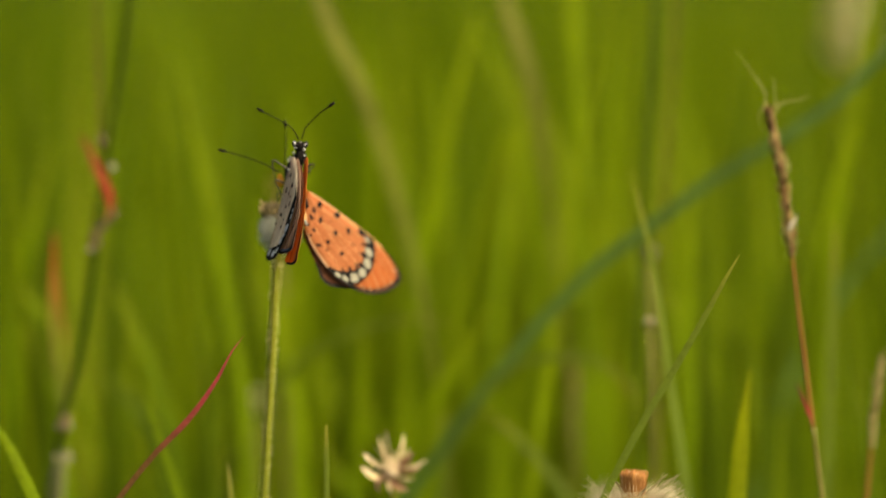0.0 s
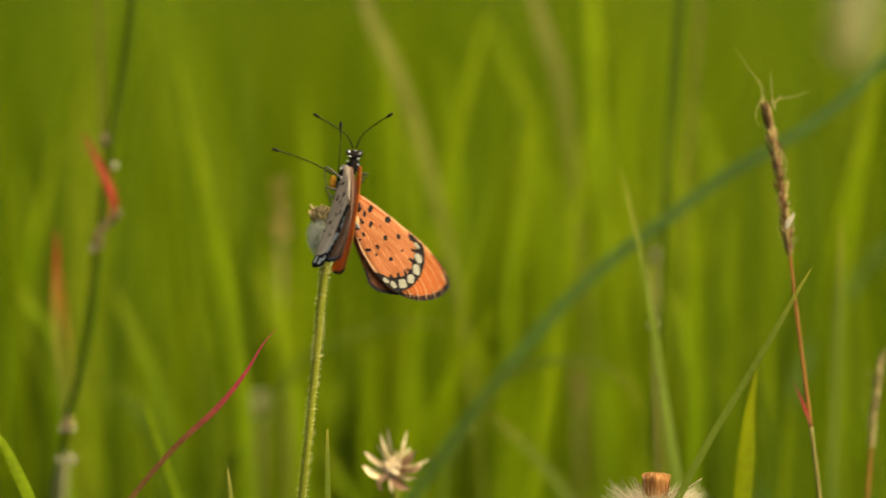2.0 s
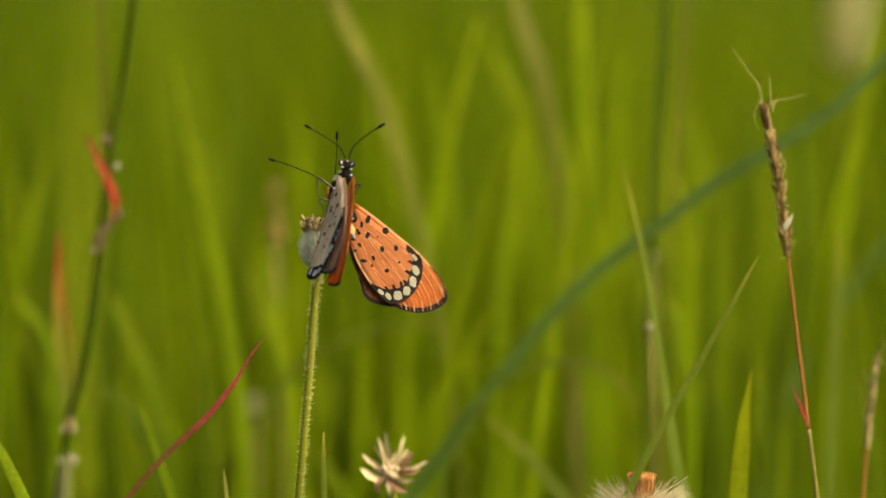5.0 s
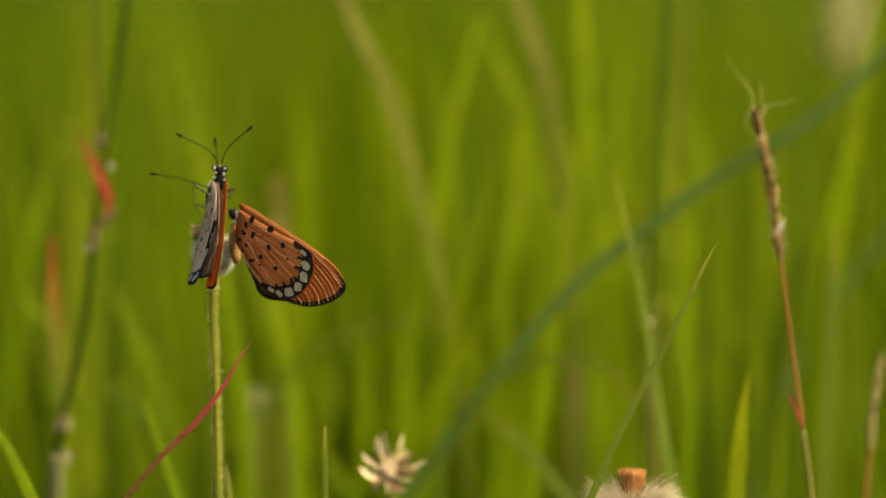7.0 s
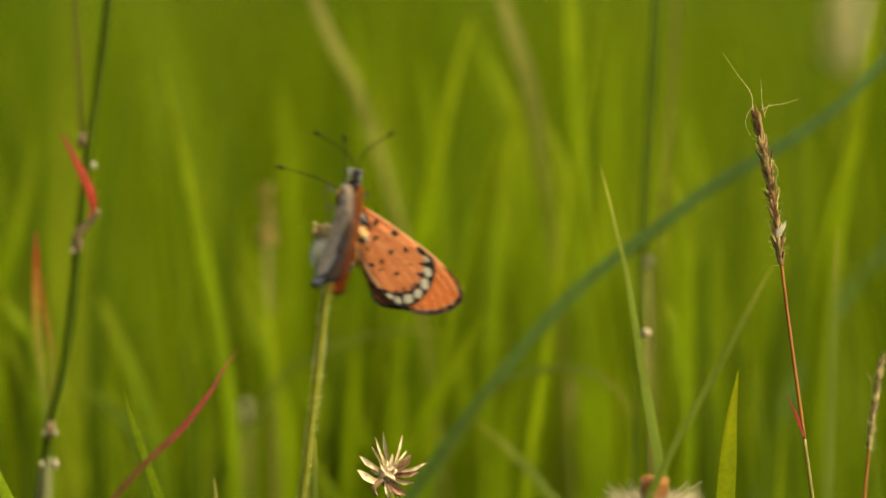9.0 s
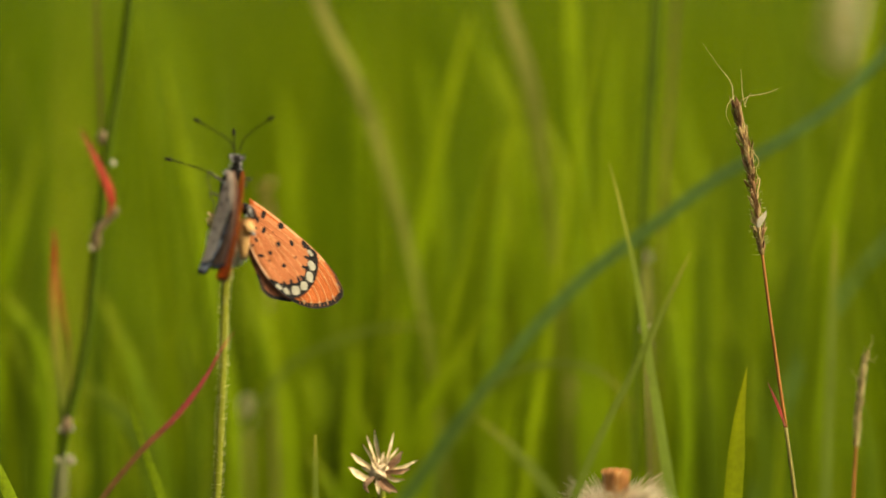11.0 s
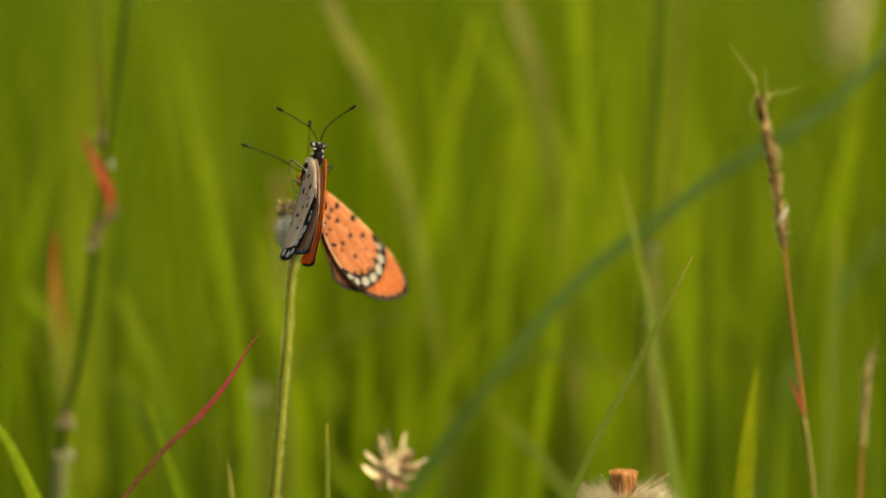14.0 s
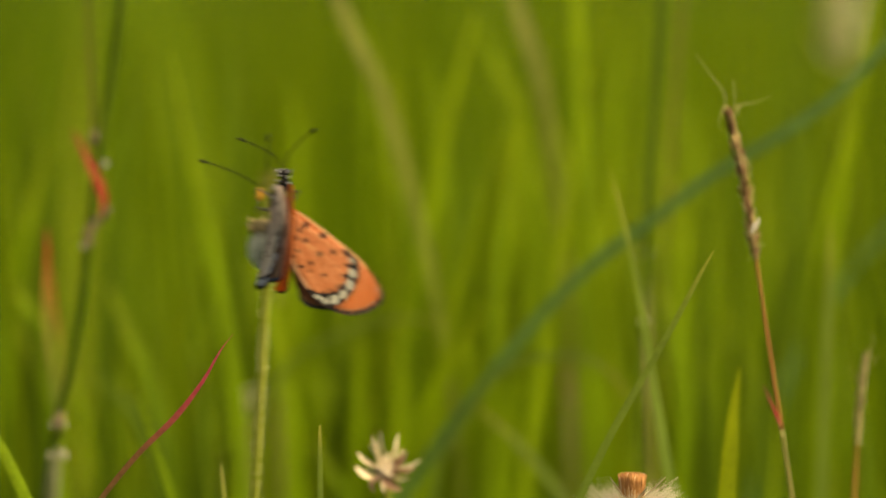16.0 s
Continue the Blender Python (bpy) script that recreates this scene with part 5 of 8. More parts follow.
for i in range(260):
    ang, rad = 2.399 * i, 0.0027 * math.sqrt((i + 0.5) / 260) * rnd.uniform(0.93, 1.03)
    top = 0.0016 - 0.0004 * (rad / 0.0027) ** 2 + rnd.uniform(-0.0004, 0.0004)
    x_, y_ = rad * math.cos(ang), rad * math.sin(ang)
    bm = bmesh.new()
    tube(bm, [(x_ * 0.75, y_ * 0.75, -0.006), (x_ * 0.9, y_ * 0.9, -0.002), (x_ * 1.04 + rnd.uniform(-0.00018, 0.00018), y_ * 1.04 + rnd.uniform(-0.00018, 0.00018), top)], [0.00015, 0.00014, rnd.uniform(0.00006, 0.00014)], 5, 5)
    part("floret", bm, m_bract if i % 23 == 4 else m_disc, seed_head)
bm = bmesh.new()
for i in range(1000):
    ang = rnd.uniform(0, 6.283)
    tilt = rnd.uniform(0.3, 1.45)
    o = Vector((math.sin(tilt) * math.cos(ang), math.sin(tilt) * math.sin(ang), math.cos(tilt)))
    b = Vector((0.003 * math.cos(ang), 0.003 * math.sin(ang), rnd.uniform(-0.0085, -0.006)))
    ln = rnd.uniform(0.0035, 0.0065) + 0.003 * (tilt > 0.7)
    tube(bm, [b, b + o * ln * 0.6 + Vector((0, 0, 0.0003)), b + o * ln], [0.00005, 0.00004, 0.000015], 2, 3)
for i in range(420):
    ang, tilt = rnd.uniform(0, 6.283), rnd.uniform(-0.05, 0.5)
    o = Vector((math.sin(tilt) * math.cos(ang), math.sin(tilt) * math.sin(ang), math.cos(tilt)))
    k = rnd.uniform(0.0026, 0.0034)
    b = Vector((k * math.cos(ang), k * math.sin(ang), -0.0062))
    ln = rnd.uniform(0.002, 0.0042)
    tube(bm, [b, b + o * ln * 0.6, b + o * ln], [0.00004, 0.00003, 0.000015], 2, 3)
tagged(part("bristles", bm, m_pappus, seed_head, "whitish seed hairs"), kind="stuff")
for o, ln in (((0.35, -0.9, 0.6), 0.0065), ((0.75, -0.4, 0.75), 0.008), ((-0.6, -0.5, 0.9), 0.007), ((0.95, 0.1, 0.6), 0.009)):
    o = Vector(o).normalized()
    bm = bmesh.new()
    b = Vector((o.x * 0.002, o.y * 0.002, -0.004))
    ribbon(bm, [b, b + o * ln * 0.5, b + o * ln], [0.0006, 0.0008, 0.0001], (o.x, o.y, -0.4), 0.25, 7)
    part("scale", bm, m_bract, seed_head)

# ---- the hairy stem and bud on which the butterflies sit ----
TOP = (-0.0201, 0.8276, 0.3121)
plant = thing("bud_plant", "hairy green flower stalk bearing a closed downy bud", "wild flower", at=(TOP[0] - 0.027, TOP[1], 0.0))
bm = bmesh.new()
tube(bm, [(0.004, 0, -0.01), (0.003, 0, 0.05), (0.001, 0, 0.1), (0, 0, 0.135)], [0.0014, 0.0012, 0.0012, 0.0011], 14, 8)
part("root_stalk", bm, m_stem, plant)
stem = new("upper_stalk")
stem.parent = plant
stem.empty_display_size = 0.01
c = [(-0.0262, 0, -0.184), (-0.0225, 0, -0.15), (-0.0148, 0, -0.095), (-0.0064, 0, -0.0444), (-0.0025, 0, -0.018), (0, 0, 0), (0.0008, 0, 0.004)]
bm = bmesh.new()
tube(bm, c, [0.00095, 0.0009, 0.00085, 0.0008, 0.00075, 0.0008, 0.0012], 40, 10)
part("stalk", bm, m_stem, stem)
bm = bmesh.new()
cs = spline(c, 200)
for i in range(1900):
    q = cs[rnd.randrange(60, 198)]
    ang = rnd.uniform(0, 6.283)
    o = Vector((math.cos(ang), math.sin(ang), rnd.uniform(-0.3, 0.3))).normalized()
    a_ = q + o * 0.0007
    tube(bm, [a_, a_ + o * rnd.uniform(0.0003, 0.00095)], [0.00003, 0.000015], 1, 3)
tagged(part("stalk_hairs", bm, m_hair, stem, "short pale hairs"), kind="stuff")
bud = new("bud_head")
bud.parent = plant
bud.empty_display_size = 0.01
bm = bmesh.new()
egg(bm, (1.3 * MM, 1.2 * MM, 6.3 * MM), (3.0 * MM, 3.0 * MM, 3.6 * MM), (0, 8, 0), 20, 14, pinch=0.08, rough=0.02)
part("bud", bm, m_bud, bud, "grey-green downy bud")
for i in range(13):
    ang = 6.283 * i / 13
    m4 = pose(1.3 * MM, 1.2 * MM, 6.3 * MM, 0, 8, 0)
    q = [m4 @ Vector((math.cos(ang) * r_ * MM, math.sin(ang) * r_ * MM, z_ * MM)) for r_, z_ in ((1.2, -3.4), (3.3, -1.1), (3.1, 1.7), (2.2, 3.5))]
    bm = bmesh.new()
    ribbon(bm, q, [0.0012, 0.0026, 0.0024, 0.0004], (math.cos(ang), math.sin(ang), 0), 0.03, 10)
    part("bract", bm, m_bud, bud)
bm = bmesh.new()
m4 = pose(1.3 * MM, 1.2 * MM, 6.3 * MM, 0, 8, 0)
for i in range(5000):
    th, ang = math.acos(rnd.uniform(-0.95, 0.75)), rnd.uniform(0, 6.283)
    o = Vector((math.sin(th) * math.cos(ang), math.sin(th) * math.sin(ang), math.cos(th)))
    a_ = m4 @ Vector((o.x * 3.15 * MM, o.y * 3.15 * MM, o.z * 3.6 * MM))
    tube(bm, [a_, a_ + (o + Vector((0, 0, 0.5))) * rnd.uniform(0.0006, 0.0018)], [0.00004, 0.000012], 1, 3)
tagged(part("down", bm, m_down, bud, "whitish down"), kind="stuff")
for i in range(130):
    ang, rr = 2.4 * i, 0.25 + 0.0145 * i
    high = rnd.uniform(0.6, 2.6) + 2.0 * max(0.0, math.sin(ang * 1.5 + 0.6)) * rnd.uniform(0.3, 1.0)
    a_ = Vector(((0.9 + rr * math.cos(ang)) * MM, (1.2 + rr * math.sin(ang)) * MM, 9.6 * MM))
    b_ = a_ + Vector(((rr * math.cos(ang) * 0.35 - 0.35 + rnd.uniform(-0.8, 0.8)) * MM, (rr * math.sin(ang) * 0.5 + rnd.uniform(-0.5, 0.5)) * MM, high * MM))
    bm = bmesh.new()
    ribbon(bm, [a_, a_.lerp(b_, 0.5) + Vector((rnd.uniform(-0.8, 0.8), rnd.uniform(-0.7, 0.7), 0.3)) * MM, b_], [0.0004, 0.0007, rnd.uniform(0.0004, 0.0011)], (math.cos(ang), math.sin(ang) - 0.5, 0.2), 0.5, 6, rnd.uniform(-140, 140))
    part("floret", bm, m_floret if high > 1.3 else m_bractdark, bud)
bm = bmesh.new()
egg(bm, (0.6 * MM, 1.0 * MM, 11.3 * MM), (1.75 * MM, 1.7 * MM, 1.5 * MM), (0, -12, 0), 18, 12, rough=0.3)
part("floret_mass", bm, m_floret, bud, "crumpled withered florets")
bm = bmesh.new()
egg(bm, (1.05 * MM, 1.1 * MM, 9.55 * MM), (2.15 * MM, 2.1 * MM, 0.85 * MM), (0, 4, 0), 24, 10, rough=0.2)
part("collar", bm, m_bractdark, bud, "grey-brown withered bract tips")


# ---- two butterflies: sizes in mm from the foot of the bud; right, up ----
def membrane(bm, outline, lay, depth, mi=0, thick=0.1, n=44, rings=5, flip=False):
    """A thin wing: a closed smooth outline filled in rings round its middle, with a front, a back and an edge."""
    p = [Vector((x, 0, z)) for x, z in outline]
    k = len(p)
    edge = []
    for i in range(n):
        s = i / n * k
        j, u = int(s), s - int(s)
        a_, b_, c_, d_ = (p[(j + o) % k] for o in (-1, 0, 1, 2))
        edge.append(0.5 * (2 * b_ + (c_ - a_) * u + (2 * a_ - 5 * b_ + 4 * c_ - d_) * u * u + (3 * b_ - a_ - 3 * c_ + d_) * u ** 3))
    mid = sum(edge, Vector()) / n
    sides = []
    for d in (depth, depth + thick):
        layer = [[bm.verts.new(lay(*((mid + (q - mid) * (1 - r / rings)).xz), d)) for q in edge] for r in range(rings)]
        top = bm.verts.new(lay(mid.x, mid.z, d))
        for r in range(rings - 1):
            for i in range(n):
                j = (i + 1) % n
                bm.faces.new((layer[r][i], layer[r][j], layer[r + 1][j], layer[r + 1][i])).material_index = mi
        for i in range(n):
            bm.faces.new((layer[-1][i], layer[-1][(i + 1) % n], top)).material_index = mi
        sides.append(layer[0])
    for i in range(n):
        j = (i + 1) % n
        bm.faces.new((sides[0][i], sides[1][i], sides[1][j], sides[0][j])).material_index = mi
    for f in bm.faces:
        f.smooth = True


def strip(bm, outer, inner, lay, depth, mi=0, n=40):
    """A band of scales between two smooth lines on a wing."""
    a_ = spline([(x, 0, z) for x, z in outer], n)
    b_ = spline([(x, 0, z) for x, z in inner], n)
    va = [bm.verts.new(lay(q.x, q.z, depth)) for q in a_]
    vb = [bm.verts.new(lay(q.x, q.z, depth)) for q in b_]
    for i in range(n):
        bm.faces.new((va[i], va[i + 1], vb[i + 1], vb[i])).material_index = mi


def spot(bm, x, z, rx, rz, turn, lay, depth, mi=0, n=14, square=1.0):
    c_, s_ = math.cos(radians(turn)), math.sin(radians(turn))
    ring = []
    for i in range(n):
        t = 6.2832 * i / n
        k = 1 + rnd.uniform(-0.13, 0.13)
        u, v = (r_ * k * math.copysign(abs(f_) ** square, f_) for r_, f_ in ((rx, math.cos(t)), (rz, math.sin(t))))
        ring.append(bm.verts.new(lay(x + u * c_ - v * s_, z + u * s_ + v * c_, depth)))
    bm.faces.new(ring).material_index = mi


def vein(bm, pts, lay, depth, r=0.05, mi=0):
    tube(bm, [lay(x, z, depth) for x, z in pts], [r * MM, r * 0.7 * MM], 10, 4, mi)


def mark(name, material, wing, shape, *args):
    # one mark on a wing: a band, a spot, a patch or a vein
    bm = bmesh.new()
    shape(bm, *args)
    part(name, bm, material, wing)


def antenna(owner, pts, name="antenna"):
    bm = bmesh.new()
    p = [Vector(q) * MM for q in pts]
    tube(bm, p, [0.00014, 0.00012, 0.00011, 0.00012], 18, 6)
    d = (p[-1] - p[-2]).normalized()
    tube(bm, [p[-1] - d * 0.0014, p[-1] - d * 0.0007, p[-1] + d * 0.0003], [0.00012, 0.00033, 0.00024], 8, 7)
    part(name, bm, m_black, owner, "black clubbed antenna")


def leg(owner, pts):
    bm = bmesh.new()
    tube(bm, [Vector(q) * MM for q in pts], [0.00028, 0.0002, 0.00014, 0.00008], 14, 6)
    part("leg", bm, m_leg, owner)


def lay_side(x, z, d):
    """The wings of the butterfly seen from its side: an upright, slightly cupped plane."""
    cup = 0.5 * math.sin(max(0.0, min(1.0, (x - 4) / 19)) * 3.14)
    return Vector((x, 0.8 + 0.18 * (x - 5) - cup + d, z)) * MM


def lay_back(x, z, d):
    """The folded wings of the butterfly that turns its back."""
    y = 1.5 - 1.15 * (x - (-1.7 + 0.262 * z)) - 0.06 * (20.5 - z)
    return Vector((x + 0.75 * d, y + 0.66 * d, z)) * MM


def lay_open(x, z, d):
    """The far forewing of the same butterfly, held a little open behind the others."""
    return lay_back(x, z, d) + Vector((0, 1.8, 0)) * MM


side_butterfly = thing("butterfly", "orange butterfly with black-spotted wings, seen side on", "butterfly", "butterflies on the bud")
FORE = [(5.69, 15.2), (6.36, 15.4), (8.64, 13.53), (11.43, 11.11), (14.21, 8.57), (16.99, 6.06), (19.06, 3.97), (21.09, 1.53), (22.41, -0.36), (23.21, -2.19), (23.58, -3.81), (23.19, -4.92), (21.82, -5.99), (20.22, -6.64), (17.9, -6.97), (15.62, -6.85), (13.41, -6.13), (11.24, -4.99), (9.48, -3.64), (7.89, -0.58), (6.5, 4.18), (5.47, 8.9)]
HIND = [(5.58, 14.18), (6.41, 14.09), (8.51, 12.28), (11.31, 9.94), (14.12, 7.73), (16.08, 6.47), (17.69, 4.74), (18.65, 2.98), (18.46, 1.27), (17.54, -1.0), (16.13, -2.76), (14.48, -3.95), (12.62, -4.61), (10.97, -4.69), (9.76, -3.86), (8.45, -2.48), (7.26, -0.81), (5.88, 2.03), (4.67, 4.96), (3.69, 7.95), (4.01, 10.21)]
bm = bmesh.new()
membrane(bm, FORE, lay_side, 0.0, 0, 0.12, 60)
wing = part("forewing", bm, m_orange, side_butterfly, "orange forewing with black margin")
mark("border", m_black, wing, strip, [(20.58, 2.17), (22.42, -0.29), (23.29, -2.2), (23.69, -3.83), (23.3, -5.01), (21.88, -6.11), (20.21, -6.75), (17.88, -7.09), (15.61, -6.96), (13.4, -6.24), (11.04, -5.04)], [(20.38, 2.0), (22.0, -0.5), (22.6, -2.3), (22.72, -3.7), (22.35, -4.3), (21.25, -5.15), (19.86, -5.7), (17.82, -6.02), (15.87, -5.95), (13.85, -5.38), (11.5, -4.55)], lay_side, -0.07)
for x_, z_, a_, b_, t_ in [(23.06, -3.6, 0.11, 0.61, 38), (22.06, -5.17, 0.15, 0.76, 30), (20.51, -6.06, 0.15, 0.76, 16), (18.8, -6.39, 0.15, 0.68, 4), (16.77, -6.45, 0.15, 0.61, -4), (15.01, -6.16, 0.15, 0.53, -10), (22.97, -2.36, 0.11, 0.61, 40), (13.61, -5.69, 0.15, 0.46, -20)]:
    mark("spot", m_black, wing, spot, x_, z_, a_, b_, t_, lay_side, -0.08, 0, 8)
mark("border", m_streak, wing, strip, [(6.71, 15.13), (8.65, 13.61), (11.44, 11.19), (14.22, 8.64), (17.0, 6.13), (19.06, 4.04), (20.92, 1.74)], [(6.67, 14.67), (8.6, 13.12), (11.38, 10.66), (14.16, 8.11), (16.8, 5.69), (18.79, 3.65), (20.63, 1.55)], lay_side, -0.06)
for x_, z_, a_, b_, t_ in [(22.99, -4.28, 0.2, 0.826, 38), (22.83, -2.92, 0.2, 0.943, 36), (21.41, -5.48, 0.242, 0.943, 26), (19.75, -6.04, 0.242, 0.826, 12), (17.82, -6.27, 0.284, 0.667, 0), (15.92, -6.19, 0.284, 0.609, -4), (14.32, -5.81, 0.284, 0.551, -12)]:
    mark("spot", m_cream, wing, spot, x_, z_, a_, b_, t_, lay_side, -0.065, 0)
for q in [[(18.63, 3.55), (21.28, -0.23), (23.35, -3.79)], [(18.85, 1.99), (20.93, -1.72), (22.08, -5.64)], [(18.27, 0.14), (19.83, -3.13), (20.55, -6.45)], [(17.39, -1.68), (18.56, -4.32), (18.75, -6.84)], [(16.09, -3.14), (16.73, -5.06), (16.68, -6.9)], [(14.61, -4.19), (15.01, -5.43), (14.96, -6.62)], [(18.71, 4.31), (21.38, 0.72), (23.38, -2.79)], [(12.78, -4.82), (13.28, -5.5), (13.49, -6.06)]]:
    mark("vein", m_rib, wing, vein, q, lay_side, -0.05, 0.06)
for q in [[(18.93, 2.75), (21.22, -0.8), (22.84, -4.27)], [(18.67, 1.05), (20.47, -2.44), (21.38, -5.82)], [(17.94, -0.78), (19.22, -3.82), (19.69, -6.57)], [(16.85, -2.46), (17.74, -4.87), (17.76, -6.8)], [(15.42, -3.75), (15.96, -5.43), (15.86, -6.73)], [(13.76, -4.63), (14.23, -5.61), (14.23, -6.3)]]:
    mark("vein", m_streak, wing, vein, q, lay_side, -0.03, 0.125)
bm = bmesh.new()
membrane(bm, HIND, lay_side, -0.6, 0, 0.1, 60)
wing = part("hindwing", bm, m_hindorange, side_butterfly, "pale orange hindwing with black border and cream spots")
mark("border", m_black, wing, strip, [(15.57, 6.99), (17.12, 5.46), (18.66, 3.09), (18.54, 1.26), (17.6, -1.09), (16.19, -2.88), (14.54, -4.07), (12.6, -4.73), (10.88, -4.8), (9.67, -3.93), (8.37, -2.55), (7.17, -0.88)], [(15.76, 6.66), (16.34, 4.98), (16.7, 3.32), (16.19, 2.12), (15.59, 0.76), (14.99, -0.55), (14.15, -1.29), (13.19, -1.76), (11.88, -1.88), (10.65, -1.96), (9.39, -1.59), (7.44, -0.53)], lay_side, -0.68)
for x_, z_, a_, b_, t_ in [(17.07, 3.97, 0.378, 0.801, 32), (16.99, 1.41, 0.684, 1.038, 22), (16.15, -0.8, 0.783, 1.135, -6), (14.59, -2.54, 0.756, 0.968, -18), (12.6, -3.34, 0.927, 0.906, 0), (10.54, -3.3, 0.477, 0.801, 30), (9.08, -2.36, 0.756, 0.431, -38)]:
    mark("spot", m_cream, wing, spot, x_, z_, a_, b_, t_, lay_side, -0.73, 0, 16, 0.8)
for x_, z_, a_, b_, t_ in [(15.89, 5.72, 0.405, 0.874, 20), (16.36, 2.98, 0.365, 0.966, 60), (15.47, 1.09, 0.365, 0.966, 62), (14.64, -1.04, 0.365, 0.966, 40), (13.55, -1.22, 0.311, 0.782, -6), (11.96, -1.81, 0.365, 0.782, 12), (10.44, -1.79, 0.311, 0.701, 40), (8.57, -1.42, 0.311, 0.782, 60)]:
    mark("spot", m_black, wing, spot, x_, z_, a_, b_, t_, lay_side, -0.7, 0, 8)
for x_, z_, a_, b_, t_ in [(17.68, 2.51, 0.23, 0.61, 70), (16.83, 0.23, 0.23, 0.76, 70), (15.54, -1.84, 0.23, 0.76, 38), (13.6, -3.23, 0.19, 0.91, 10), (11.47, -3.52, 0.19, 0.91, -14), (9.88, -2.72, 0.19, 0.68, -30), (18.0, 4.09, 0.3, 0.99, 42)]:
    mark("spot", m_black, wing, spot, x_, z_, a_, b_, t_, lay_side, -0.76, 0, 8)
for x_, z_, a_, b_, t_ in [(8.04, 12.18, 0.49, 0.87, -32), (11.47, 9.69, 0.72, 0.72, 0), (13.3, 6.14, 0.42, 0.65, 6), (10.32, 6.1, 0.46, 0.61, 6), (8.32, 4.44, 0.38, 0.53, 16), (10.82, 1.78, 0.49, 0.42, 0), (6.18, 4.07, 0.76, 0.34, -4), (13.64, 3.26, 0.27, 0.27, 0), (7.81, 2.96, 0.23, 0.34, 0), (7.63, 9.08, 0.42, 0.72, -30), (6.61, 11.27, 0.34, 0.68, -8), (5.72, 7.26, 0.34, 0.46, 22), (4.52, 8.55, 0.68, 0.38, -6), (4.73, 6.22, 0.34, 0.27, 0), (5.86, 9.63, 0.46, 0.34, -40), (5.61, 10.19, 0.3, 0.3, 0), (9.64, 8.59, 0.15, 0.19, 0)]:
    mark("spot", m_black, wing, spot, x_, z_, a_, b_, t_, lay_side, -0.7, 0, 16)
mark("patch", m_buff, wing, membrane, [(4.14, 7.13), (4.75, 4.95), (5.6, 2.94), (6.7, 0.71), (7.83, -1.15), (6.95, -0.47), (5.59, 2.17), (4.5, 4.79)], lay_side, -0.63, 0, 0.02, 30, 3)
for q in [[(6.63, 12.61), (10.81, 8.88), (15.49, 6.23)], [(6.53, 10.89), (11.72, 6.67), (16.48, 2.66)], [(6.37, 10.14), (10.85, 5.62), (15.52, 0.85)], [(6.12, 9.6), (10.27, 3.76), (14.71, -1.05)], [(5.91, 9.43), (9.09, 3.51), (13.36, -1.59)], [(5.7, 9.26), (7.73, 3.28), (11.58, -1.84)], [(5.29, 8.92), (6.5, 4.18), (9.68, -1.74)], [(6.28, 11.11), (9.62, 8.44), (12.61, 4.26)]]:
    mark("vein", m_rib, wing, vein, q, lay_side, -0.62, 0.045)
for q in [[(7.17, 9.79), (9.3, 5.41), (11.79, 0.13)], [(6.3, 7.66), (7.84, 2.5), (10.12, -1.21)], [(8.11, 8.61), (11.4, 3.63), (13.97, -0.89)], [(8.83, 8.14), (12.61, 4.26), (15.13, 0.7)], [(8.4, 11.26), (11.88, 8.18), (15.7, 4.67)], [(4.44, 6.33), (5.58, 2.75), (7.52, -0.54)]]:
    mark("vein", m_streak, wing, vein, q, lay_side, -0.6, 0.075)
bm = bmesh.new()
membrane(bm, [((x - 13) * 0.96 + 13, (z - 4) * 0.97 + 4) for x, z in FORE], lay_side, 0.9, 0, 0.12)
wing = part("forewing", bm, m_orange, side_butterfly)
bm = bmesh.new()
membrane(bm, [(3.62, 7.96), (3.94, 5.24), (4.59, 2.48), (5.33, -0.29), (5.65, -2.32), (7.14, -4.03), (9.36, -4.74), (11.59, -5.3), (12.81, -4.6), (10.71, -2.82), (8.27, -0.62), (6.04, 3.47), (4.85, 6.67)], lay_side, 0.45, 0, 0.1)
wing = part("hindwing", bm, m_shadebrown, side_butterfly, "brown shaded hindwing")
mark("border", m_black, wing, strip, [(4.98, 0.71), (5.36, -0.68), (5.63, -2.47), (7.13, -4.14), (9.34, -4.89), (11.58, -5.41)], [(5.37, 0.78), (5.84, -0.54), (6.21, -2.08), (7.51, -3.45), (9.57, -4.22), (11.64, -4.77)], lay_side, 0.4)
bm = bmesh.new()
egg(bm, (5.23 * MM, 1.9 * MM, 14.19 * MM), (1.1 * MM, 1.3 * MM, 2.0 * MM), (0, -40, 0), rough=0.08)
part("thorax", bm, m_black, side_butterfly)
bm = bmesh.new()
egg(bm, (5.02 * MM, 1.3 * MM, 11.06 * MM), (1.1 * MM, 1.2 * MM, 1.5 * MM), (0, -20, 0), 18, 14, rough=0.14)
egg(bm, (3.72 * MM, 2.4 * MM, 8.86 * MM), (1.2 * MM, 1.5 * MM, 4.0 * MM), (0, 8, 0), 18, 14, rough=0.06)
part("abdomen", bm, m_belly, side_butterfly, "ochre abdomen")
for cx, cz, r_ in [(5.66, 14.17, 0.34), (4.95, 13.25, 0.26), (5.94, 13.26, 0.2), (5.81, 9.94, 0.3), (5.59, 14.95, 0.2), (6.11, 9.48, 0.22)]:
    bm = bmesh.new()
    egg(bm, (cx * MM, 0.2 * MM, cz * MM), (r_ * MM, r_ * 0.6 * MM, r_ * 1.4 * MM), (0, 0, 0), 8, 6, rough=0.12)
    part("spot", bm, m_dot, side_butterfly)
bm = bmesh.new()
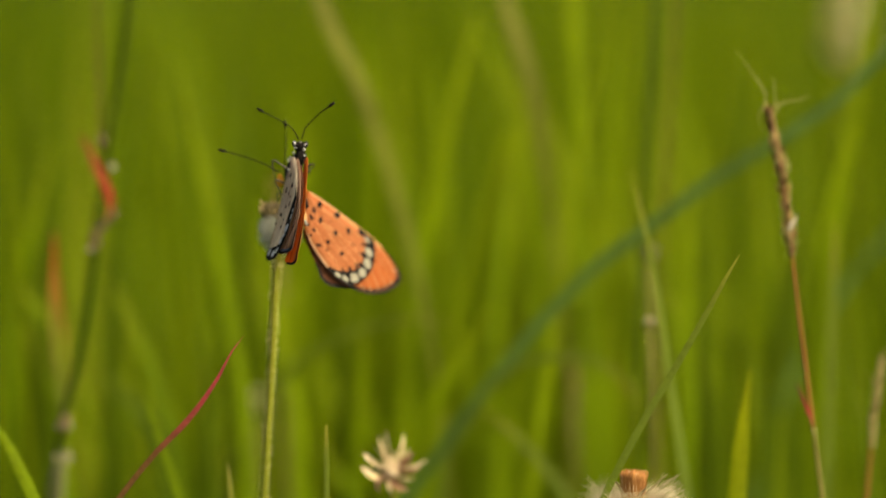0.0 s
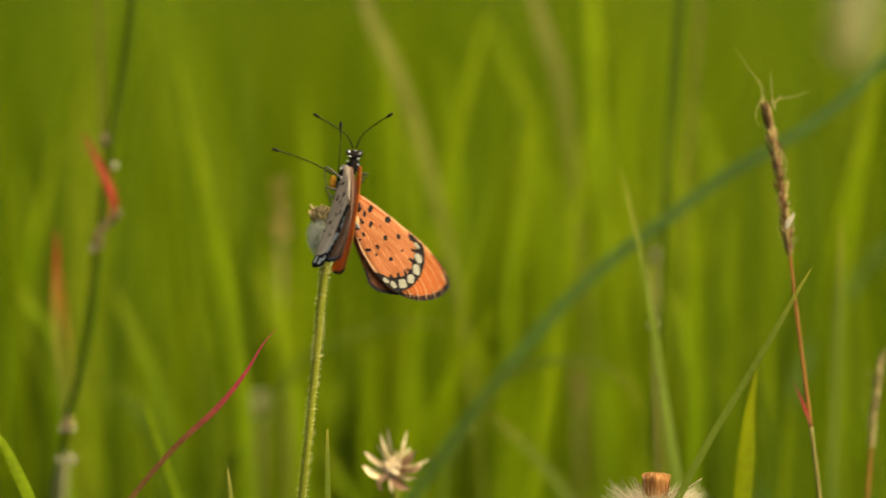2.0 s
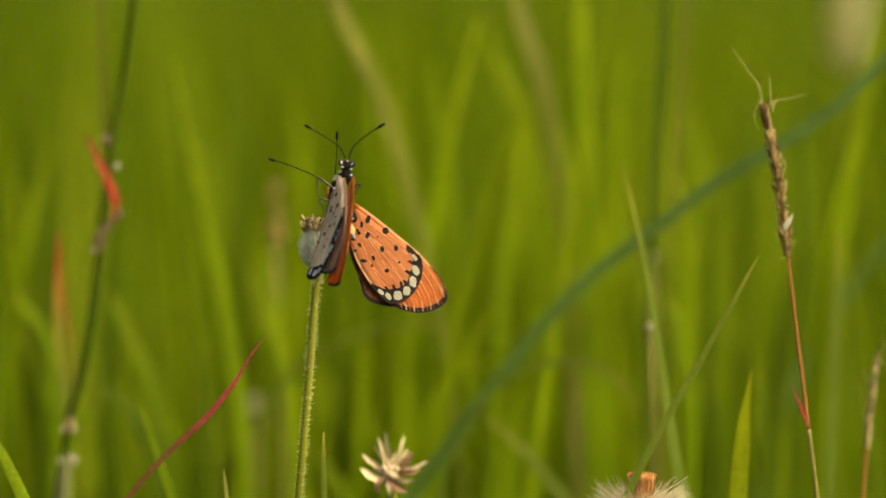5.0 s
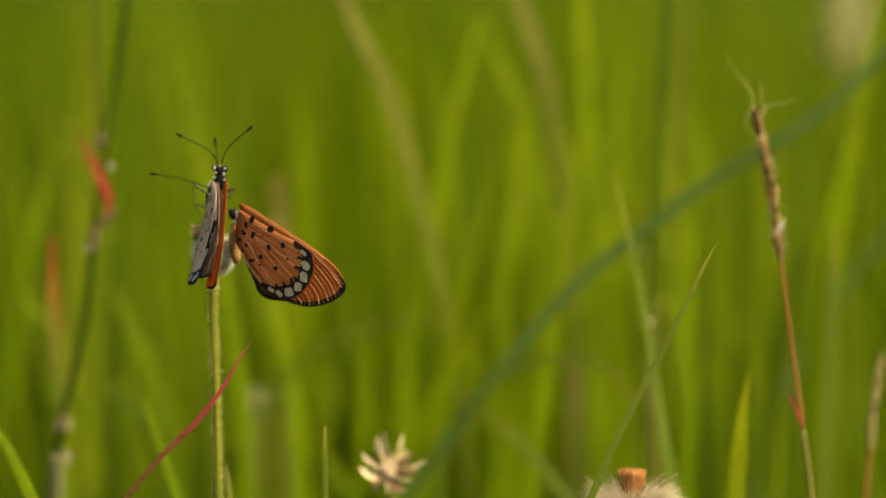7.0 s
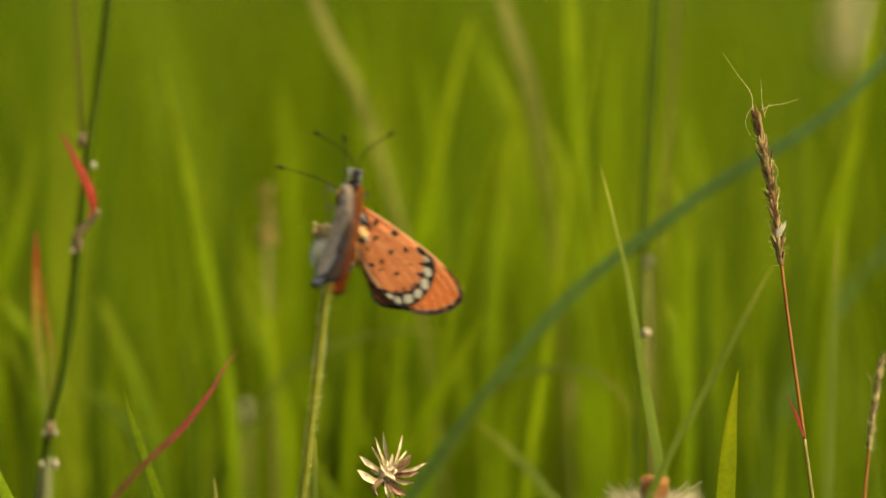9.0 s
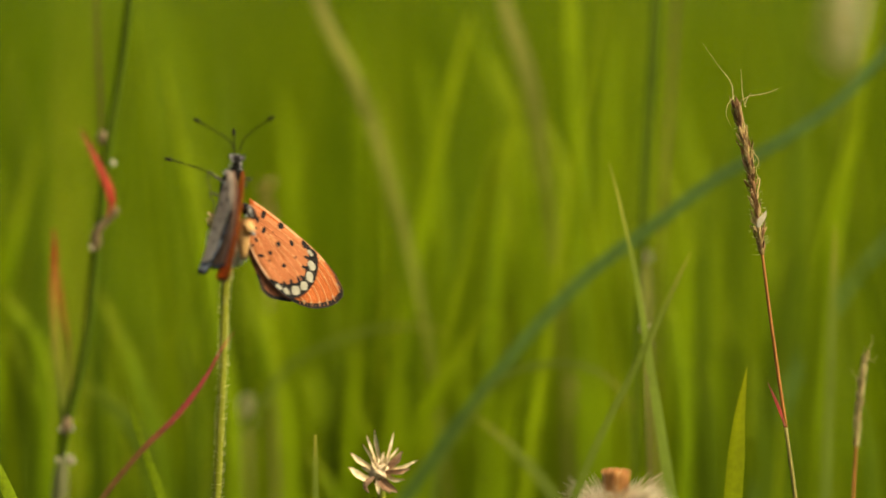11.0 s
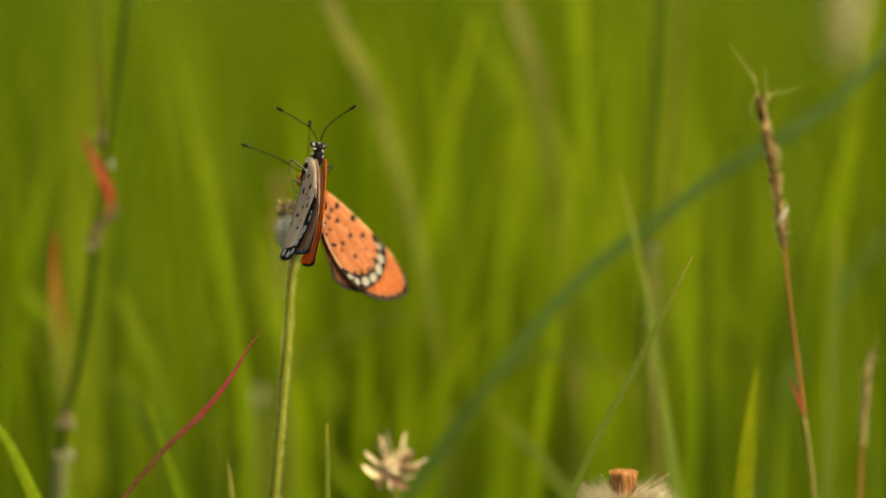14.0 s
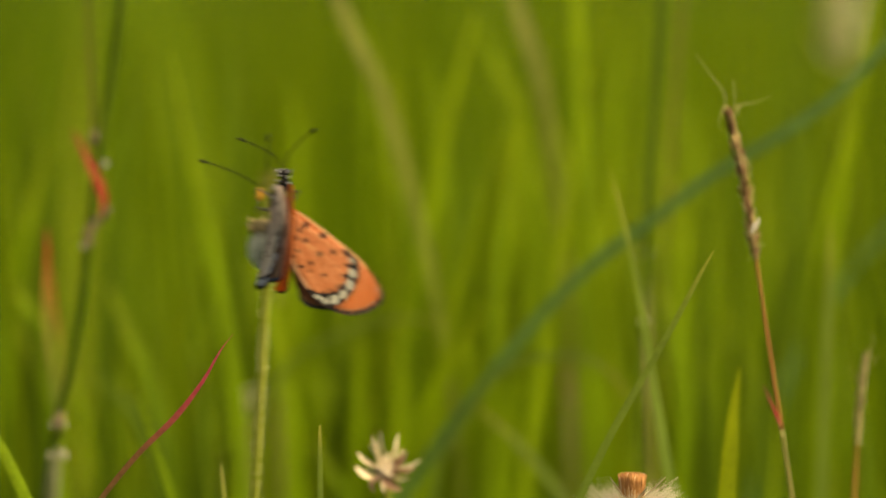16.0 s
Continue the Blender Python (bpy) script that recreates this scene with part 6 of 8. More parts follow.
egg(bm, (1.5 * MM, 3.2 * MM, 18.5 * MM), (0.74 * MM, 0.7 * MM, 1.35 * MM), (0, 4, 0), 16, 12, pinch=0.1, rough=0.12)
part("head", bm, m_palp, side_butterfly, "orange downy head")
antenna(side_butterfly, [(1.6, 3.2, 20.1), (-1.71, 2.6, 22.4), (-5.58, 1.8, 24.31), (-9.61, 1.0, 25.93)])
antenna(side_butterfly, [(2.6, 3.4, 19.9), (3.0, 3.6, 22.8), (3.5, 4.0, 26.5), (3.75, 4.4, 30.1)])
leg(side_butterfly, [(3.44, 3, 15.74), (1.9, 2, 15.52), (0.96, 1.5, 16.19), (0.64, 1.6, 14.62)])

dorsal_butterfly = thing("butterfly", "butterfly with folded beige and brown wings, black head upward", "butterfly", "butterflies on the bud")
bm = bmesh.new()
membrane(bm, [(5, 21.65), (5.73, 20.84), (6.18, 19.42), (6.6, 16.52), (6.84, 13.23), (6.76, 10.27), (6.43, 7.47), (6.03, 5.22), (5.7, 3.74), (5.12, 2.99), (3.76, 2.63), (2.47, 2.55), (2.03, 3.13), (2.56, 4.59), (3.68, 6.54), (5.16, 9.26), (5.93, 13.07), (5.79, 16.75), (5.12, 19.99)], lay_back, 0.0, 0, 0.1, 56)
wing = part("forewing", bm, m_rose, dorsal_butterfly, "rose-brown forewing with dark tip")
mark("patch", m_slate, wing, membrane, [(5.67, 3.9), (5.22, 3.06), (3.76, 2.63), (2.39, 2.55), (2.15, 2.96), (2.89, 3.34), (4.23, 3.37)], lay_back, -0.06, 0, 0.03, 28, 3)
mark("border", m_black, wing, strip, [(6.47, 7.2), (6.04, 5.17), (5.71, 3.69), (5.13, 2.95), (3.78, 2.55), (2.36, 2.49), (1.96, 3.04)], [(6.23, 7.16), (5.71, 5.17), (5.31, 3.84), (4.77, 3.27), (3.71, 2.9), (2.66, 2.86), (2.27, 3.14)], lay_back, -0.12)
for q in [[(6.04, 16.79), (6.33, 11.66), (5.24, 5.65), (4.89, 3.12)], [(6.11, 14.58), (5.71, 8.62), (4.32, 4.98), (3.93, 2.83)], [(6.82, 12.49), (6.51, 8.03), (5.95, 4.93)]]:
    mark("vein", m_black, wing, vein, q, lay_back, -0.04, 0.06)
bm = bmesh.new()
membrane(bm, [(3.84, 21.27), (4.69, 21.6), (5.37, 21.08), (5.91, 19.56), (6.27, 16.83), (6.33, 14.25), (6.11, 11.8), (5.55, 9.49), (4.84, 7.14), (4.01, 5.33), (3.29, 3.87), (2.57, 2.66), (1.9, 1.68), (0.65, 1.19), (-0.34, 1.26), (-0.6, 1.87), (-0.06, 3.76), (0.58, 5.51), (1.1, 7.84), (1.65, 10.53), (2.31, 13.25), (2.89, 15.96), (3.36, 18.88)], lay_back, -0.5, 0, 0.1, 60)
wing = part("hindwing", bm, m_beige, dorsal_butterfly, "beige hindwing with dark spots and blue-grey border")
mark("border", m_black, wing, strip, [(6.34, 15.74), (6.34, 14.07), (6.21, 11.72), (5.65, 9.4), (4.94, 7.06), (4.12, 5.2), (3.39, 3.74), (2.63, 2.52), (1.91, 1.57), (0.67, 1.08), (-0.41, 1.13), (-0.69, 1.86)], [(6.14, 15.69), (5.98, 14.09), (5.36, 12.22), (4.55, 9.87), (4.06, 8.08), (3.82, 6.34), (3.12, 5.05), (2.16, 4.1), (1.1, 3.6), (0.36, 3.5), (-0.11, 3.3), (-0.36, 2.6)], lay_back, -0.56)
for x_, z_, a_, b_, t_ in [(4.39, 7.47, 0.332, 0.936, -24), (5.47, 9.81, 0.162, 0.693, -20), (3.05, 4.89, 0.264, 0.873, -24), (2.18, 3.07, 0.23, 0.765, -32), (1.26, 2.38, 0.297, 0.801, -28), (0.23, 2.63, 0.297, 0.9, -28), (3.83, 6.03, 0.162, 0.486, -30), (5.74, 11, 0.128, 0.486, -16)]:
    mark("spot", m_bluegrey, wing, spot, x_, z_, a_, b_, t_, lay_back, -0.62, 0)
for x_, z_, a_, b_, t_ in [(4.48, 17.91, 0.216, 0.561, -32), (5.11, 15.86, 0.248, 0.561, -18), (3.58, 14.67, 0.216, 0.332, -20), (4.29, 14.26, 0.152, 0.264, -10), (3.76, 11.76, 0.152, 0.391, -10), (4.7, 12.23, 0.184, 0.561, -18), (2.61, 10.08, 0.248, 0.425, -15), (1.32, 8.32, 0.28, 0.264, 0), (2.85, 7.67, 0.184, 0.357, -20), (3.57, 17.5, 0.12, 0.722, -18), (3.44, 9.22, 0.12, 0.264, -20), (3.69, 15.28, 0.152, 0.391, -30), (4.83, 13.62, 0.12, 0.332, -12), (6.33, 13.14, 0.184, 0.722, -10), (5.98, 11.6, 0.216, 0.654, -20)]:
    mark("spot", m_black, wing, spot, x_, z_, a_, b_, t_, lay_back, -0.56, 0)
for q in [[(4.1, 20.57), (3.63, 13.41), (0.35, 3.73)], [(4.49, 20.63), (4.43, 13.55), (1.93, 4.2)], [(4.9, 20.7), (5.12, 14.41), (3.45, 6.33)], [(3.73, 19.75), (2.75, 12.51), (-0.18, 3.44)]]:
    mark("vein", m_rose, wing, vein, q, lay_back, -0.53, 0.05)
bm = bmesh.new()
membrane(bm, [(6.94, 21.41), (7.41, 21.3), (7.56, 19.65), (7.62, 17.06), (7.64, 14.11), (7.64, 10.79), (7.43, 7.8), (7.05, 5), (6.61, 2.48), (6.35, 0.92), (5.36, 0.32), (3.8, 0.44), (3.31, 1.34), (4.34, 2.42), (5.79, 5.72), (6.53, 11.7), (6.59, 16.89), (6.59, 20.23)], lay_open, 0.1, 0, 0.1, 56)
wing = part("forewing", bm, m_backlitorange, dorsal_butterfly, "orange inner side of forewing")
mark("border", m_black, wing, strip, [(7.69, 10.72), (7.47, 7.74), (7.11, 4.94), (6.65, 2.43), (6.41, 0.82), (5.38, 0.23), (3.74, 0.33)], [(7.6, 10.69), (7.25, 7.74), (6.78, 4.94), (6.28, 2.48), (5.98, 1.23), (5.2, 0.73), (3.9, 0.83)], lay_open, 0.03)
for q in [[(7.0, 14.0), (6.6, 6.0), (5.6, 0.6)], [(6.7, 12.0), (5.6, 4.3), (4.5, 0.6)]]:
    mark("vein", m_shadebrown, wing, vein, q, lay_open, 0.05, 0.07)
bm = bmesh.new()
membrane(bm, [(5.15, 20.03), (6.5, 17.77), (6.77, 14.17), (6.23, 11.01), (5.15, 7.85), (3.89, 5.6), (2.53, 3.79), (0.73, 2.44), (0.51, 4.24), (1.63, 10.11), (3.44, 16.42)], lay_back, 0.6, 0, 0.08)
part("hindwing", bm, m_shadebrown, dorsal_butterfly)
bm = bmesh.new()
egg(bm, (4.2 * MM, 1.9 * MM, 19.22 * MM), (1.6 * MM, 1.7 * MM, 3.4 * MM), (0, 22, 0), 16, 12, rough=0.03)
egg(bm, (5.74 * MM, 1.0 * MM, 21.6 * MM), (1.15 * MM, 1.2 * MM, 1.6 * MM), (0, 6, 0), 18, 12)
part("thorax", bm, m_black, dorsal_butterfly, "black thorax")
bm = bmesh.new()
egg(bm, (3.08 * MM, 3.0 * MM, 12.81 * MM), (1.4 * MM, 1.5 * MM, 5.6 * MM), (0, 14, 0), 16, 14, rough=0.03)
part("abdomen", bm, m_belly, dorsal_butterfly)
bm = bmesh.new()
egg(bm, (5.67 * MM, 0.9 * MM, 23.57 * MM), (1.2 * MM, 1.1 * MM, 1.15 * MM), (0, 8, 0), 16, 10, rough=0.04)
part("head", bm, m_black, dorsal_butterfly, "black head with white dots")
for at_ in ((4.5 * MM, 0.7 * MM, 24.19 * MM), (6.91 * MM, 0.7 * MM, 24.01 * MM)):
    bm = bmesh.new()
    egg(bm, at_, (0.45 * MM, 0.5 * MM, 0.65 * MM), (0, 0, 0), 12, 8)
    part("eye", bm, m_eye, dorsal_butterfly)
for cx, cz, rx_, rz_, y_ in [(4.71, 24.17, 0.221, 0.357, 0.1), (4.96, 23.34, 0.377, 0.196, -0.2), (5.89, 24.5, 0.156, 0.162, 0.1), (6.83, 23.93, 0.189, 0.332, 0.1), (6.67, 22.97, 0.254, 0.264, -0.1), (4.5, 22.37, 0.32, 0.23, 0.1), (6.73, 21.76, 0.189, 0.264, 0), (3.63, 21.33, 0.189, 0.332, 0.5), (3.31, 20.84, 0.189, 0.391, 0.5), (3.45, 18.95, 0.32, 0.357, 0.2), (3.1, 16.04, 0.287, 0.586, 0.5), (3.32, 17.43, 0.189, 0.264, 0.7), (3.03, 18, 0.156, 0.23, 0.7)]:
    bm = bmesh.new()
    egg(bm, (cx * MM, y_ * MM, cz * MM), (rx_ * MM, 0.22 * MM, rz_ * MM), (0, rnd.uniform(-25, 25), 0), 10, 7, rough=0.12)
    part("spot", bm, m_dot, dorsal_butterfly)
antenna(dorsal_butterfly, [(5.35, 0.8, 25.04), (4.27, 0.5, 27.05), (1.6, 0, 28.9), (-2.5, -0.8, 31.1)])
antenna(dorsal_butterfly, [(6.04, 0.8, 25.05), (6.67, 0.5, 26.95), (9.1, 0, 29.5), (12.75, -0.8, 32.1)])
leg(dorsal_butterfly, [(2.99, 0.6, 19.24), (1.86, 0.2, 20.04), (0.36, 0.1, 20.93), (0.19, 0.3, 19.39), (0.62, 0.8, 17.22)])
leg(dorsal_butterfly, [(2.7, 0.8, 16.32), (1.66, 0.4, 16.72), (0.6, 0.4, 16.97), (1.63, 0.8, 14.41), (0.8, 1.0, 12.22)])
leg(dorsal_butterfly, [(7.18, 1.0, 19.49), (7.82, 0.8, 20.03), (8.51, 0.8, 20.03), (8.4, 0.9, 19.56), (7.46, 1.0, 19.07)])
leg(dorsal_butterfly, [(6.93, 1.2, 18.32), (7.43, 1.0, 18.76), (7.72, 1.0, 18.87), (7.35, 1.3, 17.9)])


# ---- what moves ----
SWAY = [  # seconds, right, up, lean, turn, nod: the butterfly that turns its back
    (0.0, -0.03377, 0.3131, -0.609, -10.507, -1.598),
    (0.2, -0.02759, 0.31043, 1.421, -10.858, -1.452),
    (0.3, -0.02106, 0.30945, 2.945, -10.359, -1.378),
    (0.5, -0.0202, 0.31, 3.087, -10.81, -1.232),
    (0.7, -0.04115, 0.31203, -2.604, -14.26, -0.95),
    (0.8, -0.04789, 0.31111, -4.196, -15.881, -0.809),
    (1.0, -0.03813, 0.30792, -2.885, -15.44, -0.527),
    (1.2, -0.01009, 0.30823, 3.559, -8.544, -0.506),
    (1.3, -0.00087, 0.3085, 5.918, -5.917, -0.496),
    (1.5, 0.00447, 0.30876, 8.401, -3.015, -0.475),
    (1.7, -0.00708, 0.31384, 5.374, -3.937, -1.119),
    (1.8, -0.01255, 0.31375, 4.715, -5.058, -1.44),
    (2.0, -0.02496, 0.31212, 3.575, -7.955, -2.084),
    (2.2, -0.03213, 0.31204, 1.459, -9.513, -2.453),
    (2.3, -0.02604, 0.31317, 1.792, -8.307, -2.637),
    (2.5, -0.0091, 0.31477, 3.516, -5.207, -3.005),
    (2.7, -0.01174, 0.31301, 3.203, -5.046, -1.814),
    (2.8, -0.0116, 0.31243, 3.211, -4.621, -1.218),
    (3.0, -0.00456, 0.30872, 5.224, -3.305, -0.027),
    (3.2, -0.00352, 0.31069, 6.11, -4.16, -0.684),
    (3.3, -0.00759, 0.31112, 5.902, -5.534, -1.013),
    (3.5, -0.02135, 0.31165, 4.57, -9.369, -1.67),
    (3.7, -0.03283, 0.31136, 1.879, -10.894, -0.973),
    (3.8, -0.0319, 0.31143, 1.676, -10.451, -0.625),
    (4.0, -0.01944, 0.31463, 2.248, -6.846, 0.071),
    (4.2, -0.01409, 0.31465, 4.27, -1.535, 0.025),
    (4.8, -0.01983, 0.31132, 3.82, -5.089, 0.348),
    (5.5, -0.03527, 0.30825, -0.528, -7.548, 0.726),
    (6.3, -0.01795, 0.30288, 4.629, -6.924, 1.158),
    (6.5, -0.01267, 0.30304, 7.09, -7.663, 0.979),
    (6.7, -0.03723, 0.3052, 1.749, -11.397, -0.142),
    (6.8, -0.0506, 0.30723, -1.356, -13.188, -0.703),
    (7.0, -0.04907, 0.30836, -1.622, -12.712, -1.824),
    (7.2, -0.03057, 0.308, 3.099, -10.356, -1.393),
    (7.3, -0.02738, 0.30803, 4.371, -10.219, -1.177),
    (7.5, -0.03226, 0.30908, 4.537, -11.563, -0.746),
    (7.7, -0.03681, 0.30851, 3.559, -11.315, -0.632),
    (7.8, -0.03143, 0.30846, 4.371, -9.783, -0.575),
    (8.0, -0.03852, 0.30721, 3.141, -10.168, -0.461),
    (8.2, -0.05231, 0.30789, -0.574, -11.227, -0.336),
    (8.3, -0.04999, 0.3076, -0.59, -10.349, -0.274),
    (8.5, -0.02388, 0.30542, 3.712, -5.256, -0.149),
    (8.7, -0.00343, 0.30429, 8.4, -4.074, -0.336),
    (8.8, -0.00187, 0.30579, 8.558, -4.439, -0.429),
    (9.0, -0.02264, 0.30971, 4.159, -9.038, -0.616),
    (9.2, -0.04106, 0.30571, 2.246, -13.034, -0.538),
    (9.8, -0.03565, 0.30889, 1.687, -8.082, -0.305),
    (10.5, -0.02059, 0.31162, 5.54, -4.025, -0.032),
    (11.3, -0.06059, 0.31131, -0.506, -11.717, 0.28),
    (11.5, -0.06268, 0.31125, -0.985, -11.132, 0.276),
    (11.7, -0.05793, 0.30737, 0.199, -11.073, 0.236),
    (11.8, -0.0533, 0.30734, 0.622, -10.143, 0.216),
    (12.0, -0.04449, 0.31053, 0.408, -7.517, 0.176),
    (12.2, -0.03957, 0.31135, 1.357, -7.093, 0.13),
    (12.3, -0.03552, 0.31136, 2.245, -6.715, 0.107),
    (12.5, -0.02885, 0.31024, 4.11, -6.526, 0.061),
    (12.7, -0.02514, 0.31033, 4.071, -4.651, 0.067),
    (12.8, -0.02367, 0.31105, 3.767, -3.588, 0.07),
    (13.0, -0.02496, 0.31172, 2.654, -2.451, 0.076),
    (13.2, -0.04274, 0.30986, 1.288, -5.724, 0.053),
    (13.3, -0.05048, 0.30834, 0.997, -7.323, 0.042),
    (13.5, -0.05187, 0.30766, 2.241, -7.452, 0.019),
    (13.7, -0.03963, 0.31261, 2.089, -4.575, -0.001),
    (13.8, -0.03551, 0.31291, 2.293, -4.038, -0.012),
    (14.0, -0.0313, 0.31277, 2.227, -3.949, -0.032),
    (14.2, -0.03167, 0.31122, 2.315, -3.057, -0.092),
    (14.3, -0.02897, 0.31113, 2.689, -1.971, -0.122),
    (14.5, -0.02121, 0.31246, 3.384, 1.087, -0.182),
    (14.7, -0.0172, 0.31265, 4.416, 0.374, -0.095),
    (14.8, -0.01839, 0.31207, 4.538, -0.686, -0.051),
    (15.0, -0.02924, 0.31127, 3.199, -4.223, 0.036),
    (15.2, -0.03618, 0.31185, 1.106, -6.521, -0.5),
    (15.3, -0.03278, 0.31109, 1.619, -6.798, -0.769),
    (15.5, -0.01773, 0.30941, 4.189, -5.921, -1.305),
    (15.7, -0.00942, 0.30622, 5.571, -3.933, -0.125),
    (15.8, -0.00645, 0.30332, 6.422, -3.485, 0.465),
    (15.9, -0.0148, 0.30522, 2.183, -5.49, 0.282),
    (16.0, -0.03443, 0.30719, -3.424, -8.83, 0.1),
]
SIDE = [  # seconds, right, up, lean, turn: the butterfly seen side on
    (0.0, -0.03187, 0.3113, -6.294, -2.518),
    (0.2, -0.02526, 0.30937, -5.332, -2.133),
    (0.3, -0.01881, 0.3088, -4.172, -1.669),
    (0.5, -0.01844, 0.30931, -2.8, -1.12),
    (0.7, -0.03949, 0.31084, -6.32, -2.528),
    (0.8, -0.04573, 0.31017, -8.308, -3.323),
    (1.0, -0.03563, 0.30837, -9.058, -3.623),
    (1.2, -0.00859, 0.30881, -3.086, -1.234),
    (1.3, 0.00036, 0.30903, -0.858, -0.343),
    (1.5, 0.00592, 0.30881, 1.358, 0.543),
    (1.7, -0.00651, 0.31277, 0.817, 0.327),
    (1.8, -0.01145, 0.31263, -0.501, -0.2),
    (2.0, -0.0222, 0.3112, -3.987, -1.595),
    (2.2, -0.02924, 0.31064, -5.193, -2.077),
    (2.3, -0.02398, 0.3116, -3.766, -1.506),
    (2.5, -0.00869, 0.3131, -0.37, -0.148),
    (2.7, -0.01094, 0.31196, -1.242, -0.497),
    (2.8, -0.01078, 0.31165, -1.303, -0.521),
    (3.0, -0.00311, 0.30922, -1.424, -0.57),
    (3.2, -0.00204, 0.31067, -0.861, -0.345),
    (3.3, -0.00568, 0.31082, -1.553, -0.621),
    (3.5, -0.01818, 0.31068, -4.002, -1.601),
    (3.7, -0.02928, 0.31004, -6.346, -2.538),
    (3.8, -0.02857, 0.31009, -6.369, -2.548),
    (4.0, -0.01815, 0.31296, -3.373, -1.349),
    (4.2, -0.0129, 0.31312, -0.917, -0.367),
    (4.8, -0.01728, 0.31034, -2.612, -1.045),
    (5.5, -0.03214, 0.30854, -5.919, -2.367),
    (6.3, -0.01271, 0.30502, -6.868, -2.747),
    (6.5, -0.00687, 0.30497, -6.136, -2.454),
    (6.7, -0.0309, 0.30591, -9.931, -3.972),
    (6.8, -0.04429, 0.30713, -11.613, -4.645),
    (7.0, -0.04305, 0.30806, -11.704, -4.682),
    (7.2, -0.02512, 0.30816, -8.131, -3.252),
    (7.3, -0.02194, 0.30824, -7.307, -2.923),
    (7.5, -0.02675, 0.30886, -6.963, -2.785),
    (7.7, -0.03133, 0.30837, -7.634, -3.054),
    (7.8, -0.02642, 0.30853, -6.618, -2.647),
    (8.0, -0.03316, 0.30744, -7.99, -3.196),
    (8.2, -0.04683, 0.30758, -9.806, -3.923),
    (8.3, -0.04465, 0.30739, -9.517, -3.807),
    (8.5, -0.01929, 0.30637, -6.092, -2.437),
    (8.7, 0.00144, 0.30597, -4.48, -1.792),
    (8.8, 0.0028, 0.30717, -4.222, -1.689),
    (9.0, -0.01763, 0.3096, -7.099, -2.84),
    (9.2, -0.03271, 0.30629, -11.279, -4.511),
    (9.8, -0.03095, 0.30949, -5.919, -2.367),
    (10.5, -0.01674, 0.3115, -2.612, -1.045),
    (11.3, -0.05544, 0.30944, -7.238, -2.895),
    (11.5, -0.05774, 0.30996, -6.794, -2.718),
    (11.7, -0.05199, 0.30699, -7.898, -3.159),
    (11.8, -0.04765, 0.30713, -7.305, -2.922),
    (12.0, -0.04057, 0.31001, -4.88, -1.952),
    (12.2, -0.03607, 0.31081, -3.554, -1.422),
    (12.3, -0.03214, 0.31095, -2.805, -1.122),
    (12.5, -0.02526, 0.31025, -2.025, -0.81),
    (12.7, -0.02211, 0.31024, -1.41, -0.564),
    (12.8, -0.02115, 0.31074, -0.869, -0.348),
    (13.0, -0.02295, 0.31105, -0.851, -0.341),
    (13.2, -0.0371, 0.30904, -4.814, -1.926),
    (13.3, -0.04409, 0.30782, -6.861, -2.745),
    (13.5, -0.04552, 0.30768, -7.723, -3.089),
    (13.7, -0.03634, 0.31149, -3.4, -1.36),
    (13.8, -0.03288, 0.31158, -2.419, -0.968),
    (14.0, -0.02948, 0.31106, -1.524, -0.61),
    (14.2, -0.02782, 0.30997, -2.178, -0.871),
    (14.3, -0.02567, 0.31007, -1.818, -0.727),
    (14.5, -0.01972, 0.31147, 0.0, 0.0),
    (14.7, -0.01585, 0.3118, 0.678, 0.271),
    (14.8, -0.01675, 0.3113, 0.269, 0.107),
    (15.0, -0.02669, 0.31042, -1.833, -0.733),
    (15.2, -0.0334, 0.31081, -2.857, -1.143),
    (15.3, -0.02979, 0.31037, -2.745, -1.098),
    (15.5, -0.0147, 0.30961, -1.212, -0.485),
    (15.7, -0.00686, 0.3075, 0.355, 0.142),
    (15.8, -0.00361, 0.30536, 0.426, 0.17),
    (15.9, -0.01455, 0.30691, -0.675, -0.27),
    (16.0, -0.0356, 0.30831, -3.019, -1.208),
]
